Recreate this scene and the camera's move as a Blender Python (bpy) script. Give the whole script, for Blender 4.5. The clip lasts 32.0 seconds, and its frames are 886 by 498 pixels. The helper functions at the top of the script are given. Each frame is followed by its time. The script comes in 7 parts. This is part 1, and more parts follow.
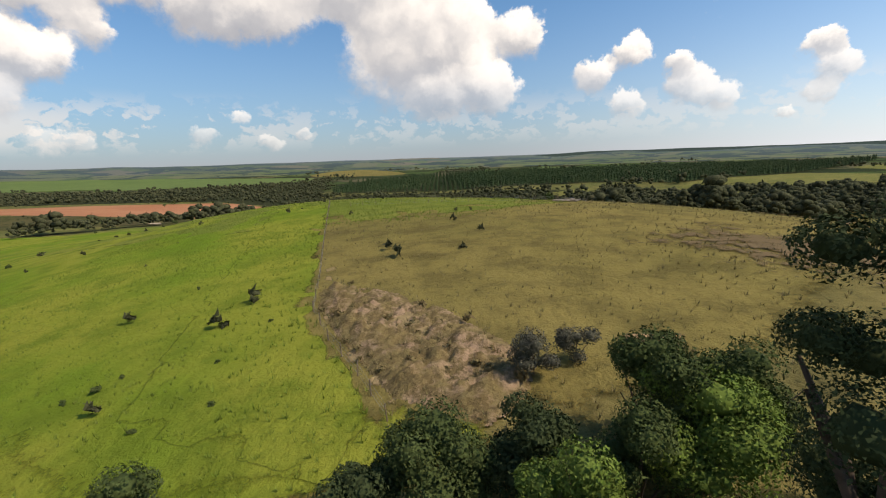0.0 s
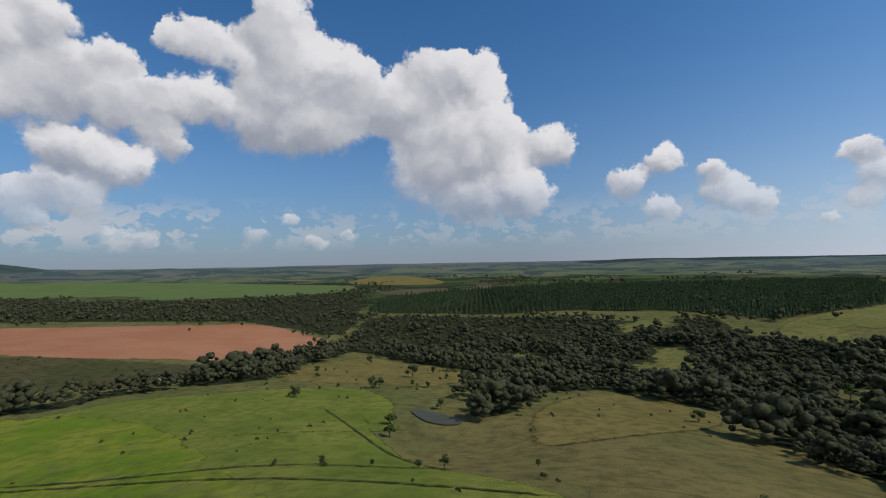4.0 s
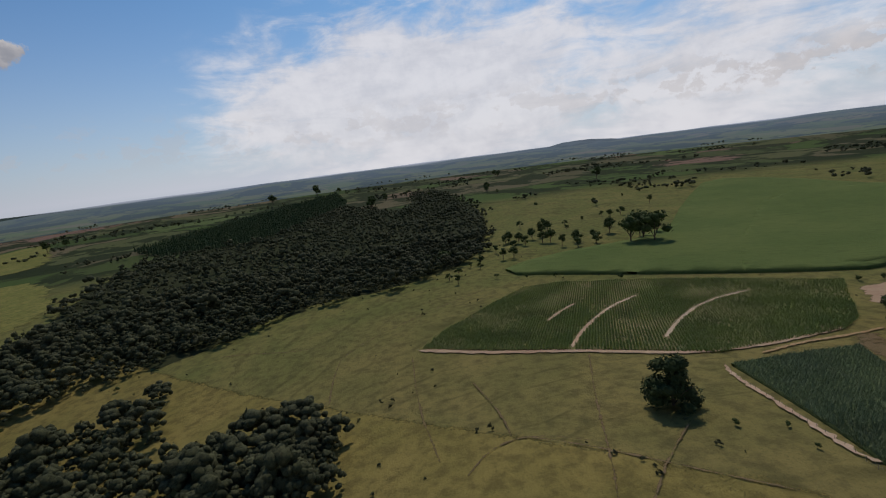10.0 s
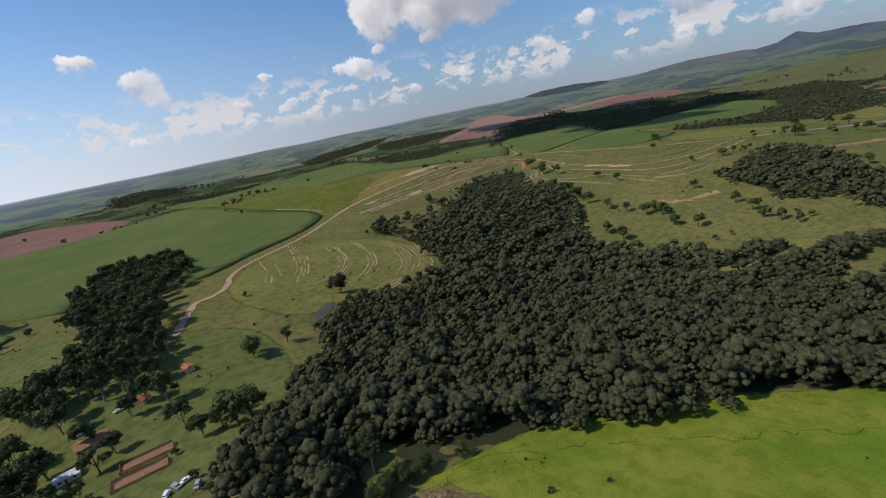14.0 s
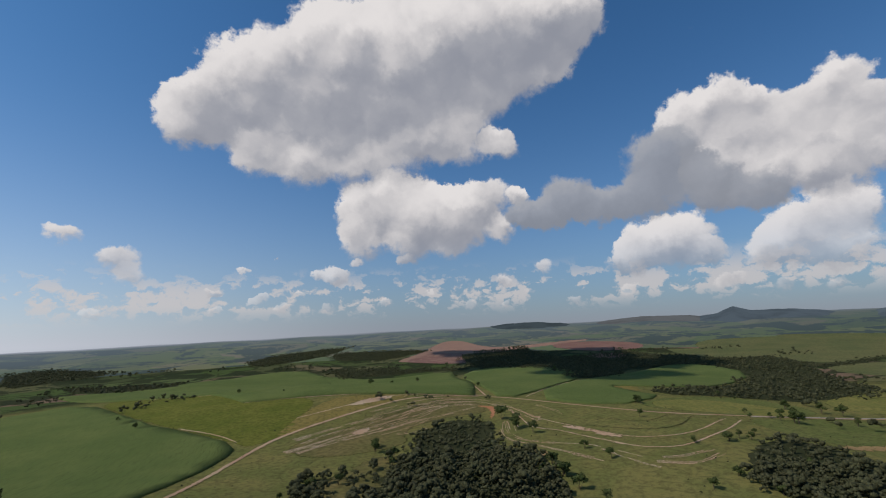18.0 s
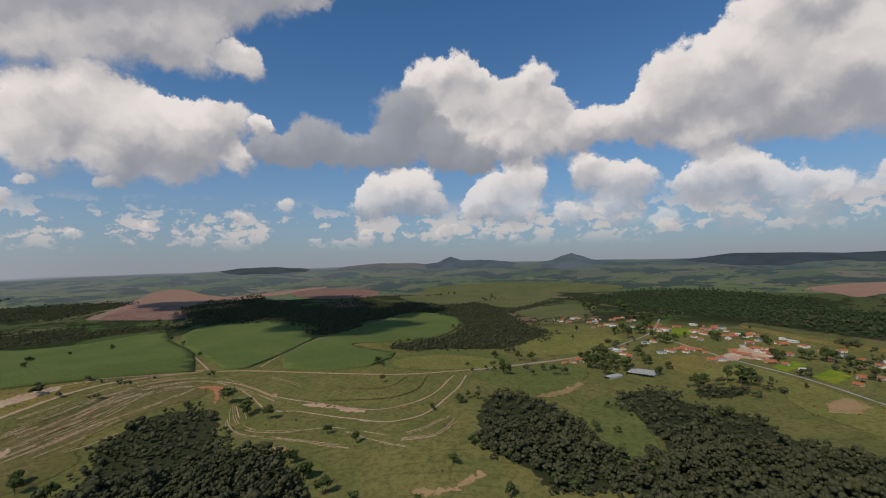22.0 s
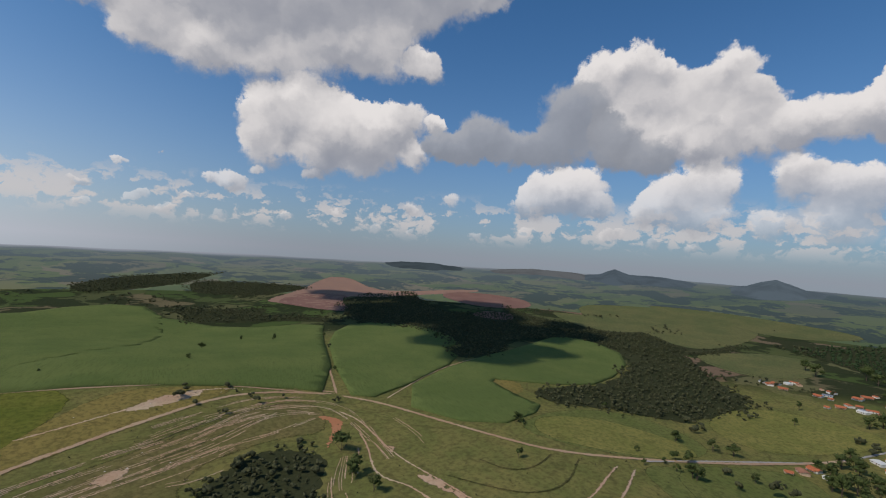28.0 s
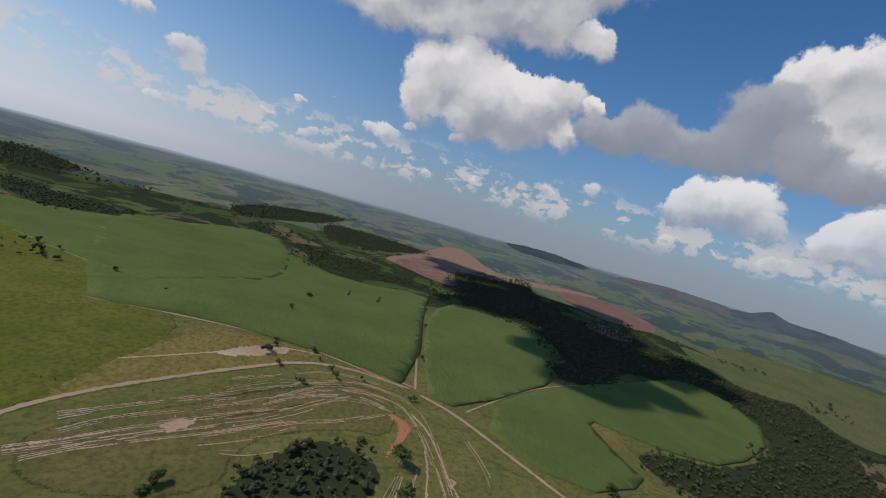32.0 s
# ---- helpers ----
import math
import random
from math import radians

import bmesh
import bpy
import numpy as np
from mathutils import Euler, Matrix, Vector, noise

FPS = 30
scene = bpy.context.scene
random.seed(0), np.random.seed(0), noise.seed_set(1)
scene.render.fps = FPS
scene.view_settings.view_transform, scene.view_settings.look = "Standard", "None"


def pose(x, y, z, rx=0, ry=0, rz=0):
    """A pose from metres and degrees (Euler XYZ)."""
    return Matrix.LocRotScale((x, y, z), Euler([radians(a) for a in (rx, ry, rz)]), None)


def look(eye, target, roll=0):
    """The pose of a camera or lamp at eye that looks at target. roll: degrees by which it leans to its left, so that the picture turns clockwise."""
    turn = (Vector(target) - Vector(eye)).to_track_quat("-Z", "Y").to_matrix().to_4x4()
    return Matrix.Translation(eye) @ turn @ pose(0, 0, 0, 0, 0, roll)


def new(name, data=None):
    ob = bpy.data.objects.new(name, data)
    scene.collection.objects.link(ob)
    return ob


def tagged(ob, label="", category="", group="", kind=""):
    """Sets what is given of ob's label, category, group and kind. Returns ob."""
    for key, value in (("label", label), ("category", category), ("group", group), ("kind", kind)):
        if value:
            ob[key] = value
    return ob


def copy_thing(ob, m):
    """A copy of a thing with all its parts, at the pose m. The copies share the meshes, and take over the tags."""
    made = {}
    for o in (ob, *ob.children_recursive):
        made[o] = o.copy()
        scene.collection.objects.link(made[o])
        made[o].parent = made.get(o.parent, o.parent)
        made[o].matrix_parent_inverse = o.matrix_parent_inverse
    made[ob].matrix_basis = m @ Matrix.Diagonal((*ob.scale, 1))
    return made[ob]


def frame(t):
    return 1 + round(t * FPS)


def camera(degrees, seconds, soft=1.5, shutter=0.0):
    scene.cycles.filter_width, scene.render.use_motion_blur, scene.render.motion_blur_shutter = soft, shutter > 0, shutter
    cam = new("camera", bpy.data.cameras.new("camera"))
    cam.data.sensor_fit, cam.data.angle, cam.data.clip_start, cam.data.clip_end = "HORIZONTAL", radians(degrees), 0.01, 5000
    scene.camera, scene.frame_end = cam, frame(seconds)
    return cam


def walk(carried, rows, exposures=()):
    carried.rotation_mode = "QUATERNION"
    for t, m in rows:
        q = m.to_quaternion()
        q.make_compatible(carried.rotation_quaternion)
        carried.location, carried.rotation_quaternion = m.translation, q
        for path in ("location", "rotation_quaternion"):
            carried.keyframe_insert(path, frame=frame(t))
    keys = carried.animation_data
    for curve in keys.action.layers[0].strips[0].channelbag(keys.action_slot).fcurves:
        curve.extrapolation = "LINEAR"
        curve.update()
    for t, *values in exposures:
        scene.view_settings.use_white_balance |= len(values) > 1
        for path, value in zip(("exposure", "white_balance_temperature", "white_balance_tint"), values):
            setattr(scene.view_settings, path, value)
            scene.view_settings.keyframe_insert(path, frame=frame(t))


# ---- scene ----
cam = camera(89.90, 32.0, 1.1)
PATH = [
    (0, (0.00, 0.00, -0.17), (-0.00, 98.11, -19.53), -2.13),
    (0.5, (-6.89, 13.35, 4.67), (-5.70, 113.34, 4.48), -2.28),
    (1, (-11.36, 25.91, 9.38), (-10.65, 125.23, 20.92), -2.38),
    (1.5, (-12.12, 36.66, 14.74), (-12.93, 135.69, 28.59), -2.23),
    (2, (-12.42, 46.61, 19.61), (-15.84, 146.07, 29.33), -1.31),
    (2.5, (-12.37, 55.34, 24.22), (-17.25, 154.81, 33.28), -0.92),
    (3, (-13.33, 63.63, 28.60), (-19.06, 163.23, 35.52), -0.92),
    (3.5, (-14.72, 71.65, 32.49), (-21.24, 171.36, 36.37), -1.16),
    (5.5, (-19.49, 100.54, 47.08), (-28.04, 200.14, 49.76), -1.41),
    (6, (-20.66, 107.66, 50.24), (-27.40, 207.32, 54.93), -1.68),
    (6.5, (-21.57, 114.57, 53.55), (-16.60, 214.21, 60.40), -5.15),
    (7, (-22.21, 121.17, 56.64), (4.38, 217.46, 61.33), -8.18),
    (7.5, (-21.86, 128.30, 59.13), (24.81, 216.74, 59.34), -8.41),
    (8, (-20.47, 135.47, 61.57), (40.28, 214.84, 58.38), -6.51),
    (8.5, (-18.11, 142.23, 63.82), (56.19, 208.83, 57.33), -5.87),
    (9, (-14.90, 148.19, 65.82), (73.37, 194.03, 55.50), -6.72),
    (9.5, (-10.48, 153.17, 67.52), (86.74, 171.03, 52.39), -7.97),
    (10, (-5.52, 156.41, 68.64), (91.39, 142.55, 48.26), -7.18),
    (10.5, (-0.07, 158.02, 69.85), (86.18, 114.03, 44.84), -5.96),
    (11, (6.45, 158.17, 71.41), (81.28, 97.66, 44.21), -6.81),
    (11.5, (13.25, 156.81, 72.96), (70.95, 79.87, 45.58), -6.17),
    (12, (19.54, 152.83, 73.89), (52.87, 61.95, 48.81), -5.24),
    (12.5, (25.58, 146.73, 74.81), (31.15, 49.69, 51.29), -5.43),
    (13, (29.87, 139.32, 75.80), (13.44, 44.16, 49.81), -7.07),
    (13.5, (31.92, 130.90, 77.76), (-0.69, 40.86, 48.97), -8.44),
    (14, (31.26, 121.16, 80.29), (-12.76, 35.90, 52.14), -10.99),
    (14.5, (29.14, 110.84, 83.04), (-20.59, 27.41, 59.20), -14.54),
    (16.5, (6.09, 62.55, 93.27), (-50.31, -18.55, 77.72), -7.77),
    (17, (-3.32, 50.26, 96.00), (-60.30, -31.28, 85.75), -6.26),
    (17.5, (-12.79, 38.26, 98.84), (-70.25, -43.34, 105.24), -4.06),
    (18, (-22.09, 27.08, 102.22), (-79.12, -53.08, 120.13), -2.46),
    (18.5, (-30.93, 16.48, 106.42), (-87.95, -63.64, 124.55), -1.60),
    (19, (-38.99, 6.47, 111.28), (-96.76, -73.84, 125.89), -1.87),
    (19.5, (-46.29, -2.65, 116.28), (-109.19, -79.21, 129.79), -2.50),
    (20, (-53.29, -11.11, 121.25), (-126.48, -78.03, 134.08), -0.64),
    (20.5, (-60.46, -19.11, 126.14), (-146.06, -69.40, 138.14), 0.59),
    (21, (-68.32, -26.87, 131.14), (-159.58, -66.65, 140.63), 0.22),
    (21.5, (-76.36, -34.33, 136.01), (-168.35, -73.33, 140.05), -0.37),
    (22, (-84.47, -41.35, 140.55), (-176.90, -79.42, 143.51), -1.55),
    (22.5, (-93.42, -47.70, 144.64), (-185.71, -86.20, 145.47), -0.57),
    (23, (-103.23, -53.73, 148.59), (-195.08, -93.24, 147.15), 1.48),
    (23.5, (-113.57, -59.67, 152.54), (-207.56, -93.68, 149.52), -2.70),
    (24, (-124.46, -65.30, 156.53), (-220.03, -94.02, 150.22), -3.96),
    (24.5, (-135.74, -70.52, 160.55), (-231.08, -99.36, 151.67), -3.06),
    (25, (-147.16, -75.21, 164.45), (-241.84, -105.97, 154.99), -1.14),
    (25.5, (-158.99, -79.81, 168.34), (-251.86, -115.74, 159.22), -0.16),
    (26, (-171.00, -84.68, 172.57), (-260.84, -128.54, 170.51), -0.40),
    (26.5, (-182.83, -89.95, 177.46), (-265.15, -146.45, 183.12), -1.36),
    (28.5, (-227.11, -121.92, 200.74), (-300.14, -190.23, 200.96), 4.44),
    (29, (-236.76, -129.76, 206.29), (-309.26, -198.64, 206.39), 4.78),
    (29.5, (-245.96, -138.01, 211.73), (-317.23, -208.16, 211.47), 6.07),
    (30, (-254.56, -146.47, 216.70), (-320.50, -221.64, 215.25), 10.52),
    (30.5, (-262.31, -155.09, 221.39), (-318.33, -237.80, 216.87), 17.67),
    (31, (-269.17, -163.81, 225.94), (-319.75, -249.81, 219.11), 20.27),
    (31.5, (-275.41, -172.67, 230.34), (-327.09, -257.94, 222.79), 18.19),
    (32, (-281.23, -181.52, 234.55), (-334.83, -265.52, 226.12), 16.19),
]
# seconds, stops, kelvin, tint
EXPOSURES = [(0, 0.27, 7300, 14), (0.5, 0.12, 7000, 14), (1.0, -0.28, 6400, 13), (5.5, -0.36, 6300, 13), (8, -0.32, 6400, 13), (9.5, -0.58, 6500, 14), (10.5, -0.78, 6500, 16), (11.5, -0.62, 6450, 16), (12.5, -0.28, 6450, 16),
             (14.5, -0.05, 6500, 16), (17, -0.17, 6700, 15), (18, -0.38, 6600, 14), (20, -0.4, 6700, 14), (23, -0.35, 6900, 15), (28, -0.36, 6650, 14), (30, -0.40, 6550, 14), (32, -0.37, 6450, 14)]
walk(cam, [(t, look(eye, target, roll)) for t, eye, target, roll in PATH], EXPOSURES)

# ---- light: sky, clouds, sun ----
SUN_AZ, SUN_EL = 108.0, 47.0


def way(az, el):
    """Unit vector; az in degrees clockwise from +y, el above the horizon."""
    a, e = radians(az), radians(el)
    return Vector((math.sin(a) * math.cos(e), math.cos(a) * math.cos(e), math.sin(e)))


sun = new("sun", bpy.data.lights.new("sun", "SUN"))
sun.data.energy, sun.data.angle, sun.data.color = 3.6, radians(0.6), (1.0, 0.93, 0.81)
sun.matrix_world = look(way(SUN_AZ, SUN_EL) * 1000, (0, 0, 0))

CLOUDS = []
CLOUDS.append(("heap_north_a", [(355.0, 23.1, 4.0), (0.2, 22.9, 3.7), (357.8, 17.7, 7.7), (351.9, 18.5, 4.5), (2.8, 15.4, 4.5), (356.1, 12.5, 7.9), (2.6, 10.1, 5.7), (6.9, 7.8, 3.5), (9.9, 13.8, 3.3), (359.6, 7.2, 3.3)]))
CLOUDS.append(("heap_north_b", [(335.9, 27.5, 4.5), (334.5, 23.3, 5.2), (337.8, 19.9, 6.8), (343.3, 22.8, 4.2), (346.8, 20.4, 4.7), (341.8, 17.6, 5.1), (327.2, 24.5, 3.1), (324.5, 24.3, 1.7), (333.8, 16.8, 5.1)]))
CLOUDS.append(("heap_north_c", [(319.4, 21.3, 2.3), (318.0, 18.1, 4.0), (321.3, 16.8, 4.0), (326.1, 18.0, 3.7), (323.9, 13.6, 2.8), (315.7, 18.9, 2.9)]))
CLOUDS.append(("heap_north_d", [(312.8, 23.1, 3.3), (311.7, 19.9, 3.5), (313.3, 16.8, 3.4), (308.8, 15.8, 3.7)]))
CLOUDS.append(("heap_north_e", [(314.5, 12.1, 2.8), (316.9, 11.9, 3.0), (319.4, 10.5, 3.1), (313.4, 8.2, 2.3), (316.3, 7.4, 2.9), (311.5, 6.5, 2.5), (312.6, 4.9, 1.7)]))
CLOUDS.append(("wisps_north", [(336.6, 5.8, 1.5), (332.8, 3.4, 2.3), (339.5, 3.1, 1.9), (343.3, 3.8, 1.5), (319.5, 3.2, 2.8), (321.9, 2.8, 2.0)]))
CLOUDS.append(("heap_northeast", [(22.4, 10.8, 2.1), (18.4, 9.0, 2.7), (22.2, 5.5, 2.2), (26.9, 9.5, 1.6), (28.2, 6.9, 2.7), (31.4, 5.6, 2.1)]))
CLOUDS.append(("heap_east", [(39.7, 9.8, 1.4), (38.5, 9.3, 1.5), (40.8, 7.4, 2.2), (39.9, 5.1, 1.7), (37.4, 3.4, 1.0)]))
CLOUDS.append(("puff_east", [(56.7, 13.3, 2.4), (55.8, 12.6, 1.9), (58.3, 14.0, 1.5)]))
CLOUDS.append(("puffs_south", [(174.1, 11.4, 1.7), (179.0, 9.0, 2.6), (180.0, 7.1, 2.1), (155.6, 9.5, 1.7), (154.7, 8.0, 1.4), (188.2, 5.3, 0.9), (192.6, 4.6, 1.3), (177.0, 3.4, 1.2), (201.7, 7.1, 1.9)]))
CLOUDS.append(("heap_south_a", [(184.5, 24.8, 3.7), (190.5, 29.4, 5.1), (197.9, 31.7, 7.2), (206.1, 33.0, 8.4), (215.6, 34.3, 9.0), (225.1, 34.9, 8.0), (232.8, 35.3, 4.7)]))
CLOUDS.append(("heap_south_b", [(185.5, 25.6, 4.5), (191.2, 26.0, 5.4), (197.8, 28.2, 6.4), (205.4, 28.5, 7.3), (213.8, 29.6, 7.0), (221.3, 32.0, 6.5), (229.2, 33.8, 5.3), (235.5, 35.8, 2.9), (192.1, 21.2, 3.1), (197.1, 20.8, 3.7), (203.1, 22.1, 5.0), (211.1, 24.0, 5.6), (218.4, 23.9, 4.3), (224.0, 22.9, 2.4), (231.8, 31.0, 2.2)]))
CLOUDS.append(("heap_southwest", [(213.4, 14.2, 5.2), (205.3, 15.2, 4.0), (209.2, 16.4, 4.0), (214.1, 15.0, 4.5), (218.1, 14.3, 4.4), (221.8, 16.1, 3.4), (205.4, 11.7, 3.0), (211.4, 11.7, 3.4), (217.0, 11.9, 3.4), (223.0, 12.4, 2.1), (225.7, 16.1, 1.3)]))
CLOUDS.append(("heap_west_a", [(249.0, 18.0, 4.0), (247.5, 15.5, 3.4), (246.3, 21.7, 3.7), (250.6, 22.4, 3.2), (253.6, 20.2, 3.8), (259.7, 20.6, 3.5), (262.0, 18.5, 2.9), (255.8, 16.6, 4.6), (262.8, 15.0, 4.0), (266.7, 15.5, 2.9), (251.4, 14.6, 3.4), (257.8, 13.5, 2.7)]))
CLOUDS.append(("heap_west_b", [(285.8, 22.7, 4.7), (290.2, 22.9, 5.1), (282.1, 18.7, 4.4), (277.3, 17.0, 3.7), (273.7, 15.6, 2.7), (287.5, 15.3, 4.5), (292.1, 16.8, 4.6), (274.9, 17.9, 3.5), (273.6, 15.4, 3.9), (278.0, 19.0, 5.1), (281.9, 15.9, 5.6), (287.2, 16.9, 6.2), (292.6, 14.4, 5.2), (297.0, 14.0, 5.1), (291.8, 17.8, 4.9), (270.4, 15.9, 2.8), (277.8, 13.2, 3.2)]))
CLOUDS.append(("heap_west_c", [(241.0, 8.3, 4.1), (244.6, 9.2, 3.6), (238.2, 7.2, 2.6), (246.5, 7.0, 2.2), (255.3, 8.6, 4.0), (258.9, 9.7, 2.8), (252.6, 7.0, 2.9), (257.6, 6.3, 2.8), (263.7, 5.4, 2.4), (269.2, 5.4, 3.3), (266.7, 9.9, 3.2), (271.3, 8.7, 3.1)]))
CLOUDS.append(("heap_west_d", [(280.5, 7.9, 4.1), (283.3, 7.7, 2.7), (277.5, 7.3, 3.0), (286.4, 6.1, 3.1), (288.9, 5.7, 2.7), (287.4, 3.9, 2.2), (281.5, 4.6, 2.7), (294.2, 7.2, 2.1), (296.0, 5.3, 1.8), (293.4, 5.3, 1.8), (274.3, 4.1, 2.0)]))
CLOUDS.append(("puffs_southwest", [(228.4, 7.2, 1.8), (213.6, 4.5, 0.8), (187.4, 5.3, 1.0), (192.2, 4.8, 1.2), (199.5, 7.4, 1.2), (202.2, 6.9, 1.6), (190.4, 8.2, 0.7), (194.6, 9.4, 0.7), (210.5, 8.9, 1.4), (204.4, 9.0, 1.0), (222.9, 5.7, 1.3)]))
CLOUDS.append(("puffs_low", [(247.2, 3.7, 1.5), (252.8, 3.2, 1.4), (248.9, 4.1, 1.2), (238.1, 3.8, 1.3), (231.6, 3.0, 1.2), (226.5, 4.4, 1.2), (218.6, 3.1, 1.6), (207.6, 3.4, 1.3), (200.3, 3.0, 1.5), (195.4, 3.1, 1.5), (197.4, 5.1, 0.8), (188.2, 3.1, 1.1), (257.1, 3.0, 1.3), (222.9, 2.8, 1.3)]))
CLOUDS.append(("grey_mass", [(243.6, 18.6, 4.4), (247.6, 14.6, 3.6), (241.0, 14.4, 3.6), (231.8, 15.4, 3.4), (236.0, 14.0, 3.0), (226.0, 14.0, 2.2), (229.0, 13.9, 2.4), (252.4, 13.2, 2.6)]))
CLOUDS.append(("veil_east", [(90.0, 12.7, 12.3), (117.1, 9.1, 17.2), (136.7, 9.1, 11.7), (77.6, 8.1, 9.0), (99.9, 4.9, 13.9), (126.8, 1.7, 14.7), (148.1, 2.2, 8.0)]))
CLOUDS.append(("veil_southeast", [(96.8, 10.2, 10.6), (107.4, 10.2, 9.6), (85.4, 4.0, 11.0), (103.4, 3.3, 7.3)]))


class Nodes:
    """Short hand for node trees."""

    def __init__(self, tree):
        self.tree = tree
        tree.nodes.clear()

    def add(self, kind, *links, **props):
        n = self.tree.nodes.new(kind)
        for k, v in props.items():
            setattr(n, k, v)
        for socket, value in links:
            self.put(n.inputs[socket], value)
        return n

    def put(self, socket, value):
        if isinstance(value, bpy.types.NodeSocket):
            self.tree.links.new(value, socket)
        else:
            socket.default_value = value

    def math(self, op, a, b=0.0, c=0.0, clamp=False):
        return self.add("ShaderNodeMath", (0, a), (1, b), (2, c), operation=op, use_clamp=clamp).outputs[0]

    def vec(self, op, a, b=(0, 0, 0), out="Vector"):
        return self.add("ShaderNodeVectorMath", (0, a), (1, b), operation=op).outputs[out]

    def noise(self, vector, scale, detail=4.0, rough=0.55, out="Fac", distortion=0.0):
        return self.add("ShaderNodeTexNoise", ("Vector", vector), ("Scale", scale), ("Detail", detail), ("Roughness", rough), ("Distortion", distortion)).outputs[out]

    def smooth(self, x, lo, hi, a=0.0, b=1.0):
        return self.add("ShaderNodeMapRange", ("Value", x), ("From Min", lo), ("From Max", hi), ("To Min", a), ("To Max", b), interpolation_type="SMOOTHSTEP").outputs[0]

    def mix(self, fac, a, b):
        n = self.add("ShaderNodeMix", data_type="RGBA")
        for i, v in ((0, fac), (6, a), (7, b)):
            self.put(n.inputs[i], v if not isinstance(v, tuple) else (*v[:3], 1))
        return n.outputs[2]

    def ramp(self, fac, stops):
        n = self.add("ShaderNodeValToRGB", ("Fac", fac))
        els = n.color_ramp.elements
        while len(els) < len(stops):
            els.new(0.5)
        for e, (p, c) in zip(els, stops):
            e.position, e.color = p, (*c, 1)
        return n.outputs[0]


SKY_GAIN = 0.09
world = bpy.data.worlds.new("sky")
scene.world = world
world.use_nodes = True
N = Nodes(world.node_tree)
ray = N.add("ShaderNodeTexCoord").outputs["Generated"]
sky = N.add("ShaderNodeTexSky", sky_type="NISHITA", sun_disc=False, sun_elevation=radians(SUN_EL), sun_rotation=radians(SUN_AZ),
            air_density=1.0, dust_density=1.2, ozone_density=2.2, altitude=600).outputs[0]
up = N.add("ShaderNodeSeparateXYZ", (0, ray)).outputs[2]
wob = N.vec("MULTIPLY", N.vec("SUBTRACT", N.noise(ray, 9, 5, 0.6, "Color"), (0.5, 0.5, 0.5)), (0.06, 0.06, 0.06))
fine = N.vec("MULTIPLY", N.vec("SUBTRACT", N.noise(ray, 38, 5, 0.62, "Color"), (0.5, 0.5, 0.5)), (0.034, 0.034, 0.034))
bent = N.vec("MULTIPLY", N.vec("ADD", N.vec("ADD", ray, wob), fine), (1, 1, 1.12))
lit_way = (way(SUN_AZ, 35) * 0.55 + Vector((0, 0, 0.85))).normalized()
lit_pos = N.vec("DOT_PRODUCT", bent, tuple(lit_way), "Value")


flat_bent = N.vec("MULTIPLY", bent, (1, 1, 1.30))


def puffs(lobes, dens, shade, dark=0.0, small=False):
    """Adds round lobes (az, el, radius in degrees) to a cloud's density and to its light."""
    for az, el, r in lobes:
        c = way(az, el)
        c.z *= 1.12
        rr = radians(r) * (1.40 if small else 1.22)
        mid = Vector((c.x, c.y, c.z * 1.30)) if small else c
        w = N.math("MULTIPLY_ADD", N.vec("DISTANCE", flat_bent if small else bent, tuple(mid), "Value"), -1 / rr, 0.80 if small else 1.0, clamp=True)
        here = N.math("MULTIPLY_ADD", dens, 1e-7, lit_pos)
        h = N.math("MULTIPLY_ADD", here, 1 / rr, -c.dot(lit_way) / rr - dark)
        dens = N.math("ADD", dens, w)
        shade = N.math("MULTIPLY_ADD", w, h, shade)
    return dens, shade


def heaps(p, scale, detail):
    """Rounded cauliflower relief, about -0.5 to 0.5."""
    d = N.add("ShaderNodeTexVoronoi", ("Vector", p), ("Scale", scale), ("Detail", detail), ("Roughness", 0.55), ("Lacunarity", 2.1), feature="F1", normalize=True).outputs["Distance"]
    return N.math("SUBTRACT", 0.42, d)


dens = shade = veil = grey_dens = grey_shade = 0.0
for cloud_name, lobes in CLOUDS:
    if cloud_name.startswith("veil"):
        for az, el, r in lobes:
            veil = N.math("ADD", veil, N.math("MULTIPLY_ADD", N.vec("DISTANCE", bent, tuple(way(az, el)), "Value"), -1 / radians(r) / 1.2, 1.0, clamp=True))
    elif cloud_name.startswith("grey"):
        grey_dens, grey_shade = puffs(lobes, grey_dens, grey_shade)
    else:
        dens, shade = puffs(lobes, dens, shade, 0.0, cloud_name.startswith(("puff", "wisp")))
mean = N.math("DIVIDE", shade, N.math("MAXIMUM", dens, 0.02))
billow = heaps(bent, 8, 1.6)
toward = N.vec("ADD", bent, tuple(lit_way * 0.040))
relief = N.math("SUBTRACT", billow, heaps(toward, 8, 1.6))
fluff = N.math("SUBTRACT", N.noise(ray, 34, 7, 0.66), 0.5)
top_side = N.smooth(mean, -0.5, 0.35)
body = N.math("ADD", N.math("MULTIPLY_ADD", billow, 0.62, dens), N.math("MULTIPLY", fluff, 0.62))
cover = N.add("ShaderNodeMapRange", ("Value", body), ("From Min", 0.26), ("From Max", N.math("MULTIPLY_ADD", top_side, -0.34, 0.78)), interpolation_type="SMOOTHSTEP").outputs[0]
glow = N.math("ADD", N.math("MULTIPLY_ADD", relief, 1.35, mean), N.math("MULTIPLY_ADD", fluff, 0.08, N.math("MULTIPLY", billow, 0.40)))
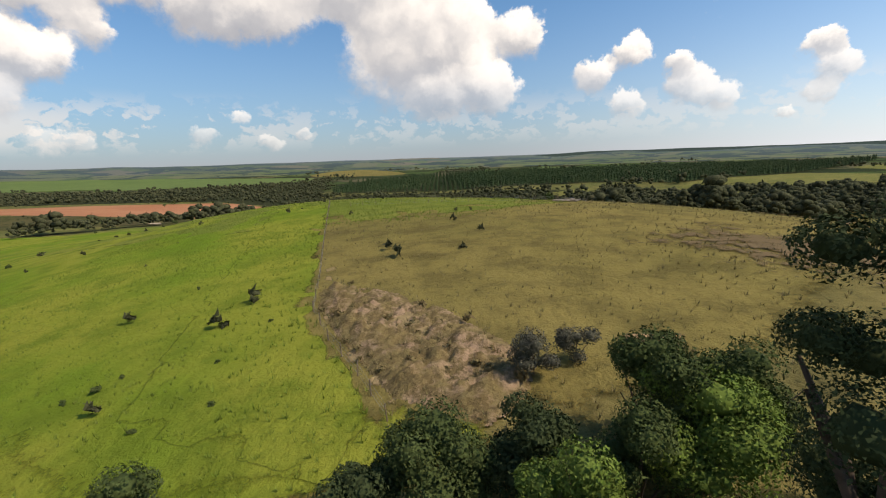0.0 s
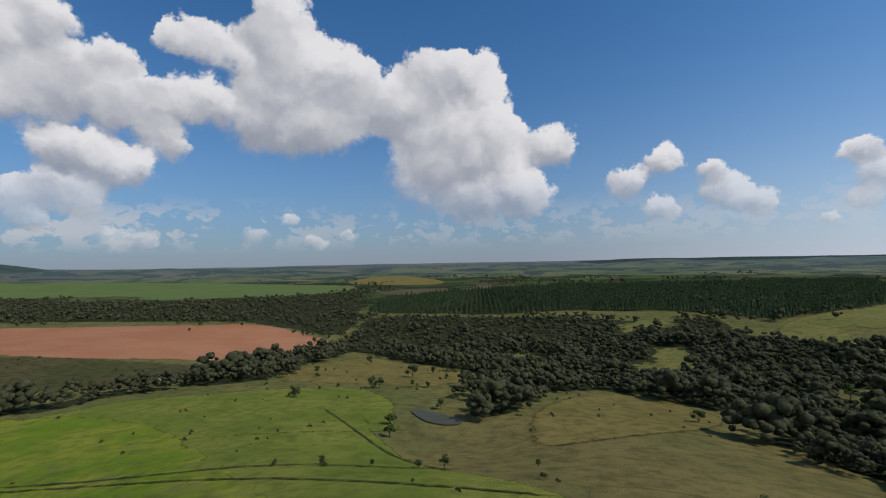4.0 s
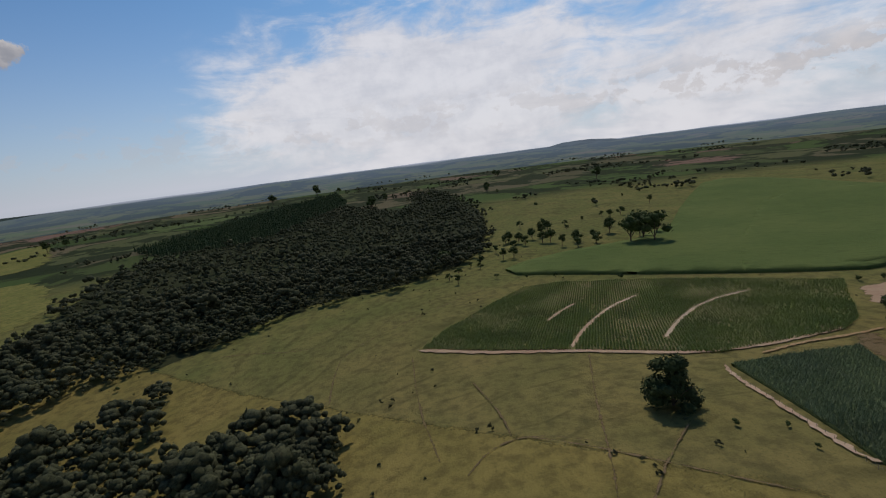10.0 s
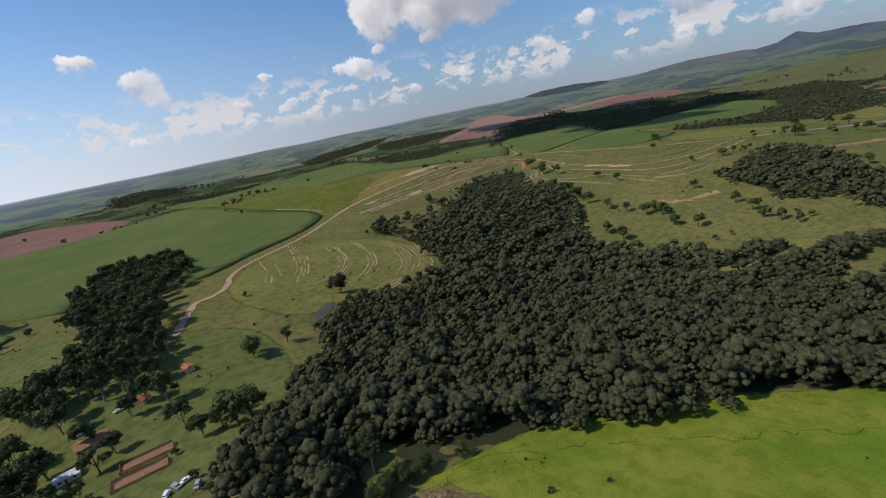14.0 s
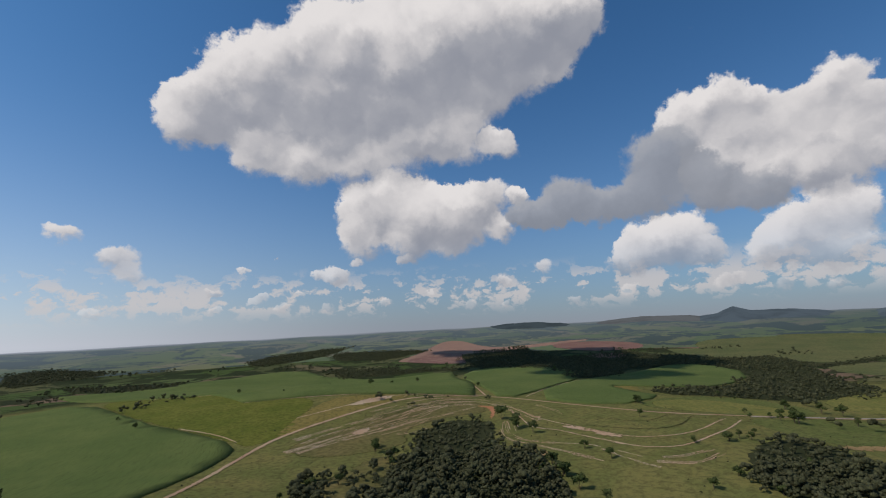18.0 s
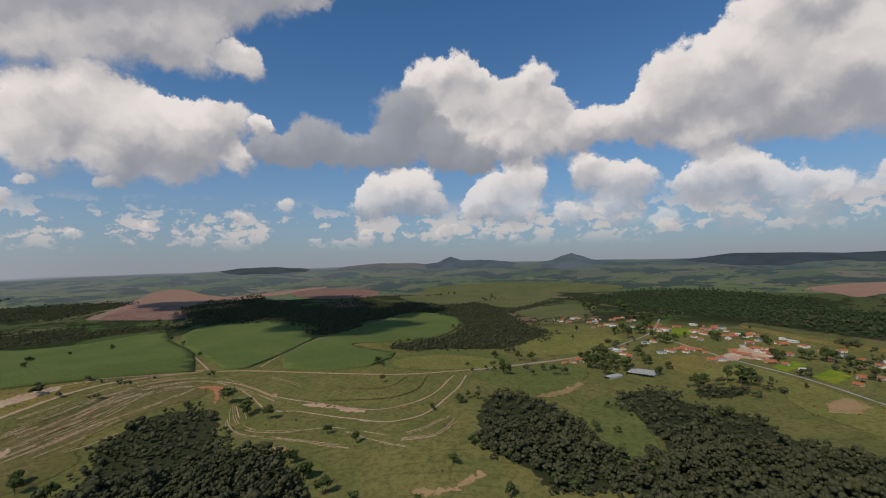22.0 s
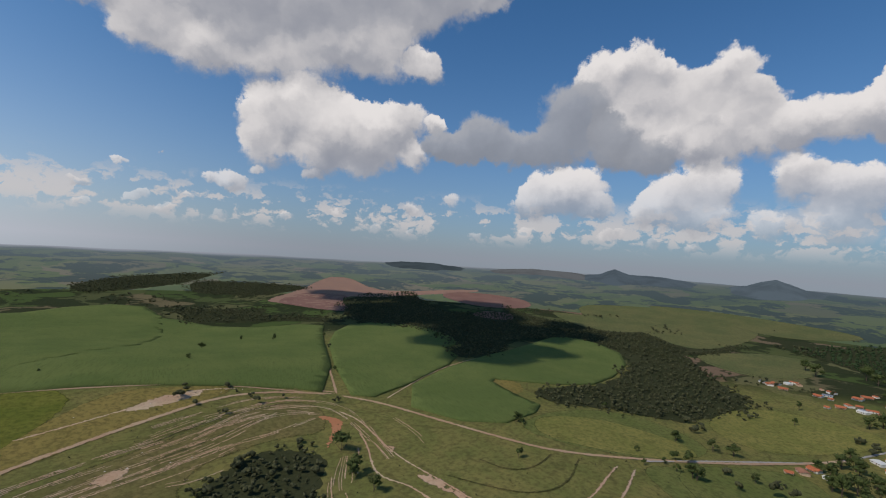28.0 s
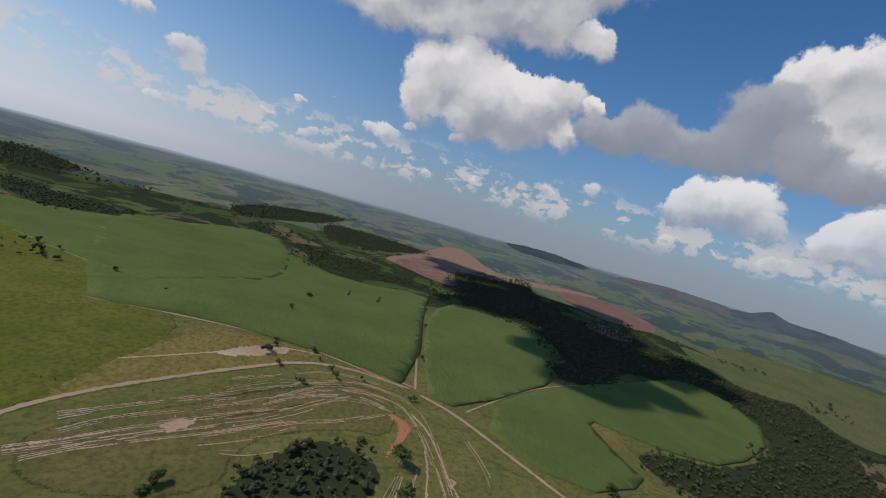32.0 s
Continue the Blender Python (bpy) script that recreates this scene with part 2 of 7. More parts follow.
thick = N.math("MINIMUM", N.math("MAXIMUM", N.math("SUBTRACT", dens, 0.55), 0.0), 1.6)
under = N.smooth(up, 0.28, 0.58, -0.12, -0.30)
light = N.smooth(N.math("MULTIPLY_ADD", thick, under, glow), -0.86, 0.62)
cloud_colour = N.ramp(light, ((0.0, (0.35, 0.38, 0.44)), (0.30, (0.46, 0.485, 0.53)), (0.55, (0.63, 0.64, 0.66)), (0.78, (0.79, 0.79, 0.79)), (1.0, (0.98, 0.97, 0.95))))
# small far heaps in a low belt
flat = N.vec("MULTIPLY", N.vec("ADD", ray, fine), (1, 1, 2.0))
low = N.math("ADD", N.math("MULTIPLY", N.noise(flat, 10, 5, 0.62), 0.95), N.math("MULTIPLY", heaps(flat, 26, 1.5), 0.60))
belt = N.math("MULTIPLY", N.smooth(up, 0.025, 0.07), N.smooth(up, 0.085, 0.15, 1.0, 0.0))
southward = N.smooth(N.vec("DOT_PRODUCT", ray, tuple(way(228, 0)), "Value"), -0.6, 0.4, 0.35, 1.0)
belt = N.math("MULTIPLY", N.math("MULTIPLY", belt, southward), N.smooth(low, 0.53, 0.61))
# thin bright layer under the sun
streak = N.noise(N.vec("MULTIPLY", ray, (1, 1, 3.0)), 7, 6, 0.6, distortion=0.4)
veil_cover = N.math("MULTIPLY", N.smooth(N.math("MULTIPLY_ADD", streak, 1.9, N.math("MULTIPLY_ADD", veil, 0.50, -1.0)), 0.0, 0.75), N.smooth(veil, 0.0, 0.45, 0.0, 0.90))
haze = N.math("POWER", N.math("SUBTRACT", 1.0, N.math("ABSOLUTE", up), clamp=True), 5.5)
sunward = N.smooth(N.vec("DOT_PRODUCT", ray, tuple(way(SUN_AZ, 8)), "Value"), -0.3, 0.95)
clear = N.vec("MULTIPLY", N.vec("MULTIPLY", sky, (SKY_GAIN, SKY_GAIN, SKY_GAIN)), (0.52, 1.12, 1.48))
HAZE_AWAY = (0.340, 0.382, 0.448)
haze_colour = N.mix(sunward, HAZE_AWAY, (0.90, 0.96, 1.06))
tone = N.mix(N.math("MULTIPLY", haze, 0.93), clear, haze_colour)
veil_colour = N.mix(N.smooth(N.math("ADD", N.math("MULTIPLY", N.math("SUBTRACT", streak, 0.5), 1.2), N.math("MULTIPLY_ADD", fluff, 0.5, N.math("MULTIPLY", relief, 0.9))), -0.28, 0.26), (0.95, 0.98, 1.03), (1.16, 1.18, 1.20))
tone = N.mix(veil_cover, tone, veil_colour)
tone = N.mix(N.math("MULTIPLY", belt, 0.72), tone, (0.76, 0.73, 0.71))
far_fade = N.smooth(up, 0.03, 0.22, 0.40, 0.98)
tone = N.mix(N.math("MULTIPLY", cover, far_fade), tone, cloud_colour)
# a shaded cloud in front of the white ones
grey_mean = N.math("DIVIDE", grey_shade, N.math("MAXIMUM", grey_dens, 0.02))
grey_cover = N.smooth(N.math("ADD", N.math("MULTIPLY_ADD", billow, 0.5, grey_dens), N.math("MULTIPLY", fluff, 0.5)), 0.22, 0.55)
grey_colour = N.ramp(N.smooth(N.math("MULTIPLY_ADD", relief, 0.6, grey_mean), -0.6, 0.8), ((0.0, (0.30, 0.335, 0.39)), (0.6, (0.38, 0.42, 0.48)), (1.0, (0.50, 0.53, 0.57))))
tone = N.mix(N.math("MULTIPLY", grey_cover, 0.95), tone, grey_colour)
back = N.add("ShaderNodeBackground", ("Color", tone), ("Strength", 1.0))
N.add("ShaderNodeOutputWorld", ("Surface", back.outputs[0]))

# ---- materials ----


def surface(name, build, rough=0.9, spec=0.2, bump=None, metallic=0.0, worn_edge=0.0):
    """A node material: build(N, place) gives the colour; bump(N, place) the relief, in metres."""
    m = bpy.data.materials.new(name)
    m.use_nodes = True
    n = Nodes(m.node_tree)
    place = n.add("ShaderNodeNewGeometry").outputs["Position"]
    p = n.add("ShaderNodeBsdfPrincipled", ("Base Color", build(n, place)), ("Roughness", rough), ("Specular IOR Level", spec), ("Metallic", metallic))
    if bump:
        height_in, strength = bump(n, place)
        n.put(p.inputs["Normal"], n.add("ShaderNodeBump", ("Height", height_in), ("Strength", strength), ("Distance", 1.0)).outputs[0])
    if worn_edge:
        # cover thins out raggedly towards the rim of its patch
        rim = n.add("ShaderNodeAttribute", attribute_name="edge").outputs["Fac"]
        ragged = n.math("ADD", n.noise(place, 0.45, 5, 0.7), n.math("MULTIPLY", n.noise(place, 0.06, 2, 0.5), 0.5))
        n.put(p.inputs["Alpha"], n.smooth(n.math("MULTIPLY_ADD", n.math("SUBTRACT", ragged, 0.75), worn_edge, n.math("MULTIPLY", rim, 1.6 if worn_edge < 1.5 else 0.9)), 0.40, 0.72))
    n.add("ShaderNodeOutputMaterial", ("Surface", p.outputs[0]))
    return m


def grass(name, dry, fresh, dark, big=0.02, dots=0.55):
    """Grazed turf: broad tints, tussocks and small dark weeds."""
    def build(n, place):
        broad = n.noise(place, big, 5, 0.6)
        mid = n.noise(place, 0.16, 5, 0.65)
        small = n.noise(place, 1.3, 4, 0.7)
        c = n.mix(n.smooth(broad, 0.36, 0.64), dry, fresh)
        c = n.mix(n.smooth(mid, 0.40, 0.68, 0.0, 0.75), c, dark)
        c = n.mix(n.smooth(small, 0.5, 0.75, 0.0, dots), c, dark)
        return c
    return surface(name, build, 1.0, 0.02, lambda n, place: (n.noise(place, 0.7, 5, 0.75), 0.6), worn_edge=1.0)


def soil(name, a, b, c, patchy=1.0):
    def build(n, place):
        broad, mid = n.noise(place, 0.012, 4, 0.6), n.noise(place, 0.25, 5, 0.7)
        t = n.mix(n.smooth(broad, 0.35, 0.65), a, b)
        return n.mix(n.smooth(mid, 0.45, 0.75, 0.0, 0.6), t, c)
    return surface(name, build, 1.0, 0.02, lambda n, place: (n.noise(place, 0.7, 4, 0.7), 0.5), worn_edge=patchy)


def cane(name, a, b, dark, angle, pitch=0.7):
    """Crop in long rows."""
    def build(n, place):
        turn = n.add("ShaderNodeVectorRotate", ("Vector", n.vec("ADD", place, n.vec("MULTIPLY", n.noise(place, 0.01, 2, 0.5, "Color"), (40, 40, 0)))), ("Angle", radians(angle)))
        rows = n.noise(n.vec("MULTIPLY", turn.outputs[0], (pitch, 0.05, 0.05)), 1.0, 3, 0.7)
        broad, mid = n.noise(place, 0.008, 5, 0.6), n.noise(place, 0.3, 4, 0.7)
        c = n.mix(n.smooth(broad, 0.35, 0.65), a, b)
        c = n.mix(n.smooth(rows, 0.45, 0.7, 0.0, 0.65), c, dark)
        return n.mix(n.smooth(mid, 0.5, 0.75, 0.0, 0.4), c, dark)
    return surface(name, build, 1.0, 0.02, lambda n, place: (n.noise(place, 0.8, 4, 0.75), 0.6))


def leaves(name, a, b, c, tall=0.12, faded=(0.095, 0.088, 0.040), fade=0.45, tufted=0.0):
    def build(n, place):
        each = n.add("ShaderNodeNewGeometry").outputs["Random Per Island"]
        stand = n.noise(place, tall, 2, 0.5)
        t = n.mix(n.smooth(stand, 0.32, 0.68), a, b)
        t = n.mix(n.smooth(n.noise(place, 0.045, 3, 0.6), 0.52, 0.70, 0.0, fade), t, faded)
        t = n.mix(n.math("MULTIPLY", each, 0.65), t, c)
        # dark gaps between leaf clumps, put into the colour by noise
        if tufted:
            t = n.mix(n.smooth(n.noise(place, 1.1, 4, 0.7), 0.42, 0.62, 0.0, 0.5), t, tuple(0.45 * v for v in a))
        return t
    return surface(name, build, 0.85, 0.06, (lambda n, place: (n.noise(place, 2.2, 5, 0.75), tufted)) if tufted else None)


def plain(name, colour, rough=0.7, spec=0.3, grain=0.25, scale=2.0, metallic=0.0):
    dark = tuple(v * 0.62 for v in colour)
    def build(n, place):
        c = n.mix(n.smooth(n.noise(place, scale, 5, 0.7), 0.4, 0.75, 0.0, grain * 2), colour, dark)
        return n.mix(n.smooth(n.noise(place, scale * 9, 3, 0.7), 0.45, 0.8, 0.0, grain), c, dark)
    return surface(name, build, rough, spec, lambda n, place: (n.noise(place, scale * 6, 3, 0.6), 0.06), metallic)


LIME = grass("lime_pasture", (0.232, 0.240, 0.034), (0.128, 0.200, 0.018), (0.105, 0.146, 0.016), 0.03, 0.35)
DRY = grass("dry_pasture", (0.226, 0.176, 0.056), (0.176, 0.148, 0.045), (0.104, 0.084, 0.029))
GREEN = grass("green_pasture", (0.142, 0.148, 0.048), (0.110, 0.132, 0.038), (0.070, 0.080, 0.027))
FIELD = grass("olive_field", (0.200, 0.182, 0.056), (0.155, 0.158, 0.044), (0.096, 0.096, 0.030))
TRODDEN = grass("eroded_pasture", (0.168, 0.138, 0.054), (0.126, 0.120, 0.041), (0.076, 0.068, 0.027))
FAR_PASTURE = grass("far_pasture", (0.140, 0.135, 0.056), (0.102, 0.116, 0.046), (0.060, 0.070, 0.030), 0.008)
MEADOW = grass("yellow_green_meadow", (0.140, 0.140, 0.030), (0.105, 0.122, 0.023), (0.066, 0.076, 0.017))
LIME_DULL = grass("hill_pasture", (0.200, 0.208, 0.042), (0.138, 0.172, 0.028), (0.092, 0.116, 0.022), 0.03, 0.4)
OLIVE = grass("rough_scrub", (0.105, 0.088, 0.038), (0.078, 0.080, 0.028), (0.036, 0.038, 0.016))
RED = soil("red_soil", (0.36, 0.155, 0.080), (0.40, 0.19, 0.100), (0.28, 0.112, 0.060))
# red ploughed soil under cloud shadow, the shade put into the colour
MAUVE = soil("shaded_ploughed_soil", (0.18, 0.100, 0.080), (0.21, 0.120, 0.095), (0.13, 0.078, 0.062))
BARE = soil("bare_soil", (0.40, 0.29, 0.185), (0.35, 0.23, 0.145), (0.25, 0.155, 0.095))
SCAR = soil("eroded_soil", (0.47, 0.36, 0.25), (0.42, 0.27, 0.175), (0.20, 0.14, 0.075))
YARD = soil("trodden_soil", (0.158, 0.110, 0.060), (0.142, 0.106, 0.052), (0.110, 0.086, 0.038), 2.3)
GULLY = soil("gully_soil", (0.34, 0.225, 0.120), (0.28, 0.190, 0.085), (0.145, 0.095, 0.044))
CANE_SOIL = soil("cane_soil", (0.190, 0.150, 0.075), (0.105, 0.112, 0.036), (0.072, 0.090, 0.024))
VILLAGE_ROAD = soil("village_road", (0.33, 0.31, 0.29), (0.29, 0.27, 0.25), (0.22, 0.20, 0.18))
CANE = cane("cane", (0.118, 0.145, 0.046), (0.092, 0.124, 0.038), (0.062, 0.084, 0.026), 25)
# the red soil again, muted: distance haze put into the colour
RED_FAR = soil("hazed_red_soil", (0.27, 0.165, 0.120), (0.25, 0.155, 0.118), (0.19, 0.120, 0.092))
CANE_PALE = cane("pale_cane", (0.13, 0.175, 0.055), (0.11, 0.155, 0.05), (0.08, 0.115, 0.036), 60)
CROP = cane("leafy_crop", (0.060, 0.078, 0.030), (0.050, 0.068, 0.026), (0.028, 0.040, 0.015), 70)
DRY_SOIL = soil("worn_soil", (0.30, 0.215, 0.110), (0.25, 0.190, 0.085), (0.17, 0.135, 0.050))
GULLY_BANK = surface("gully_bank", lambda n, place: n.mix(n.smooth(n.noise(place, 1.1, 5, 0.7), 0.40, 0.60), n.mix(n.smooth(n.noise(place, 0.35, 4, 0.6), 0.42, 0.6), (0.22, 0.165, 0.072), (0.34, 0.23, 0.145)), (0.15, 0.108, 0.050)), 1.0, 0.02, lambda n, place: (n.noise(place, 3.0, 4, 0.7), 0.5))
WOOD_FLOOR = soil("forest_floor", (0.034, 0.040, 0.018), (0.042, 0.046, 0.022), (0.022, 0.026, 0.012))

# ---- the lie of the land ----
HILLS_NORTH = [(-170, 620, 185, -29), (230, 370, 140, -7), (-180, 190, 105, 7), (50, 170, 90, 14), (610, 640, 230, -1), (-90, 390, 135, 13), (-420, 490, 185, 21), (-430, 840, 245, -8), (90, 300, 115, 7), (140, 540, 165, -15), (400, 590, 195, 12), (-50, 168, 45, 5), (-30, 238, 32, -7)]  # x, y, spread, rise
HILLS_EAST = [(0, -20, 60, 8), (380, 50, 130, 4), (-110, 20, 75, 9), (210, 110, 105, 8), (-70, 140, 85, 15), (90, -20, 75, 11), (-10, 40, 65, 2), (60, 90, 75, 10), (50, 30, 65, 5)]  # x, y, spread, rise
HILLS_SOUTH = [(-240, -1100, 280, 27), (310, -590, 185, 5), (20, -340, 125, 18), (230, -210, 115, 5), (70, -180, 90, 9), (-150, -690, 195, -8), (-50, -250, 105, -4), (-40, -920, 240, -8)]  # x, y, spread, rise
HILLS_WEST = [(-1490, -420, 300, -24), (-560, -340, 185, 6), (-330, -160, 130, -34), (-1000, -20, 255, -29), (-720, -830, 275, 12), (-740, -1480, 300, -26), (-930, -490, 265, 8), (-1460, 40, 300, 16), (-550, -580, 215, -15), (-370, -860, 240, 21), (-320, -580, 185, -12), (-860, -250, 235, 4)]  # x, y, spread, rise
BASE = -50.0
RIM = ((0, 35), (45, 15), (90, 25), (135, 35), (180, 75), (215, 112), (250, 126), (290, 112), (320, 45))


def ease(a, b, x):
    t = np.clip((x - a) / (b - a), 0, 1)
    return t * t * (3 - 2 * t)


def height(x, y):
    """Height of the ground."""
    x, y = np.asarray(x, float), np.asarray(y, float)
    h = np.full(np.broadcast(x, y).shape, BASE)
    for cx, cy, s, a in HILLS_NORTH + HILLS_EAST + HILLS_SOUTH + HILLS_WEST:
        h = h + a * np.exp(-((x - cx) ** 2 + (y - cy) ** 2) / (2 * s * s))
    dx, dy = x + 60, y + 40
    w = ease(1900, 4600, np.hypot(dx, dy))
    az = np.degrees(np.arctan2(dx, dy)) % 360
    return h * (1 - w) + w * np.interp(az, [p[0] for p in RIM] + [360], [p[1] for p in RIM] + [RIM[0][1]])


def ground_z(x, y):
    return float(height(x, y))


def mesh_of(name, verts, faces, material, smooth=False):
    me = bpy.data.meshes.new(name)
    verts, faces = np.asarray(verts, np.float32), np.asarray(faces, np.int32)
    k = faces.shape[1]
    me.vertices.add(len(verts))
    me.vertices.foreach_set("co", verts.ravel())
    me.loops.add(faces.size)
    me.loops.foreach_set("vertex_index", faces.ravel())
    me.polygons.add(len(faces))
    me.polygons.foreach_set("loop_start", np.arange(0, faces.size, k, dtype=np.int32))
    me.materials.append(material)
    me.update(calc_edges=True)
    if smooth:
        me.polygons.foreach_set("use_smooth", np.ones(len(faces), bool))
    return me


def sheet(name, r0, r1, rings, spokes, material):
    """A ring of land round the middle of the place."""
    rr = r0 * (r1 / r0) ** (np.arange(rings + 1) / rings)
    aa = np.arange(spokes) * 2 * np.pi / spokes
    R, A = np.meshgrid(rr, aa, indexing="ij")
    x, y = -60 + R * np.sin(A), -40 + R * np.cos(A)
    v = np.stack([x, y, height(x, y)], -1).reshape(-1, 3)
    i, j = np.meshgrid(np.arange(rings), np.arange(spokes), indexing="ij")
    j2 = (j + 1) % spokes
    f = np.stack([i * spokes + j, i * spokes + j2, (i + 1) * spokes + j2, (i + 1) * spokes + j], -1).reshape(-1, 4)[:, ::-1]
    return v, f


def field_mosaic():
    """The wide land: pasture near, a patchwork of pasture, crop and woods further out."""
    def build(n, place):
        p = n.vec("MULTIPLY", place, (1, 1, 0))
        bent = n.vec("ADD", p, n.vec("MULTIPLY", n.noise(p, 0.004, 3, 0.6, "Color"), (260, 260, 0)))
        cell = n.add("ShaderNodeTexVoronoi", ("Vector", bent), ("Scale", 0.0034), feature="F1")
        edge = n.add("ShaderNodeTexVoronoi", ("Vector", bent), ("Scale", 0.0034), feature="DISTANCE_TO_EDGE").outputs["Distance"]
        pick = n.add("ShaderNodeSeparateColor", (0, cell.outputs["Color"])).outputs[0]
        patch = n.ramp(pick, ((0.0, (0.063, 0.093, 0.027)), (0.25, (0.050, 0.073, 0.023)), (0.45, (0.105, 0.103, 0.046)), (0.6, (0.042, 0.060, 0.021)), (0.78, (0.134, 0.107, 0.063)), (0.9, (0.176, 0.107, 0.079)), (1.0, (0.084, 0.116, 0.038))))
        hedge = n.math("MULTIPLY", n.smooth(edge, 0.015, 0.045, 1.0, 0.0), n.smooth(n.noise(p, 0.006, 3, 0.6), 0.42, 0.52))
        patch = n.mix(n.math("MULTIPLY", hedge, 0.9), patch, (0.026, 0.034, 0.014))
        woods = n.smooth(n.noise(bent, 0.0052, 7, 0.64), 0.50, 0.52)
        patch = n.mix(n.math("MULTIPLY", woods, 0.94), patch, (0.024, 0.032, 0.014))
        broad, mid, small = n.noise(place, 0.02, 5, 0.6), n.noise(place, 0.16, 5, 0.65), n.noise(place, 1.3, 4, 0.7)
        near = n.mix(n.smooth(broad, 0.36, 0.64), (0.180, 0.160, 0.054), (0.130, 0.138, 0.042))
        near = n.mix(n.smooth(n.noise(place, 0.0075, 4, 0.6), 0.42, 0.66, 0.0, 0.5), near, (0.122, 0.128, 0.040))
        dried = n.mix(n.smooth(broad, 0.36, 0.64), (0.200, 0.158, 0.057), (0.156, 0.134, 0.047))
        near = n.mix(n.smooth(n.vec("DISTANCE", p, (75, 80, 0), "Value"), 130, 330, 0.85, 0.0), near, dried)
        near = n.mix(n.smooth(mid, 0.40, 0.72, 0.0, 0.62), near, (0.060, 0.054, 0.024))
        # low contour banks and cattle treads that follow the slopes
        level = n.add("ShaderNodeSeparateXYZ", (0, place)).outputs[2]
        tread = n.math("ABSOLUTE", n.math("SUBTRACT", n.math("FRACT", n.math("MULTIPLY", n.math("MULTIPLY_ADD", n.noise(place, 0.012, 3, 0.6), 5.0, level), 0.42)), 0.5))
        tread = n.math("MULTIPLY", n.smooth(tread, 0.40, 0.48), n.smooth(n.noise(p, 0.03, 4, 0.6), 0.44, 0.56))
        near = n.mix(n.math("MULTIPLY", tread, 0.42), near, (0.066, 0.062, 0.024))
        near = n.mix(n.smooth(small, 0.5, 0.75, 0.0, 0.5), near, (0.052, 0.052, 0.018))
        far = n.smooth(n.vec("DISTANCE", p, (-250, -250, 0), "Value"), 1150, 1350)
        return n.mix(far, near, n.mix(n.smooth(mid, 0.45, 0.75, 0.0, 0.35), patch, (0.04, 0.05, 0.02)))
    return surface("wide_land", build, 1.0, 0.02, lambda n, place: (n.noise(place, 0.7, 5, 0.75), 0.55))


v, f = sheet("ground", 2.0, 2450.0, 225, 420, None)
ground = new("ground", mesh_of("ground", v, f, field_mosaic(), True))
tagged(ground, "rolling grazed farmland with low hills and hollows", "ground", kind="structure")


def distance_material():
    """Far land, glowing, with blue haze mixed into its colour; too far off to shift."""
    m = bpy.data.materials.new("far_distance")
    m.use_nodes = True
    n = Nodes(m.node_tree)
    place = n.add("ShaderNodeNewGeometry").outputs["Position"]
    p = n.vec("MULTIPLY", place, (1, 1, 0))
    r = n.vec("DISTANCE", p, (-60, -40, 0), "Value")
    bent = n.vec("ADD", p, n.vec("MULTIPLY", n.noise(p, 0.002, 4, 0.6, "Color"), (700, 700, 0)))
    cell = n.add("ShaderNodeTexVoronoi", ("Vector", bent), ("Scale", 0.0045), feature="F1")
    pick = n.add("ShaderNodeSeparateColor", (0, cell.outputs["Color"])).outputs[0]
    land = n.ramp(pick, ((0.0, (0.085, 0.125, 0.040)), (0.3, (0.120, 0.155, 0.052)), (0.5, (0.155, 0.165, 0.072)), (0.7, (0.070, 0.105, 0.042)), (0.86, (0.19, 0.165, 0.105)), (1.0, (0.12, 0.165, 0.055))))
    woods = n.smooth(n.noise(bent, 0.0034, 9, 0.68), 0.50, 0.53)
    land = n.mix(n.math("MULTIPLY", woods, 0.92), land, (0.028, 0.046, 0.036))
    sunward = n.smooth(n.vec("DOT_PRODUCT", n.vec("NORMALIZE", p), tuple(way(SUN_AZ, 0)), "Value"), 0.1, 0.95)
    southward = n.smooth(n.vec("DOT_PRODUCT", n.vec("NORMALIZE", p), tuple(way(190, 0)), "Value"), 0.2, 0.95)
    # distance haze blended into the emission colour, thicker further out
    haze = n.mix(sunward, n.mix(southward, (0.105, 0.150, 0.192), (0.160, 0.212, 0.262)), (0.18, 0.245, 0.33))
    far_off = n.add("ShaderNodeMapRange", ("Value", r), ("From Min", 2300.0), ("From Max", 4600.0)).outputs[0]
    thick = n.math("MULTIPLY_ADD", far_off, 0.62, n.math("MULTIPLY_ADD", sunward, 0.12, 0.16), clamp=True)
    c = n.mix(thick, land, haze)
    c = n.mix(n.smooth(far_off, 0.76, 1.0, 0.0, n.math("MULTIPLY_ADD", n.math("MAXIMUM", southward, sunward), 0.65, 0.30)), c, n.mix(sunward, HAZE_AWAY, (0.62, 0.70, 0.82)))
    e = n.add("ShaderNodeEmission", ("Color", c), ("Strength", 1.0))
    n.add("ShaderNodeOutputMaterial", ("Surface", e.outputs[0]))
    return m


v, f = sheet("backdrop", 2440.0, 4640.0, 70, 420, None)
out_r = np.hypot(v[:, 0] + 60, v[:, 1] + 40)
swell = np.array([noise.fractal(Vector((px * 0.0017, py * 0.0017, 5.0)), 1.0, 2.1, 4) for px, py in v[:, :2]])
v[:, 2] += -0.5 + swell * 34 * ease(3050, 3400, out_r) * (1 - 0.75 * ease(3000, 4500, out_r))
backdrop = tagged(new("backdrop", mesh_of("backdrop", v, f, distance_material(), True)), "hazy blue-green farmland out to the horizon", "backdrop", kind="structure")


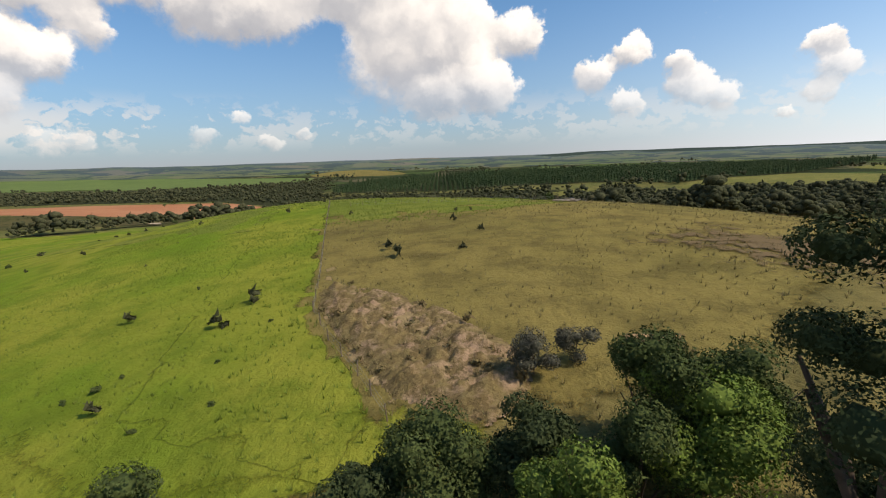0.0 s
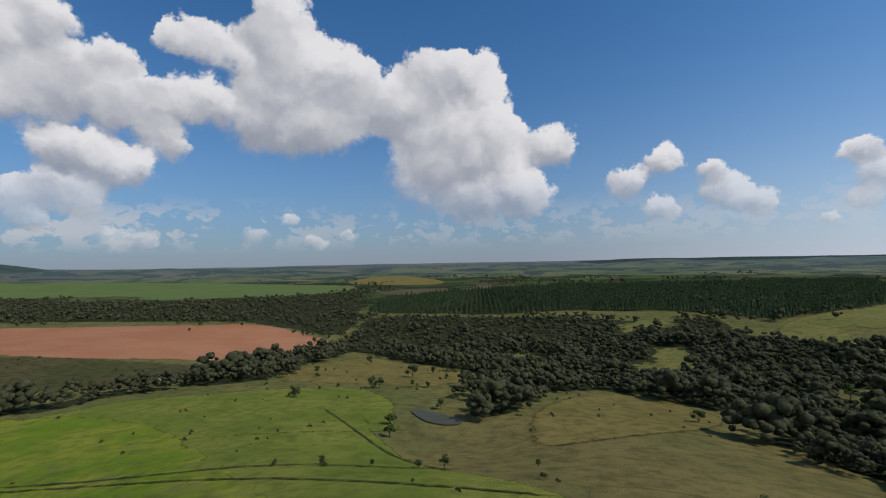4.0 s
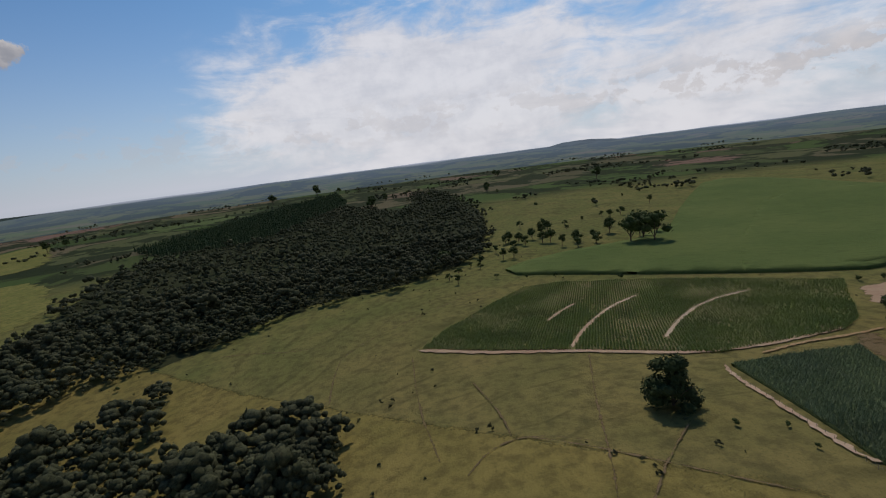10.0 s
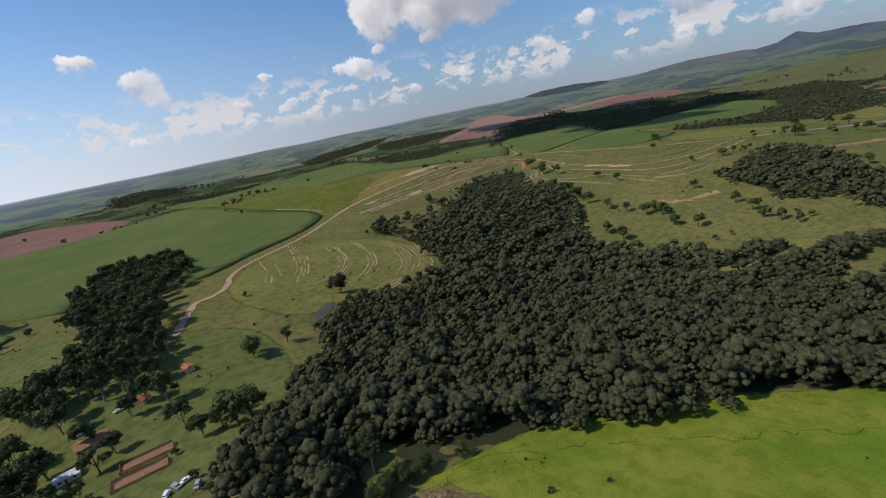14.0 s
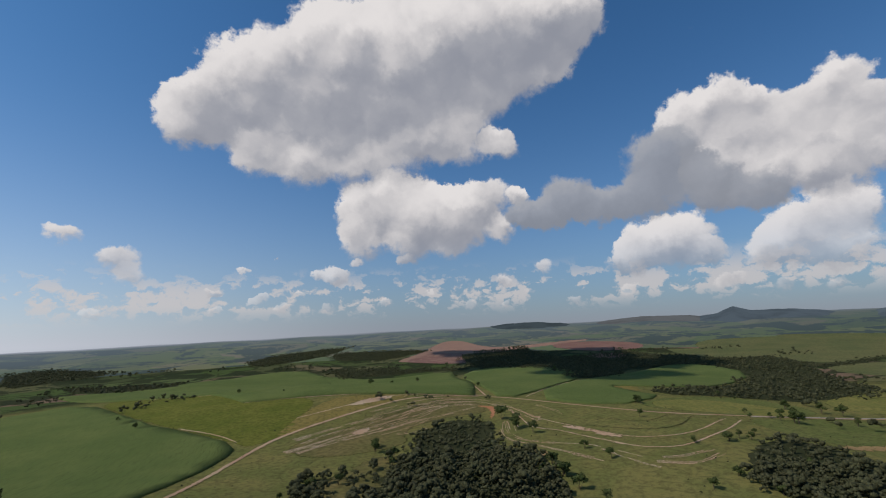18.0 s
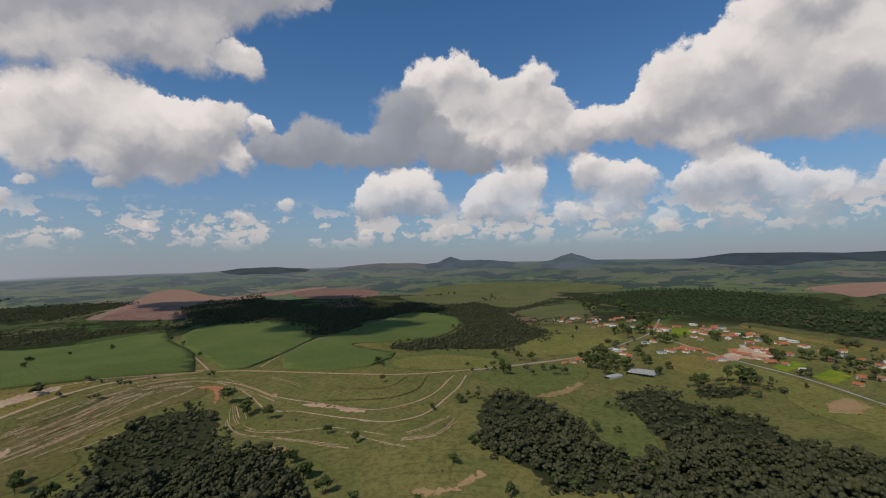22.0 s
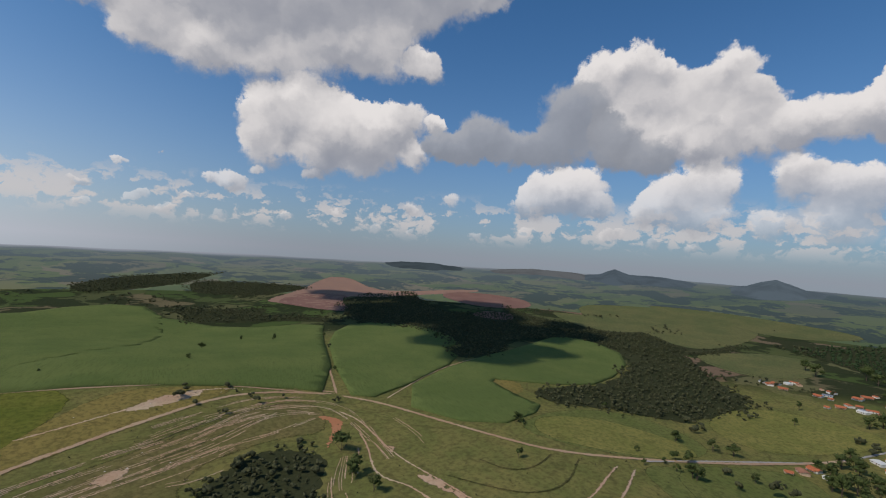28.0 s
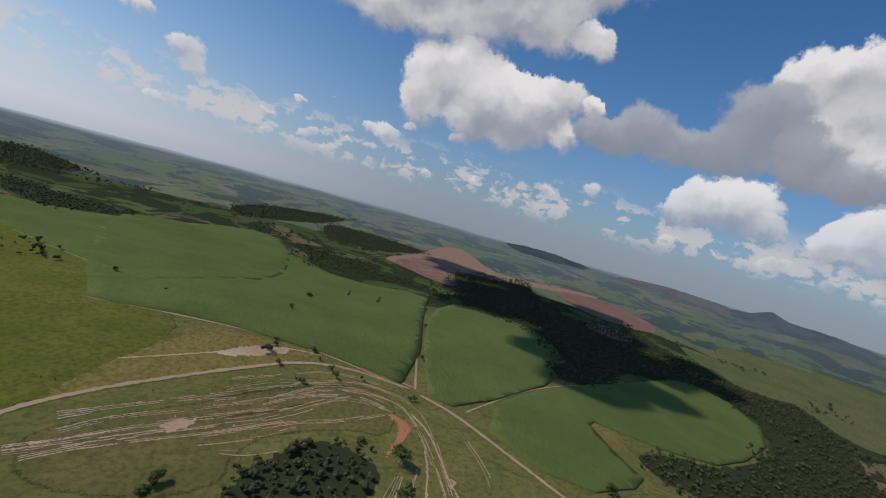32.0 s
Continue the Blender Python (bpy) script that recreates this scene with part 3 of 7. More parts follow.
def inside(poly, x, y):
    """Even-odd test, for arrays."""
    x, y = np.asarray(x, float), np.asarray(y, float)
    r = np.zeros(x.shape, bool)
    for (x0, y0), (x1, y1) in zip(poly, poly[1:] + poly[:1]):
        r ^= ((y0 > y) != (y1 > y)) & (x < (x1 - x0) * (y - y0) / ((y1 - y0) or 1e-9) + x0)
    return r


def rounded(poly, closed=True, times=2):
    for _ in range(times):
        out = []
        n = len(poly)
        for i in range(n if closed else n - 1):
            (x0, y0), (x1, y1) = poly[i], poly[(i + 1) % n]
            out += [(0.75 * x0 + 0.25 * x1, 0.75 * y0 + 0.25 * y1), (0.25 * x0 + 0.75 * x1, 0.25 * y0 + 0.75 * y1)]
        poly = out if closed else [poly[0]] + out + [poly[-1]]
    return poly


def dense(poly, step, closed=True):
    out = []
    n = len(poly)
    for i in range(n if closed else n - 1):
        (x0, y0), (x1, y1) = poly[i], poly[(i + 1) % n]
        k = max(1, int(math.hypot(x1 - x0, y1 - y0) / step))
        out += [(x0 + (x1 - x0) * j / k, y0 + (y1 - y0) * j / k) for j in range(k)]
    return out if closed else out + [poly[-1]]


lifted = [0.06]


def field(name, poly, material, label, category="field", tall=0.0, ragged=0.0, kind="structure", soft=4.0, square=False):
    """A field with its own cover, laid on the ground; tall: a standing crop with side faces."""
    from mathutils.geometry import delaunay_2d_cdt
    rng = np.random.default_rng(len(bpy.data.objects))
    poly = [tuple(map(float, p)) for p in poly] if square else rounded([tuple(map(float, p)) for p in poly], True, 1 if tall else 2)
    a = np.array(poly)
    size = np.ptp(a, axis=0)
    step = max(4.0, math.sqrt(size[0] * size[1] / 1400))
    edge = dense(poly, step * 0.6)
    if ragged:
        edge = [(x + float(rng.normal(0, ragged)), y + float(rng.normal(0, ragged))) for x, y in edge]
    gx, gy = np.meshgrid(np.arange(a[:, 0].min(), a[:, 0].max(), step), np.arange(a[:, 1].min(), a[:, 1].max(), step))
    gx, gy = gx.ravel() + rng.uniform(-1, 1, gx.size) * step * 0.3, gy.ravel() + rng.uniform(-1, 1, gx.size) * step * 0.3
    ok = inside(poly, gx, gy)
    pts = [Vector(p) for p in edge] + [Vector(p) for p in zip(gx[ok].tolist(), gy[ok].tolist())]
    out = delaunay_2d_cdt(pts, [], [list(range(len(edge)))], 1, 1e-3)
    vs = np.array([tuple(p) for p in out[0]])
    tri = np.array([t for t in out[2] if len(t) == 3], np.int32)
    lifted[0] += 0.003
    z = height(vs[:, 0], vs[:, 1]) + lifted[0] + 0.00022 * np.hypot(vs[:, 0] + 60, vs[:, 1] + 40)
    verts = np.column_stack([vs, z])
    if tall:
        verts[:, 2] += tall + rng.normal(0, tall * 0.06, len(verts))
        e = np.sort(np.concatenate([tri[:, [0, 1]], tri[:, [1, 2]], tri[:, [2, 0]]]), axis=1)
        u, counts = np.unique(e, axis=0, return_counts=True)
        rimmed = u[counts == 1]
        low = verts.copy()
        low[:, 2] -= tall + 0.6
        n = len(verts)
        side = np.concatenate([np.column_stack([rimmed[:, 0], rimmed[:, 1], rimmed[:, 1] + n]), np.column_stack([rimmed[:, 0], rimmed[:, 1] + n, rimmed[:, 0] + n])])
        verts, tri = np.vstack([verts, low]), np.vstack([tri, side])
    ob = new(name, mesh_of(name, verts, tri, material, not tall))
    rim = np.ones(len(verts), np.float32)
    if soft and not tall:
        e = np.array(edge)
        for k in range(0, len(vs), 400):
            q = vs[k:k + 400]
            rim[k:k + 400] = np.minimum(1, np.sqrt(((q[:, None, :] - e[None]) ** 2).sum(-1).min(1)) / soft)
    ob.data.attributes.new("edge", "FLOAT", "POINT").data.foreach_set("value", rim)
    return tagged(ob, label, category, kind=kind)


def strip(name, line, width, material, label, category="road", ragged=0.15, fade=True):
    """A track or bank that follows the ground."""
    lift = lifted[0] + 0.10
    rng = np.random.default_rng(len(bpy.data.objects) + 7)
    pts = np.array(dense(rounded([tuple(map(float, p)) for p in line], False), max(1.5, width * 0.8), False))
    d = np.gradient(pts, axis=0)
    d /= np.maximum(np.linalg.norm(d, axis=1, keepdims=True), 1e-9)
    side = np.column_stack([-d[:, 1], d[:, 0]])
    n = len(pts)
    half = width * 0.68 * (1 + rng.normal(0, ragged, (n, 2)))
    half = np.maximum(half, width * 0.08)
    if fade:
        half *= np.minimum(1, 0.25 + np.minimum(np.arange(n), np.arange(n)[::-1]) / 3)[:, None]
    rows = []
    for k in (-1, 0, 1):
        off = 0 * pts if k == 0 else side * k * half[:, [0 if k < 0 else 1]]
        q = pts + off
        z = height(q[:, 0], q[:, 1]) + lift + 0.00025 * np.hypot(q[:, 0] + 60, q[:, 1] + 40) - (0.0 if k == 0 else 0.05)
        rows.append(np.column_stack([q, z]))
    v = np.vstack(rows)
    i = np.arange(n - 1)
    f = np.concatenate([np.stack([i + a * n, i + 1 + a * n, i + 1 + (a + 1) * n, i + (a + 1) * n], -1)[:, ::-1] for a in (0, 1)])
    ob = new(name, mesh_of(name, v, f, material, True))
    rim = np.full(3 * n, 0.12, np.float32)
    rim[n:2 * n] = 1.0
    if fade:
        rim[n:2 * n] = np.minimum(1, 0.2 + np.minimum(np.arange(n), np.arange(n)[::-1]) / 3)
    ob.data.attributes.new("edge", "FLOAT", "POINT").data.foreach_set("value", rim)
    return tagged(ob, label, category, kind="structure")

# ---- the plan: outlines and lines on the ground, x and y ----
lay_woods_a = [(-222, 360), (-239, 432), (-232, 501), (-232, 584), (-204, 695), (-231, 920), (-104, 910), (33, 854), (121, 831), (219, 745), (241, 664), (298, 594), (329, 517), (151, 313), (116, 305), (118, 349), (98, 387), (67, 395), (31, 383), (11, 341), (1, 288), (-17, 280), (-26, 337), (-20, 389), (1, 442), (-44, 521), (-125, 605), (-180, 666), (-189, 537), (-181, 469), (-167, 394)]
lay_woods_a2 = [(-291, 297), (-307, 308), (-267, 325), (-254, 349), (-231, 371), (-219, 357), (-248, 336), (-247, 307)]
lay_woods_c = [(200, 403), (238, 412), (285, 390), (313, 321), (377, 237), (381, 199), (399, 130), (418, 104), (448, 53), (760, -39), (968, -74), (1546, -77), (1565, 19), (982, 78), (1422, 232), (874, 383), (846, 575), (530, 517), (475, 491), (367, 481), (304, 600), (288, 599), (315, 723), (256, 750), (220, 589), (180, 492), (100, 475), (86, 394), (105, 371), (120, 323), (110, 291), (92, 267), (103, 180), (128, 184), (174, 190), (190, 201), (178, 238), (218, 278), (270, 300), (243, 314)] + [(218, 326), (205, 354)]
lay_ravine = [(51, -26), (47, -57), (15, -78), (0, -117), (-15, -176), (-66, -197), (-152, -239), (-179, -321), (-167, -440), (-170, -497), (-268, -511), (-351, -519), (-393, -590), (-540, -589), (-488, -508), (-383, -398), (-440, -402), (-425, -320), (-380, -289), (-331, -243), (-305, -189), (-319, -158), (-345, -132), (-350, -108), (-107, 56), (-90, 51), (-67, 44), (-54, 37), (-42, 24), (-23, 24), (-4, 23), (21, 20), (42, 8)]
lay_woods_f = [(-617, -227), (-721, -229), (-728, -173), (-685, -122), (-584, -81), (-541, -26), (-527, 27), (-480, -109), (-519, -131), (-529, -178)]
lay_woods_g = [(-817, -57), (-878, -3), (-797, 27), (-772, 65), (-760, 95), (-683, 109), (-633, 132), (-584, 182), (-477, 124), (-466, -38), (-532, -54), (-567, -12), (-618, -10), (-729, -52)]
lay_woods_h = [(-900, 49), (-921, 127), (-859, 120), (-820, 46)]
lay_woods_i = [(-12, -151), (-22, -184), (-49, -196), (-130, -219), (-169, -269), (-215, -380), (-371, -562), (-522, -559), (-434, -462), (-451, -381), (-375, -295), (-321, -219), (-310, -156), (-286, -108), (-328, -87), (-400, -59), (-376, 0), (-203, 29)]
lay_woods_p = [(233, 354), (243, 315), (242, 295), (203, 268), (176, 238), (187, 232), (185, 196), (167, 189), (134, 184), (113, 180), (193, 335)]
lay_woods_v = [(-90, 35), (-149, 75), (-159, 82), (-313, 44), (-303, 30), (-261, 14), (-224, -4), (-169, 2), (-128, 8)]
lay_woods_b = [(-1984, 1339), (-1442, 1352), (-958, 1187), (-583, 1273), (-386, 1531), (-237, 947), (-214, 727), (-319, 780), (-427, 845), (-624, 814), (-1117, 796)]
lay_woods_d = [(-1200, -1482), (-1423, -1838), (-1566, -1938), (-1718, -1992), (-1857, -1949), (-1950, -1874), (-1729, -1696), (-1492, -1546), (-1423, -1323), (-1618, -1268), (-1748, -1077), (-1592, -894), (-1387, -872), (-1165, -774), (-1046, -781), (-1069, -876), (-1264, -936), (-1286, -1138), (-1222, -1301)]
lay_woods_e = [(-1475, -1887), (-1980, -1955), (-1877, -1759), (-1673, -1411), (-1833, -1350), (-1968, -1085), (-1822, -816), (-1962, -553), (-1480, -333), (-1347, -224), (-1097, -288), (-1036, -332), (-984, -442), (-914, -468), (-940, -549), (-1045, -538), (-1175, -490), (-1575, -567), (-1730, -771), (-1550, -889), (-1348, -885), (-1134, -919), (-1338, -1212), (-1227, -1454)]
lay_woods_k = [(-2151, -1439), (-1969, -1135), (-1977, -853), (-2086, -671), (-2323, -503), (-2019, -347), (-1768, -463), (-1723, -748), (-1813, -1158)]
lay_woods_m = [(-1354, -2473), (-1515, -2347), (-1495, -2225), (-1337, -2171), (-1172, -2108), (-990, -2196), (-926, -2287), (-1058, -2665)]
lay_woods_n = [(-774, -1845), (-842, -1817), (-989, -1740), (-1126, -1600), (-1203, -1472), (-1152, -1404), (-1028, -1560), (-880, -1610), (-710, -1661)]
lay_woods_r = [(335, -2241), (437, -2848), (251, -2940), (-26, -2591), (195, -2378)]
lay_woods_s = [(177, -2159), (5, -2003), (-195, -1911), (-203, -1810), (-47, -1712), (99, -1852)]
lay_woods_t = [(-529, -2576), (-850, -2869), (-1319, -2906), (-964, -2514), (-556, -2306)]
lay_woods_u = [(-735, -1966), (-893, -1863), (-1108, -1836), (-910, -1638), (-760, -1698)]
lay_plantation = [(-237, 947), (-217, 1129), (-85, 1375), (268, 1558), (784, 1548), (1208, 1528), (788, 1045), (502, 784), (412, 713), (372, 815), (252, 831), (133, 891), (35, 871), (-106, 930)]
lay_plantation_b = [(201, 1313), (354, 1350), (756, 1589), (891, 1326), (1489, 1526), (1059, 1163), (466, 719), (351, 661), (323, 773), (251, 860), (207, 894), (128, 951)]
lay_plantation_c = [(985, 657), (1461, 531), (2161, 319), (1487, 236), (874, 383), (849, 536)]
lay_pines_far = [(-2168, -261), (-2440, -101), (-2582, 43), (-2569, 329), (-2375, 495), (-2274, 639), (-1463, 425), (-1413, 343), (-1445, 290), (-1564, 215), (-1612, 101), (-1763, 0), (-2011, -117)]
lay_far_scrub = [(-2145, 73), (-2065, 514), (-1631, 747), (-1214, 522), (-1413, 318), (-1609, 149)]
lay_clear_a = [(-18, 567), (35, 631), (70, 579), (54, 528), (-8, 519)]
lay_clear_b = [(184, 600), (217, 586), (172, 486), (139, 491)]
lay_clear_c = [(368, 651), (464, 711), (606, 838), (726, 908), (744, 852), (790, 773), (785, 696), (615, 569), (509, 508), (450, 502), (419, 543), (424, 579), (385, 596)]
lay_clear_d = [(-283, -100), (-310, -72), (-338, -60), (-350, -43), (-380, -58), (-394, -50), (-396, -27), (-380, -20), (-338, -30), (-300, -50), (-272, -80)]
lay_clear_e = [(119, 524), (144, 539), (176, 530), (179, 490), (141, 456), (108, 456)]
lay_clear_l = [(995, 1118), (1251, 1205), (1500, 1205), (1560, 1172), (1165, 916), (949, 808), (906, 919)]
lay_clear_dip = [(318, 625), (344, 574), (358, 489), (331, 491), (304, 528), (300, 577)]
lay_thin_a = [(-180, -475), (-255, -525), (-325, -540), (-315, -490), (-253, -429), (-183, -364), (-165, -406)]
lay_woods_w = [(-355, -535), (-396, -591), (-451, -617), (-489, -620), (-532, -567), (-516, -540), (-476, -515), (-449, -486), (-430, -449), (-395, -420), (-335, -440), (-330, -500)]
lay_clear_m = [(178, 741), (217, 750), (260, 745), (246, 677), (204, 687), (165, 662)]
lay_clear_n = [(180, 606), (208, 569), (190, 512), (162, 476), (149, 526)]
lay_orange_bank = [(84, 500), (118, 519), (139, 520), (159, 515), (182, 491), (163, 479), (139, 484), (117, 474), (96, 488), (77, 471)]
lay_clear_h = [(323, 623), (422, 699), (594, 822), (433, 636), (391, 635), (373, 568), (329, 517), (312, 575)]
lay_red_field = [(-1243, 749), (-741, 739), (-609, 744), (-471, 783), (-415, 824), (-359, 808), (-295, 765), (-222, 715), (-211, 694), (-231, 646), (-237, 581), (-237, 509), (-311, 478), (-366, 454), (-406, 446), (-717, 474)]
lay_olive_strip = [(-541, 435), (-259, 472), (-243, 432), (-231, 371), (-263, 359), (-378, 334)]
lay_knoll = [(-167, 394), (-181, 469), (-182, 550), (-152, 610), (-94, 572), (-43, 505), (0, 453), (-3, 430), (-23, 426), (-44, 378), (-71, 380), (-94, 386), (-123, 387)]
lay_soil_bank_a = [(-12, 560), (34, 618), (52, 558), (40, 534), (-3, 530)]
lay_soil_bank_b = [(113, 508), (153, 511), (138, 479), (104, 469)]
lay_soil_bank_c = [(-266, 395), (-252, 401), (-231, 371), (-240, 367)]
lay_pale_cane = [(-2813, 1700), (-2200, 2014), (-1528, 2216), (-699, 1984), (-427, 1732), (-487, 1395), (-615, 1339), (-999, 1234), (-1080, 1446), (-1528, 1427), (-2173, 1337)]
lay_pale_field = [(-652, 2069), (-619, 2569), (-406, 2641), (-149, 2161), (-154, 1861), (-334, 1862)]
lay_far_cane_a = [(377, 58), (420, -1), (439, -160), (613, -313), (856, -555), (721, -602), (480, -546), (386, -618), (287, -487), (236, -473), (236, -354), (274, -291), (233, -171), (278, -100), (331, -18)]
lay_far_cane_b = [(1002, -1272), (696, -1356), (362, -1253), (156, -1345), (48, -1409), (-47, -939), (-118, -794), (-163, -700), (-132, -642), (-18, -522), (34, -414), (62, -403), (171, -570), (164, -451), (255, -524), (356, -634), (416, -696), (538, -568)]
lay_far_cane_c = [(602, -452), (525, -550), (458, -566), (296, -495), (207, -431), (230, -382), (264, -293), (250, -222), (229, -174), (252, -138), (282, -94)]
lay_red_field_b = [(734, -1674), (732, -2056), (564, -2182), (172, -1565), (282, -1257), (370, -1098), (511, -1147)]
lay_beige_patch = [(463, -576), (413, -688), (296, -495), (367, -514)]
lay_terrace_hill = [(48, -318), (-29, -469), (-98, -492), (-169, -401), (-175, -299), (-154, -243), (-67, -200), (-22, -190), (12, -209)]
lay_lime_pasture = [(-4, 25), (-16, 23), (-39, 24), (-52, 39), (-65, 46), (-104, 58), (-79, 75), (-19, 62), (-17, 39)]
lay_lime_e = [(-3, 19), (-23, 19), (-44, 19), (-75, 28), (-97, 40), (-149, 75), (-156, 80), (-87, 98), (10, 24)]
lay_cane_a = [(-198, -950), (-146, -1805), (-297, -1932), (-495, -1866), (-692, -1782), (-808, -1521), (-1102, -1463), (-962, -1255), (-645, -719), (-583, -782), (-382, -884), (-270, -916)]
lay_cane_b = [(-647, -713), (-971, -1248), (-1194, -1408), (-1338, -1212), (-1250, -956), (-1104, -892), (-1044, -784), (-703, -661)]
lay_cane_c = [(-699, -653), (-1020, -764), (-1471, -842), (-1647, -859), (-1708, -765), (-1582, -576), (-1182, -495), (-1053, -542), (-1001, -588), (-945, -642), (-903, -537), (-895, -473), (-745, -481)]
lay_olive_field = [(38, -1376), (-110, -1442), (-230, -1055), (-330, -886), (-333, -848), (-240, -706), (-174, -680), (-164, -704), (-119, -800), (-48, -947)]
lay_brown_field = [(-213, -708), (-276, -788), (-376, -868), (-469, -838), (-525, -813), (-492, -784), (-386, -753), (-293, -724), (-216, -695)]
lay_pink_patch = [(-367, -797), (-426, -822), (-492, -823), (-462, -796), (-387, -783)]
lay_cane_d = [(149, -1794), (77, -1764), (-68, -1728), (-218, -1801), (-556, -2075), (-731, -1946), (-565, -1307), (-283, -1019), (-232, -1078), (-136, -1209), (-42, -1351), (64, -1499)]
lay_terrace_ground = [(-203, -655), (-279, -682), (-396, -708), (-532, -741), (-602, -715), (-596, -652), (-556, -605), (-500, -631), (-395, -623), (-374, -547), (-225, -571)]
lay_weeds = [(-944, -639), (-999, -600), (-951, -551), (-913, -544), (-904, -574)]
lay_red_far = [(-1108, -1980), (-1320, -2141), (-1474, -2256), (-1743, -2522), (-1902, -2606), (-1965, -2489), (-1844, -2146), (-1898, -1994), (-2131, -1933), (-2353, -1867), (-2420, -1745), (-2164, -1794), (-1819, -1867), (-1661, -1882), (-1570, -1963), (-1472, -1905), (-1331, -1627), (-1274, -1662), (-1206, -1866)]
lay_mauve_far = [(-1147, -1941), (-1402, -2158), (-1550, -2055), (-1581, -1977), (-1454, -1874), (-1334, -1621), (-1257, -1670), (-1193, -1842)]
lay_mauve_far_b = [(-2061, -1846), (-2316, -1793), (-2400, -1486), (-2271, -1314), (-2086, -1289), (-1941, -1496)]
lay_mauve_far_c = [(-1724, -1323), (-1903, -1365), (-1962, -1243), (-1815, -1134), (-1734, -1182)]
lay_lime_c = [(-467, 337), (-295, 293), (-189, 305), (-70, 190), (-33, 133), (-22, 81), (-17, 59), (-15, 47), (-11, 39), (-7, 32), (-4, 26), (-4, 18), (-38, 24)]
lay_lime_a = [(-315, 256), (-239, 263), (-222, 313), (-161, 343), (-94, 345), (-39, 225), (8, 182), (22, 150), (34, 130), (38, 120), (3, 94), (-99, 108)]
lay_lime_b = [(-268, 281), (-244, 304), (-230, 334), (-165, 357), (-119, 377), (-89, 367), (-68, 344), (-54, 307), (-54, 286), (-38, 262), (-206, 238)]
lay_dry_a = [(-40, 122), (19, 108), (325, 490), (399, 423), (287, 283), (26, 24), (16, 22), (6, 19), (-12, 22), (-18, 32), (-22, 45), (-27, 69)]
lay_dry_b = [(1, 288), (24, 347), (65, 388), (97, 384), (114, 344), (108, 293), (0, 224)]
lay_brush_soil = [(-16, 54), (-14, 46), (-8, 35), (-4, 28), (2, 24), (5, 26), (7, 31), (4, 36), (0, 43), (-7, 51), (-13, 56)]
lay_path_soil = [(-21, 72), (-17, 59), (-14.5, 47), (-11, 39), (-7, 32), (-4, 26), (1, 23), (2, 25), (-3, 29), (-6, 35), (-9, 41), (-12, 48), (-14, 58), (-17, 70)]
lay_bare_bank = [(14, 36), (16, 34.5), (20, 32), (25, 31), (29, 31), (28, 28.5), (18, 28.5), (13, 32)]
lay_soil_pad_a = [(216, -127), (207, -152), (186, -136), (185, -114), (166, -84), (191, -108)]
lay_soil_pad_b = [(185, -166), (175, -179), (153, -171), (152, -144), (155, -130)]
lay_town_dry = [(-1120, 21), (-1150, 94), (-1052, 134), (-961, 189), (-883, 162), (-961, 86), (-1016, 25)]
lay_town_soil = [(-1103, 101), (-1152, 143), (-1207, 177), (-1201, 219), (-1157, 228), (-1089, 200), (-1111, 179), (-1098, 146), (-1072, 110)]
lay_town_green = [(-1397, 62), (-1377, 114), (-1312, 93), (-1307, 51)]
lay_blob_e = [(-737, -171), (-765, -147), (-815, -127), (-876, -116), (-878, -109), (-806, -116), (-747, -135), (-719, -165)]
lay_blob_f = [(-458, -421), (-474, -401), (-472, -389), (-460, -388), (-449, -407)]
lay_blob_a = [(-602, -552), (-617, -549), (-600, -516), (-585, -516)]
lay_blob_b = [(-585, -478), (-596, -435), (-590, -397), (-591, -358), (-576, -345), (-568, -372), (-576, -402), (-571, -448)]
lay_blob_c = [(-555, -360), (-567, -342), (-556, -329), (-548, -343)]
lay_blob_g = [(-427, -808), (-453, -817), (-479, -815), (-477, -803), (-446, -799), (-423, -796)]
lay_blob_h = [(-311, -662), (-349, -673), (-360, -663), (-344, -643), (-320, -641)]
lay_blob_d = [(-572, -662), (-587, -659), (-598, -636), (-596, -621), (-562, -595), (-537, -574), (-536, -580), (-583, -630)]
lay_soccer = [(-991, 231), (-1042, 275), (-1003, 295), (-942, 247)]
lay_garden = [(-1054, 192), (-1099, 241), (-1065, 250), (-1017, 206)]
lay_bare_plots = [(-842, 199), (-874, 237), (-823, 246), (-783, 215), (-789, 186)]
lay_pale_strip = [(-1450, 225), (-1336, 298), (-1241, 361), (-1185, 464), (-1143, 442), (-1185, 360), (-1282, 282), (-1396, 220)]
lay_soil_yard = [(114, -31), (98, -33), (78, -16), (64, -10), (46, 19), (38, 37), (26, 49), (20, 57), (22, 66), (50, 81), (60, 66), (65, 38), (71, 18), (85, 4)]
lay_yard_front = [(155, -49), (153, -66), (121, -36), (98, -19), (95, -28), (76, -10), (67, 11), (80, 6), (113, -19), (140, -32)]
lay_yard_pale = [(104, -25), (94, -19), (80, -5), (65, 12), (67, 15), (79, 6), (94, -9)]
lay_near_cane = [(236, 141), (259, 124), (292, 86), (324, 49), (322, 19), (297, -43), (253, -107), (226, -134), (172, -77), (160, -54), (154, 17), (186, 63), (212, 110)]
lay_crop_field = [(139, 26), (139, -35), (78, 10), (67, 49)]
lay_green_plot = [(229, -242), (258, -349), (225, -365), (168, -349), (137, -295), (143, -207), (163, -193), (191, -206)]
lay_green_plot_b = [(56, -66), (42, -95), (25, -67), (24, -14), (37, -15), (51, -28)]
lay_house_soil = [(235, -203), (242, -239), (222, -226), (201, -192), (203, -176), (219, -183)]
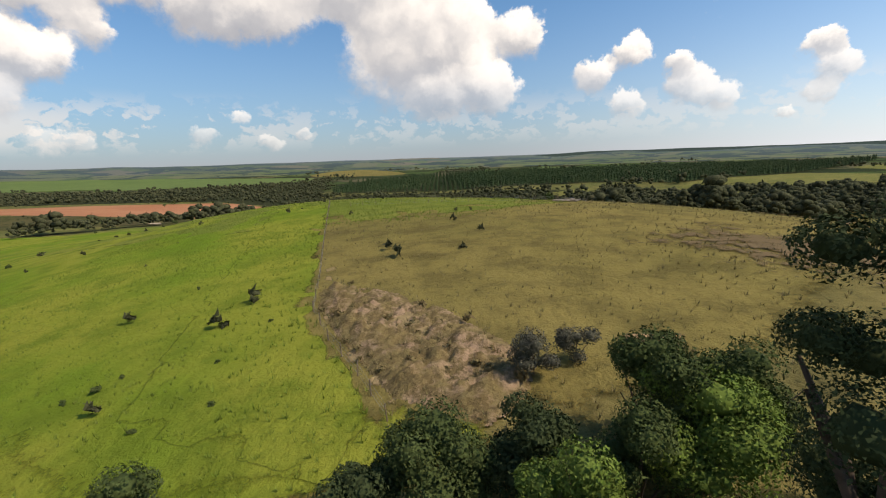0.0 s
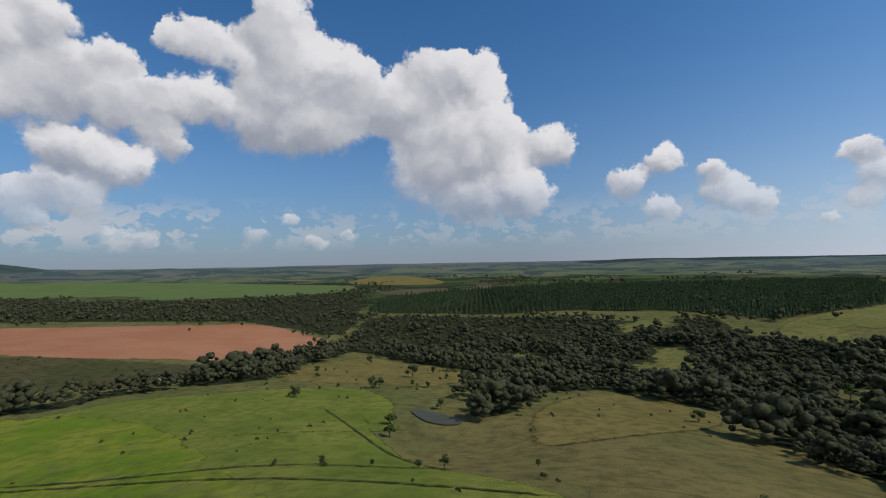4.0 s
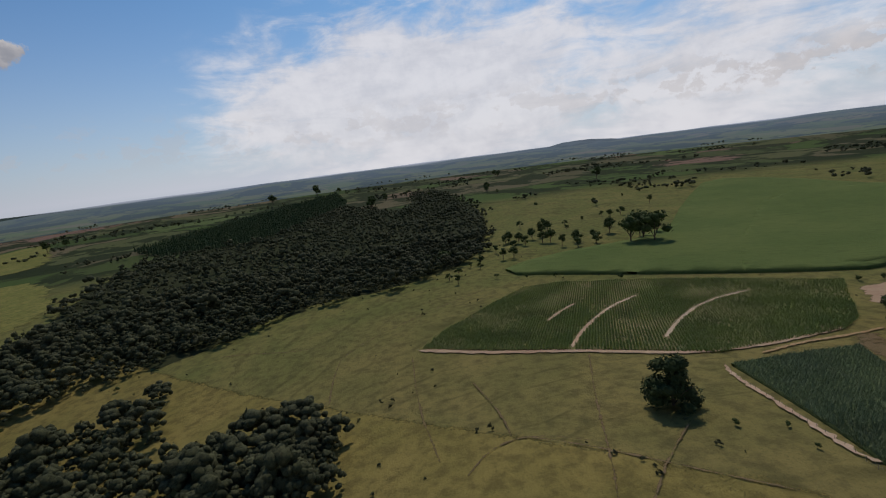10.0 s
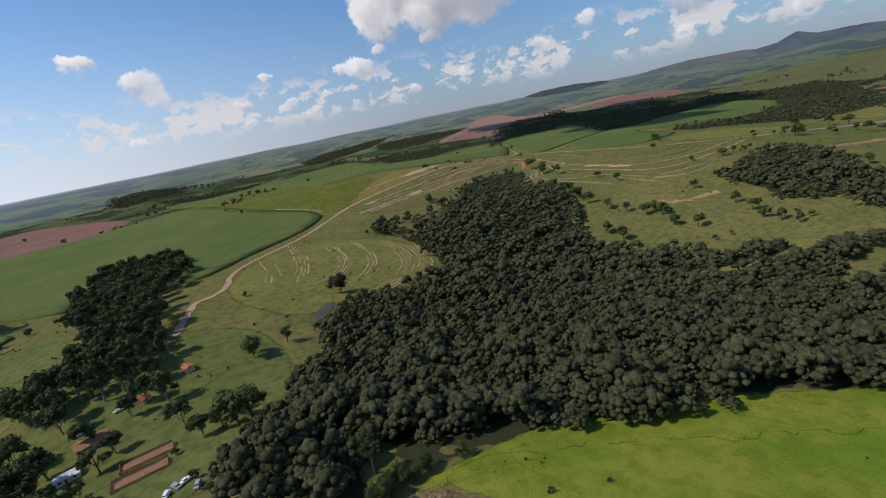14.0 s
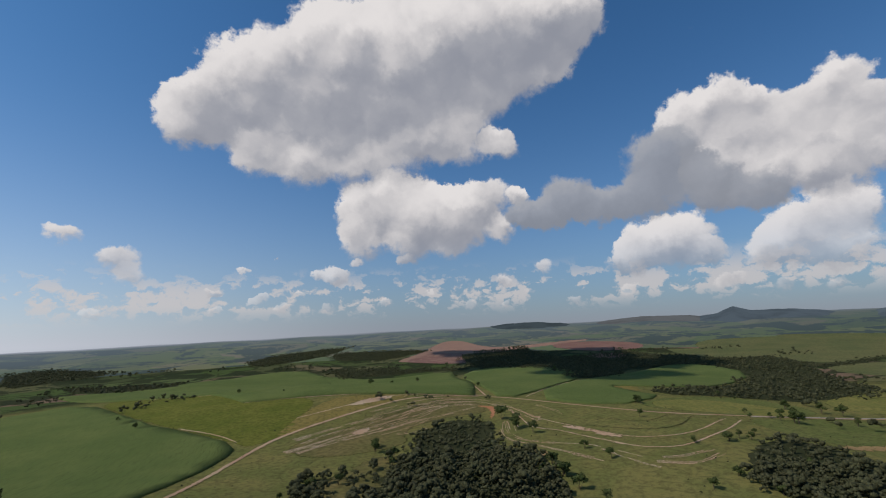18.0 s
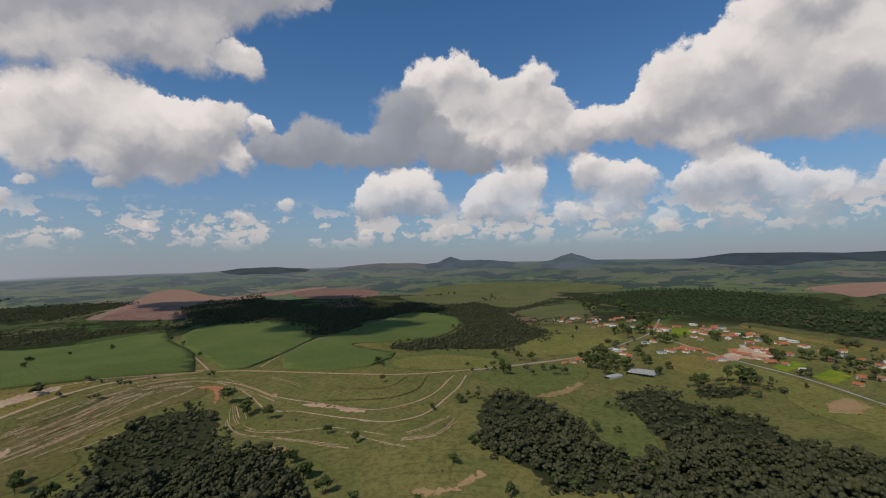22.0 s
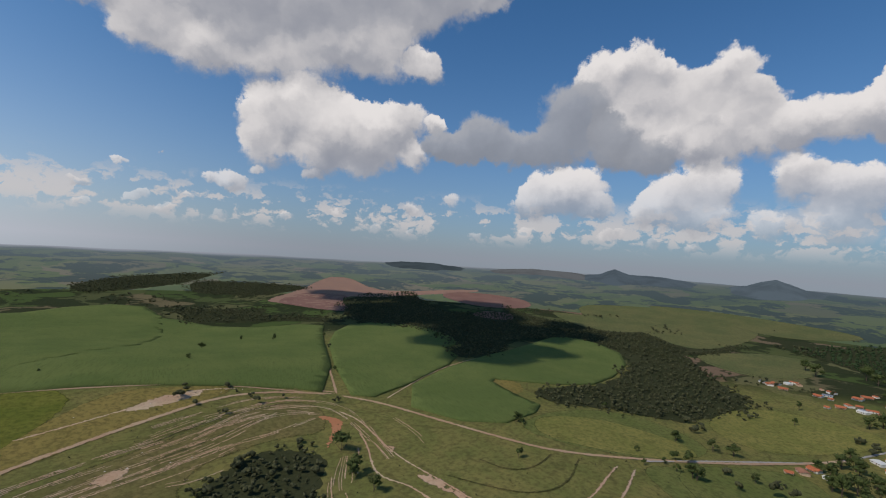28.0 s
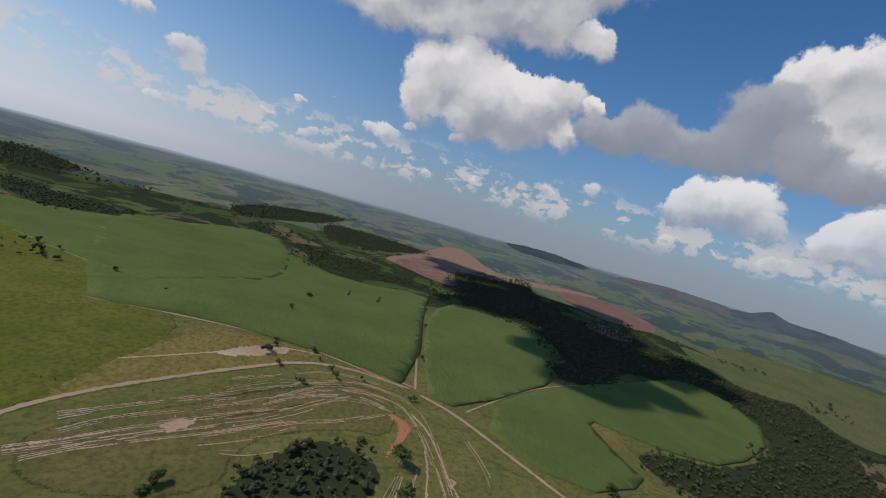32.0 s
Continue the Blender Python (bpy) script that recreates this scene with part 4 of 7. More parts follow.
lay_farm_lawn = [(98, -55), (100, -72), (88, -74), (66, -40), (66, -26), (76, -25)]
lay_green_a = [(-901, -219), (-978, -109), (-874, -109), (-762, -144), (-737, -181), (-761, -254), (-823, -311)]
lay_olive_b = [(-833, -476), (-933, -418), (-969, -300), (-937, -247), (-859, -281), (-774, -413)]
lay_olive_c = [(-1155, -292), (-1300, -245), (-1337, -100), (-1189, -72), (-1112, -156), (-1044, -233)]
lay_green_d = [(-792, -89), (-799, -57), (-593, -8), (-568, -22), (-549, -54), (-662, -113)]
lay_olive_e = [(-989, 27), (-937, 174), (-814, 151), (-698, 199), (-633, 208), (-757, 275), (-927, 233), (-1092, 153)]
lay_olive_h = [(-1773, -487), (-2020, -347), (-2059, -207), (-1700, -144), (-1596, -287)]
lay_green_i = [(-759, -466), (-899, -472), (-1024, -392), (-1012, -277), (-951, -239), (-822, -305)]
lay_green_j = [(-857, -283), (-1022, -159), (-960, -106), (-851, -117), (-763, -146), (-770, -219)]
lay_olive_k = [(-1143, -294), (-1312, -256), (-1330, -127), (-1274, -35), (-1162, -98), (-1040, -201), (-1065, -269)]
lay_olive_l = [(-1807, -483), (-2048, -318), (-2025, -158), (-1773, -136), (-1613, -240), (-1724, -411)]
lay_gully_c = [(-449, -250), (-465, -204), (-492, -187), (-512, -179), (-504, -173), (-479, -180), (-455, -201), (-444, -237)]
lay_gully_d = [(-744, -169), (-786, -143), (-885, -118), (-867, -111), (-777, -131), (-723, -164)]
lay_farm_green = [(48, -35), (66, -22), (100, -30), (160, -80), (165, -200), (90, -250), (20, -210), (5, -150), (12, -95), (30, -60)]
lay_lime_f = [(-52, 138), (-34, 136), (-22, 81), (-17, 59), (-14.6, 47), (-11, 39), (-7, 32), (-4, 26), (-7, 21), (-26, 30), (-38, 80)]
lay_far_pasture_a = [(-2520, -1220), (-2745, -940), (-2879, -644), (-2593, -364), (-2162, -367), (-1834, -478), (-2095, -730), (-2124, -973)]
lay_far_pasture_b = [(-2163, -1196), (-2216, -1095), (-2355, -741), (-2244, -659), (-1973, -722), (-1922, -899)]
lay_far_pasture_d = [(-2787, -1003), (-2900, -700), (-2890, -419), (-2730, 38), (-2367, -269), (-2603, -560)]
lay_far_soil = [(-2549, 657), (-2709, 891), (-2746, 1252), (-2400, 1078), (-2411, 927), (-2223, 764), (-2423, 750)]
lay_farm_road = [(72, -226), (64, -269), (58, -301), (44, -302), (28, -327), (26, -366), (-3, -433), (-69, -535), (-179, -675), (-254, -718), (-375, -753), (-524, -792), (-646, -717)]
lay_main_road = [(-645, -709), (-683, -651), (-709, -554), (-733, -453), (-756, -384), (-831, -308), (-932, -235), (-1051, -157), (-1150, -90)]
lay_side_track = [(-644, -715), (-734, -883), (-972, -1272)]
lay_upper_road = [(-651, -720), (-547, -816), (-428, -863)]
lay_cane_track_a = [(236, 145), (209, 111), (185, 64), (152, 19), (163, -60)]
lay_edge_track_a = [(-214, -942), (-318, -900), (-377, -879), (-470, -847), (-563, -785), (-632, -719)]
lay_edge_track_b = [(-42, -1351), (-136, -1209), (-232, -1078), (-283, -1019)]
lay_cane_track_b = [(192, 69), (208, 58), (227, 41), (250, 15), (265, -14)]
lay_cane_track_c = [(184, 23), (206, 0), (225, -26), (235, -50), (239, -77)]
lay_cane_track_d = [(241, 62), (254, 49), (266, 32)]
lay_crop_track = [(140, 28), (130, 34), (93, 45), (65, 52), (72, 23), (78, 8)]
lay_field_edge = [(-701, -658), (-947, -750), (-1162, -789)]
lay_village_road = [(-1550, 44), (-1408, 26), (-1321, 8), (-1216, -58), (-1096, -123), (-995, -203), (-831, -302)]
lay_village_road_b = [(-1321, 8), (-1231, 64), (-1172, 100), (-1092, 150), (-1008, 208), (-919, 244), (-803, 271), (-690, 290)]
lay_bank_b = [(-182, 210), (-126, 205), (-59, 192), (1, 180)]
lay_bank_c = [(-150, 179), (-93, 170), (-28, 152), (17, 140)]
lay_bank_d = [(-95, 303), (-58, 251), (-24, 207)]
lay_bank_e = [(-174, 213), (-112, 208), (-58, 212), (-13, 214)]
lay_cattle_path_a = [(312, 282), (304, 255), (287, 226), (282, 200)]
lay_cattle_path_b = [(190, 191), (229, 192), (261, 188), (299, 139), (340, 72)]
lay_cattle_path_c = [(104, 142), (113, 135), (118, 124), (114, 113), (104, 102)]
lay_cattle_path_d = [(118, 124), (140, 122), (177, 125)]
lay_cattle_path_e = [(72, 106), (85, 94), (104, 71)]
lay_cattle_path_f = [(117, 120), (106, 108), (80, 86), (65, 71)]
lay_cattle_path_g = [(226, 148), (162, 151), (113, 148)]
lay_cattle_path_h = [(182, 65), (132, 88), (92, 104), (77, 111)]
lay_yard_path = [(102, -21), (88, -6), (73, 7), (65, 13)]
lay_yard_path_b = [(67, 49), (73, 26), (76, 15)]
lay_field_road = [(146, 6), (152, -22), (152, -44), (155, -70)]
lay_lane_a = [(219, -167), (240, -210), (262, -266), (259, -355), (216, -392), (162, -411), (123, -403)]
lay_scar_b = [(-610, -659), (-617, -627), (-611, -586), (-599, -541), (-592, -504), (-590, -456), (-589, -412), (-586, -385), (-589, -357), (-598, -340), (-618, -322), (-650, -308), (-695, -305), (-760, -315), (-788, -316)]
lay_scar_c = [(-595, -589), (-580, -550), (-555, -512), (-547, -485), (-558, -453), (-557, -427), (-555, -393), (-557, -365), (-558, -330), (-566, -308), (-590, -287), (-620, -280), (-677, -282), (-719, -283), (-800, -299)]
lay_scar_d = [(-413, -797), (-445, -813), (-483, -817), (-524, -802)]
lay_pink_line = [(-267, -776), (-323, -784), (-388, -799), (-482, -818)]
lay_dirt_line = [(-100, -847), (-149, -766), (-166, -713)]
lay_gbank_a = [(-660, -439), (-664, -397), (-694, -379), (-746, -385)]
lay_gbank_b = [(-602, -440), (-621, -385), (-642, -350), (-689, -334), (-763, -356)]
lay_gbank_c = [(-379, -701), (-434, -716), (-498, -725), (-562, -722)]
lay_gbank_d = [(-366, -664), (-414, -670), (-471, -685), (-539, -697)]
lay_hill_a = [(-236, -677), (-301, -692), (-383, -705), (-450, -721), (-531, -737), (-579, -725), (-624, -683), (-622, -625), (-595, -535), (-586, -509)]
lay_hill_b = [(-241, -652), (-280, -671), (-354, -680), (-447, -698), (-509, -716), (-556, -710), (-600, -690), (-606, -627), (-591, -554), (-577, -511)]
lay_hill_c = [(-209, -633), (-263, -643), (-328, -659), (-410, -658), (-486, -686), (-537, -703)]
lay_hill_d = [(-226, -635), (-283, -650), (-338, -663), (-381, -669), (-457, -681)]
lay_hill_e = [(-237, -673), (-278, -684), (-327, -694), (-395, -699)]
lay_hill_f = [(-223, -618), (-264, -632), (-329, -638), (-391, -645), (-440, -656)]
lay_hill_g = [(-211, -626), (-252, -633), (-306, -644), (-370, -652)]
lay_terrace_j = [(-543, -282), (-560, -267), (-585, -259), (-607, -252)]
lay_terrace_k = [(-528, -281), (-541, -258), (-557, -242), (-601, -240)]
lay_terrace_l = [(-567, -558), (-541, -525), (-518, -496)]
lay_terrace_m = [(-661, -595), (-655, -544), (-642, -511)]
lay_terrace_n = [(-391, -735), (-440, -745), (-500, -755), (-549, -752), (-592, -729)]
lay_terrace_o = [(-421, -686), (-467, -700), (-507, -703), (-553, -695), (-578, -670)]
lay_terrace_a = [(-384, -716), (-441, -733), (-501, -732), (-546, -735), (-574, -727), (-601, -698)]
lay_terrace_b = [(-375, -688), (-403, -691), (-444, -702), (-497, -723), (-541, -726), (-582, -688)]
lay_terrace_c = [(-362, -651), (-389, -656), (-424, -658), (-470, -672), (-507, -692), (-543, -692), (-584, -667)]
lay_terrace_d = [(-357, -638), (-388, -641), (-419, -646), (-460, -652), (-509, -649), (-571, -660)]
lay_terrace_e = [(-353, -625), (-378, -627), (-422, -631), (-454, -640)]
lay_terrace_f = [(-372, -611), (-396, -605), (-427, -608)]
lay_terrace_g = [(-536, -551), (-506, -521), (-487, -494), (-476, -470), (-477, -450), (-483, -418), (-486, -385), (-489, -348), (-491, -323)]
lay_terrace_h = [(-545, -550), (-507, -505), (-490, -473), (-494, -437), (-508, -405), (-523, -382), (-528, -365), (-530, -339), (-530, -300)]
lay_terrace_i = [(-524, -351), (-517, -317), (-515, -291), (-517, -269)]
lay_ring_a = [(-63, -498), (-46, -338), (-26, -283)]
lay_ring_b = [(-16, -418), (-16, -349), (-7, -299)]
lay_ring_c = [(-93, -413), (-88, -322), (-57, -273), (-31, -258)]
lay_ring_d = [(-122, -413), (-117, -319), (-87, -264), (-58, -249)]
lay_ring_e = [(-149, -384), (-147, -299), (-108, -239), (-68, -212)]
lay_ring_f = [(-168, -343), (-157, -276), (-118, -232)]
lay_farm_trees = [(179, -486), (162, -626), (70, -638), (60, -446), (84, -349), (70, -215), (79, -158), (93, -155), (144, -156), (156, -172), (130, -208), (129, -269)]
lay_yard_trees = [(176, -100), (175, -130), (145, -127), (112, -86), (95, -35), (110, -34), (145, -57)]
lay_pond = [(-52, 308), (-40, 302), (-22, 287), (-26, 279), (-38, 281), (-47, 293)]
lay_pond_b = [(-14, -188), (-23, -206), (-33, -215), (-39, -217), (-36, -205), (-24, -187), (-17, -183)]
lay_fence_a = [(-34, 136), (-22, 81), (-17, 59), (-14.6, 47)]
lay_fence_b = [(-14.6, 47), (-11, 39), (-7, 32), (-4, 26)]
lay_fence_c = [(8, 182), (16, 162), (22, 150), (29, 138), (34, 130), (40, 122)]
lay_fence_d = [(-26, 127), (-15, 126), (4, 124), (26, 124)]

# ---- fields, soils, water ----
WOODS = [lay_woods_a, lay_woods_a2, lay_woods_c, lay_ravine, lay_woods_f, lay_woods_g, lay_woods_h, lay_woods_i, lay_woods_p, lay_woods_v, lay_woods_w]
FAR_WOODS = [lay_woods_b, lay_woods_d, lay_woods_e, lay_woods_k, lay_woods_m, lay_woods_n, lay_woods_r, lay_woods_s, lay_woods_t, lay_woods_u]
PINES = [lay_plantation, lay_plantation_b, lay_plantation_c]
FAR_PINES = [lay_pines_far, lay_far_scrub]
CLEAR = [lay_clear_a, lay_clear_b, lay_clear_c, lay_clear_d, lay_clear_e, lay_clear_l, lay_clear_m, lay_clear_n]
BARE_GAPS = [lay_orange_bank, lay_clear_h, lay_clear_c, lay_clear_dip, lay_clear_l, lay_far_pasture_a, lay_far_pasture_b, lay_far_pasture_d]
THIN = [lay_thin_a]
# very dark green sheet under every wood, seen between the crowns
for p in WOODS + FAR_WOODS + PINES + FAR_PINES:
    field("forest_floor", p, WOOD_FLOOR, "very dark green floor under trees", "forest floor", ragged=2)
field("pasture", lay_farm_green, GREEN, "dull green grass between farm buildings and trees", soft=14)
field("red_field", lay_red_field, RED, "bare red tilled field beside dark woods")
field("scrub", lay_olive_strip, OLIVE, "dull olive rough pasture below the red field", ragged=2)
field("knoll_pasture", lay_knoll, DRY, "dry yellowish pasture on a low knoll", ragged=2)
field("soil_bank", lay_soil_bank_a, SCAR, "bare tan soil among trees", "bank", ragged=2)
field("soil_bank", lay_soil_bank_b, SCAR, "bare orange soil among trees", "bank", ragged=2)
field("soil_bank", lay_soil_bank_c, SCAR, "bare pinkish soil on a scrubby slope", "bank", ragged=2)
field("cane_field", lay_pale_cane, CANE_PALE, "pale green far cane field", tall=2.0)
field("fallow_field", lay_pale_field, DRY, "pale fallow field far off")
field("cane_field", lay_far_cane_a, CANE, "bright green cane field with dark edges", tall=2.0)
field("cane_field", lay_far_cane_b, CANE, "wide smooth green cane field", tall=2.0)
field("cane_field", lay_far_cane_c, CANE, "green cane field beside a farm track", tall=2.0)
field("ploughed_field", lay_red_field_b, MAUVE, "dull red ploughed field far off")
field("fallow_field", lay_beige_patch, DRY, "small cut beige field")
field("terraced_pasture", lay_terrace_hill, FIELD, "round terraced pasture hill", soft=16)
field("pasture", lay_lime_pasture, LIME, "bright lime-green pasture by the ravine")
field("pasture", lay_lime_e, LIME, "bright lime-green pasture below the woods", soft=5)
field("cane_field", lay_cane_a, CANE, "large green cane field beyond the road", tall=2.0)
field("cane_field", lay_cane_b, CANE, "green cane field beside a dirt track", tall=2.0)
field("cane_field", lay_cane_c, CANE, "green cane field with curved rows", tall=2.0)
field("crop_field", lay_olive_field, MEADOW, "olive yellow-green field beside the road")
field("fallow_field", lay_brown_field, DRY, "brownish fallow triangle beside the road")
field("erosion_patch", lay_pink_patch, SCAR, "pinkish bare soil in a fallow field", "erosion", ragged=2, soft=5)
field("erosion_patch", lay_orange_bank, RED, "raw orange soil bank among trees", "erosion", ragged=2, soft=4)
field("forest_pasture", lay_clear_h, FIELD, "green pasture between woods", soft=8)
field("cane_field", lay_cane_d, CANE, "green cane field along a pale track", tall=2.0)
field("rough_pasture", lay_terrace_ground, TRODDEN, "brownish eroded pasture with contour terraces", soft=22)
field("weeds", lay_weeds, DRY, "yellow weedy corner of the cane field", ragged=3)
field("ploughed_field", lay_red_far, RED_FAR, "far red ploughed hillside")
field("ploughed_field", lay_far_soil, RED_FAR, "pinkish ploughed field beyond dark plantations")
field("ploughed_field", lay_mauve_far, MAUVE, "ploughed slope below the red hillside, cloud shade in its colour")
field("ploughed_field", lay_mauve_far_b, MAUVE, "ploughed slope beyond woods, cloud shade in its colour")
field("ploughed_field", lay_mauve_far_c, MAUVE, "small mauve ploughed field beside woods")
field("pasture", lay_lime_a, LIME_DULL, "bright lime-green pasture on the hill shoulder", soft=8)
field("pasture", lay_lime_b, LIME_DULL, "bright green pasture below the hill", soft=12)
field("dry_pasture", lay_dry_a, DRY, "dry yellow-brown pasture on the hill top", soft=14)
field("dry_pasture", lay_dry_b, DRY, "dry yellowish pasture on a rounded hill", soft=14)
field("pasture", lay_lime_c, LIME, "bright lime-green pasture beside a wire fence", soft=1.0)
field("worn_path", lay_path_soil, DRY_SOIL, "pale worn strip of soil beside a fence", "path", ragged=0.5, soft=2.0)
field("pasture", lay_lime_f, LIME, "bright lime-green pasture along a wire fence", soft=0.5, square=True)
field("gully_soil", lay_brush_soil, DRY_SOIL, "tan soil round a small gully", "bank", ragged=0.5, soft=3.0)
field("gully_soil", lay_bare_bank, GULLY, "bare tan bank above the trees", "bank", ragged=0.6, soft=2.0)


def gully(poly, step=0.3):
    """A crumbling bank: steps and clods of soil on the slope."""
    a = np.array(poly, float)
    xs, ys = np.arange(a[:, 0].min(), a[:, 0].max(), step), np.arange(a[:, 1].min(), a[:, 1].max(), step)
    X, Y = np.meshgrid(xs, ys)
    e = np.array(dense(poly, 0.5))
    far = np.sqrt(((np.stack([X.ravel(), Y.ravel()], -1)[:, None, :] - e[None]) ** 2).sum(-1).min(1)).reshape(X.shape)
    ok = inside(poly, X, Y)
    w = np.where(ok, np.clip(far / 2.2, 0, 1), 0)
    clods = np.array([abs(noise.fractal(Vector((x * 0.55, y * 0.85, 1.0)), 1.0, 2.0, 4)) for x, y in zip(X.ravel(), Y.ravel())]).reshape(X.shape)
    steps = np.array([noise.noise(Vector((x * 0.16, y * 0.30, 4.0))) for x, y in zip(X.ravel(), Y.ravel())]).reshape(X.shape)
    steps = np.floor(steps * 5) / 5 * 0.75 + steps * 0.25
    Z = height(X, Y) + lifted[0] + 0.02 + w * (1.0 * clods + 0.7 * (steps + 0.3)) - (1 - w) * 0.12
    n, m = X.shape
    i, j = np.meshgrid(np.arange(n - 1), np.arange(m - 1), indexing="ij")
    keep = (ok[:-1, :-1] & ok[1:, 1:]).ravel()
    f = np.stack([i * m + j, i * m + j + 1, (i + 1) * m + j + 1, (i + 1) * m + j], -1).reshape(-1, 4)[keep]
    me = mesh_of("gully_bank", np.stack([X, Y, Z], -1).reshape(-1, 3), f, GULLY_BANK)
    return tagged(new("gully_bank", me), "crumbling eroded bank of tan soil and dry grass", "bank", kind="structure")


gully(lay_brush_soil)
field("soil_pad", lay_soil_pad_a, BARE, "bare pale soil beside the farm road", "yard", ragged=1.5, soft=6)
field("soil_pad", lay_soil_pad_b, BARE, "bare tan soil near a farmhouse", "yard", ragged=1.5, soft=6)
field("fallow_field", lay_town_dry, DRY, "dry fallow land below the village road")
field("bare_plot", lay_town_soil, SCAR, "bare red-brown building plot", "yard", ragged=4)
field("village_garden", lay_town_green, LIME, "bright green garden plot in the village", "garden", square=True)
for p in (lay_green_a, lay_green_d, lay_green_i, lay_green_j):
    field("pasture", p, GREEN, "smooth green grazed pasture", soft=8)
for p in (lay_far_pasture_a, lay_far_pasture_b, lay_far_pasture_d, lay_olive_h, lay_olive_l):
    field("pasture", p, FAR_PASTURE, "dull green pasture on far slopes", soft=20)
for p in (lay_olive_b, lay_olive_c, lay_olive_e, lay_olive_k):
    field("pasture", p, FIELD, "pale olive grazed pasture", soft=8)
for p in CLEAR + [lay_clear_dip]:
    field("clearing", p, FIELD, "olive grassy clearing between woods", "clearing", ragged=6, soft=8)
for p in THIN:
    field("clearing", p, TRODDEN, "rough brownish grass below a wood's edge", "clearing", ragged=6, soft=10)
for p in (lay_blob_e, lay_blob_f, lay_gully_c, lay_gully_d):
    field("erosion_bank", p, GULLY, "crumbling orange-brown eroded bank", "erosion", ragged=2.6, soft=4.0)
for p in (lay_blob_a, lay_blob_b, lay_blob_c, lay_blob_g, lay_blob_h):
    field("erosion_patch", p, SCAR, "washed-out pinkish bare soil patch", "erosion", ragged=3.0, soft=10)
field("erosion_gully", lay_blob_d, RED, "raw orange soil gully above woods", "erosion", ragged=1.0, soft=3.0)
field("sports_field", lay_soccer, LIME, "bright green village sports field", "field", square=True, soft=2)
field("village_garden", lay_garden, LIME, "bright green grass plot between houses", "garden", square=True, soft=2)
field("bare_plot", lay_bare_plots, GULLY, "bare pinkish building plots below the road", "yard", ragged=2, soft=4, square=True)
field("fallow_field", lay_pale_strip, DRY, "pale yellowish strip of field beyond the village", soft=3)
field("yard", lay_soil_yard, YARD, "trodden brown earth of the farm yard", "yard", ragged=1.5, soft=16)
field("yard", lay_yard_front, YARD, "trodden brown earth in front of farm trees", "yard", ragged=0.8, soft=4)
field("yard", lay_yard_pale, GULLY, "pale trodden soil in front of the shed", "yard", ragged=0.8, soft=4)
field("farm_crop", lay_near_cane, CANE_SOIL, "sparse young cane on beige soil")
field("farm_crop", lay_crop_field, CROP, "dark blue-green leafy crop field", tall=0.6, square=True)
crop_top = lifted[0] + 0.6
field("grass_plot", lay_green_plot, GREEN, "green grass plot behind the farm trees", soft=6)
field("grass_plot", lay_green_plot_b, GREEN, "green grass beside the ravine woods", soft=6)
field("soil_pad", lay_house_soil, BARE, "bare pale soil round a farmhouse", "yard", ragged=1.0, soft=4)
field("lawn", lay_farm_lawn, GREEN, "green grass plot beside the shed", "lawn", soft=2)
# ---- roads and scars ----
for line in (lay_farm_road, lay_main_road):
    strip("road", line, 6.0, BARE, "pale dirt road")
for line in (lay_side_track, lay_upper_road, lay_cane_track_a, lay_edge_track_a, lay_edge_track_b):
    strip("track", line, 4.0, BARE, "pale dirt field track", "track")
for line in (lay_cane_track_b, lay_cane_track_c, lay_cane_track_d, lay_field_edge):
    strip("track", line, 2.3, SCAR, "narrow bare track through the crop", "track")
strip("track", lay_crop_track, 1.5, SCAR, "narrow bare track beside a leafy crop", "track", 0.4)
for line in (lay_village_road, lay_village_road_b):
    strip("road", line, 4.2, VILLAGE_ROAD, "pale grey village road")
for line in (lay_bank_b, lay_bank_c, lay_bank_d, lay_bank_e):
    strip("terrace_bank", line, 0.9, OLIVE, "low grassy contour bank", "bank", 0.5)
for line in (lay_cattle_path_a, lay_cattle_path_b, lay_cattle_path_c, lay_cattle_path_d, lay_cattle_path_e, lay_cattle_path_f, lay_cattle_path_g, lay_cattle_path_h):
    strip("cattle_path", line, 0.9, YARD, "narrow trodden path through pasture", "path", 0.45)
for line in (lay_yard_path, lay_yard_path_b, lay_field_road, lay_lane_a):
    strip("track", line, 1.9, GULLY, "tan dirt track beside the farm", "track", 0.3)
for line in (lay_scar_b, lay_scar_c, lay_scar_d, lay_pink_line, lay_dirt_line):
    strip("erosion_scar", line, 2.4, SCAR, "washed-out bare soil scar", "erosion", 0.45)
for line in (lay_gbank_a, lay_gbank_b, lay_gbank_c, lay_gbank_d):
    strip("terrace_bank", line, 2.0, OLIVE, "dark grassy contour bank", "bank", 0.35)
TERRACES = (lay_hill_a, lay_hill_b, lay_hill_c, lay_hill_d, lay_hill_e, lay_hill_f, lay_hill_g, lay_terrace_j, lay_terrace_k, lay_terrace_l, lay_terrace_m, lay_terrace_n, lay_terrace_o, lay_terrace_a, lay_terrace_b, lay_terrace_c, lay_terrace_d, lay_terrace_e, lay_terrace_f, lay_terrace_g, lay_terrace_h, lay_terrace_i, lay_ring_a, lay_ring_b, lay_ring_c, lay_ring_d, lay_ring_e, lay_ring_f)
rng = np.random.default_rng(17)
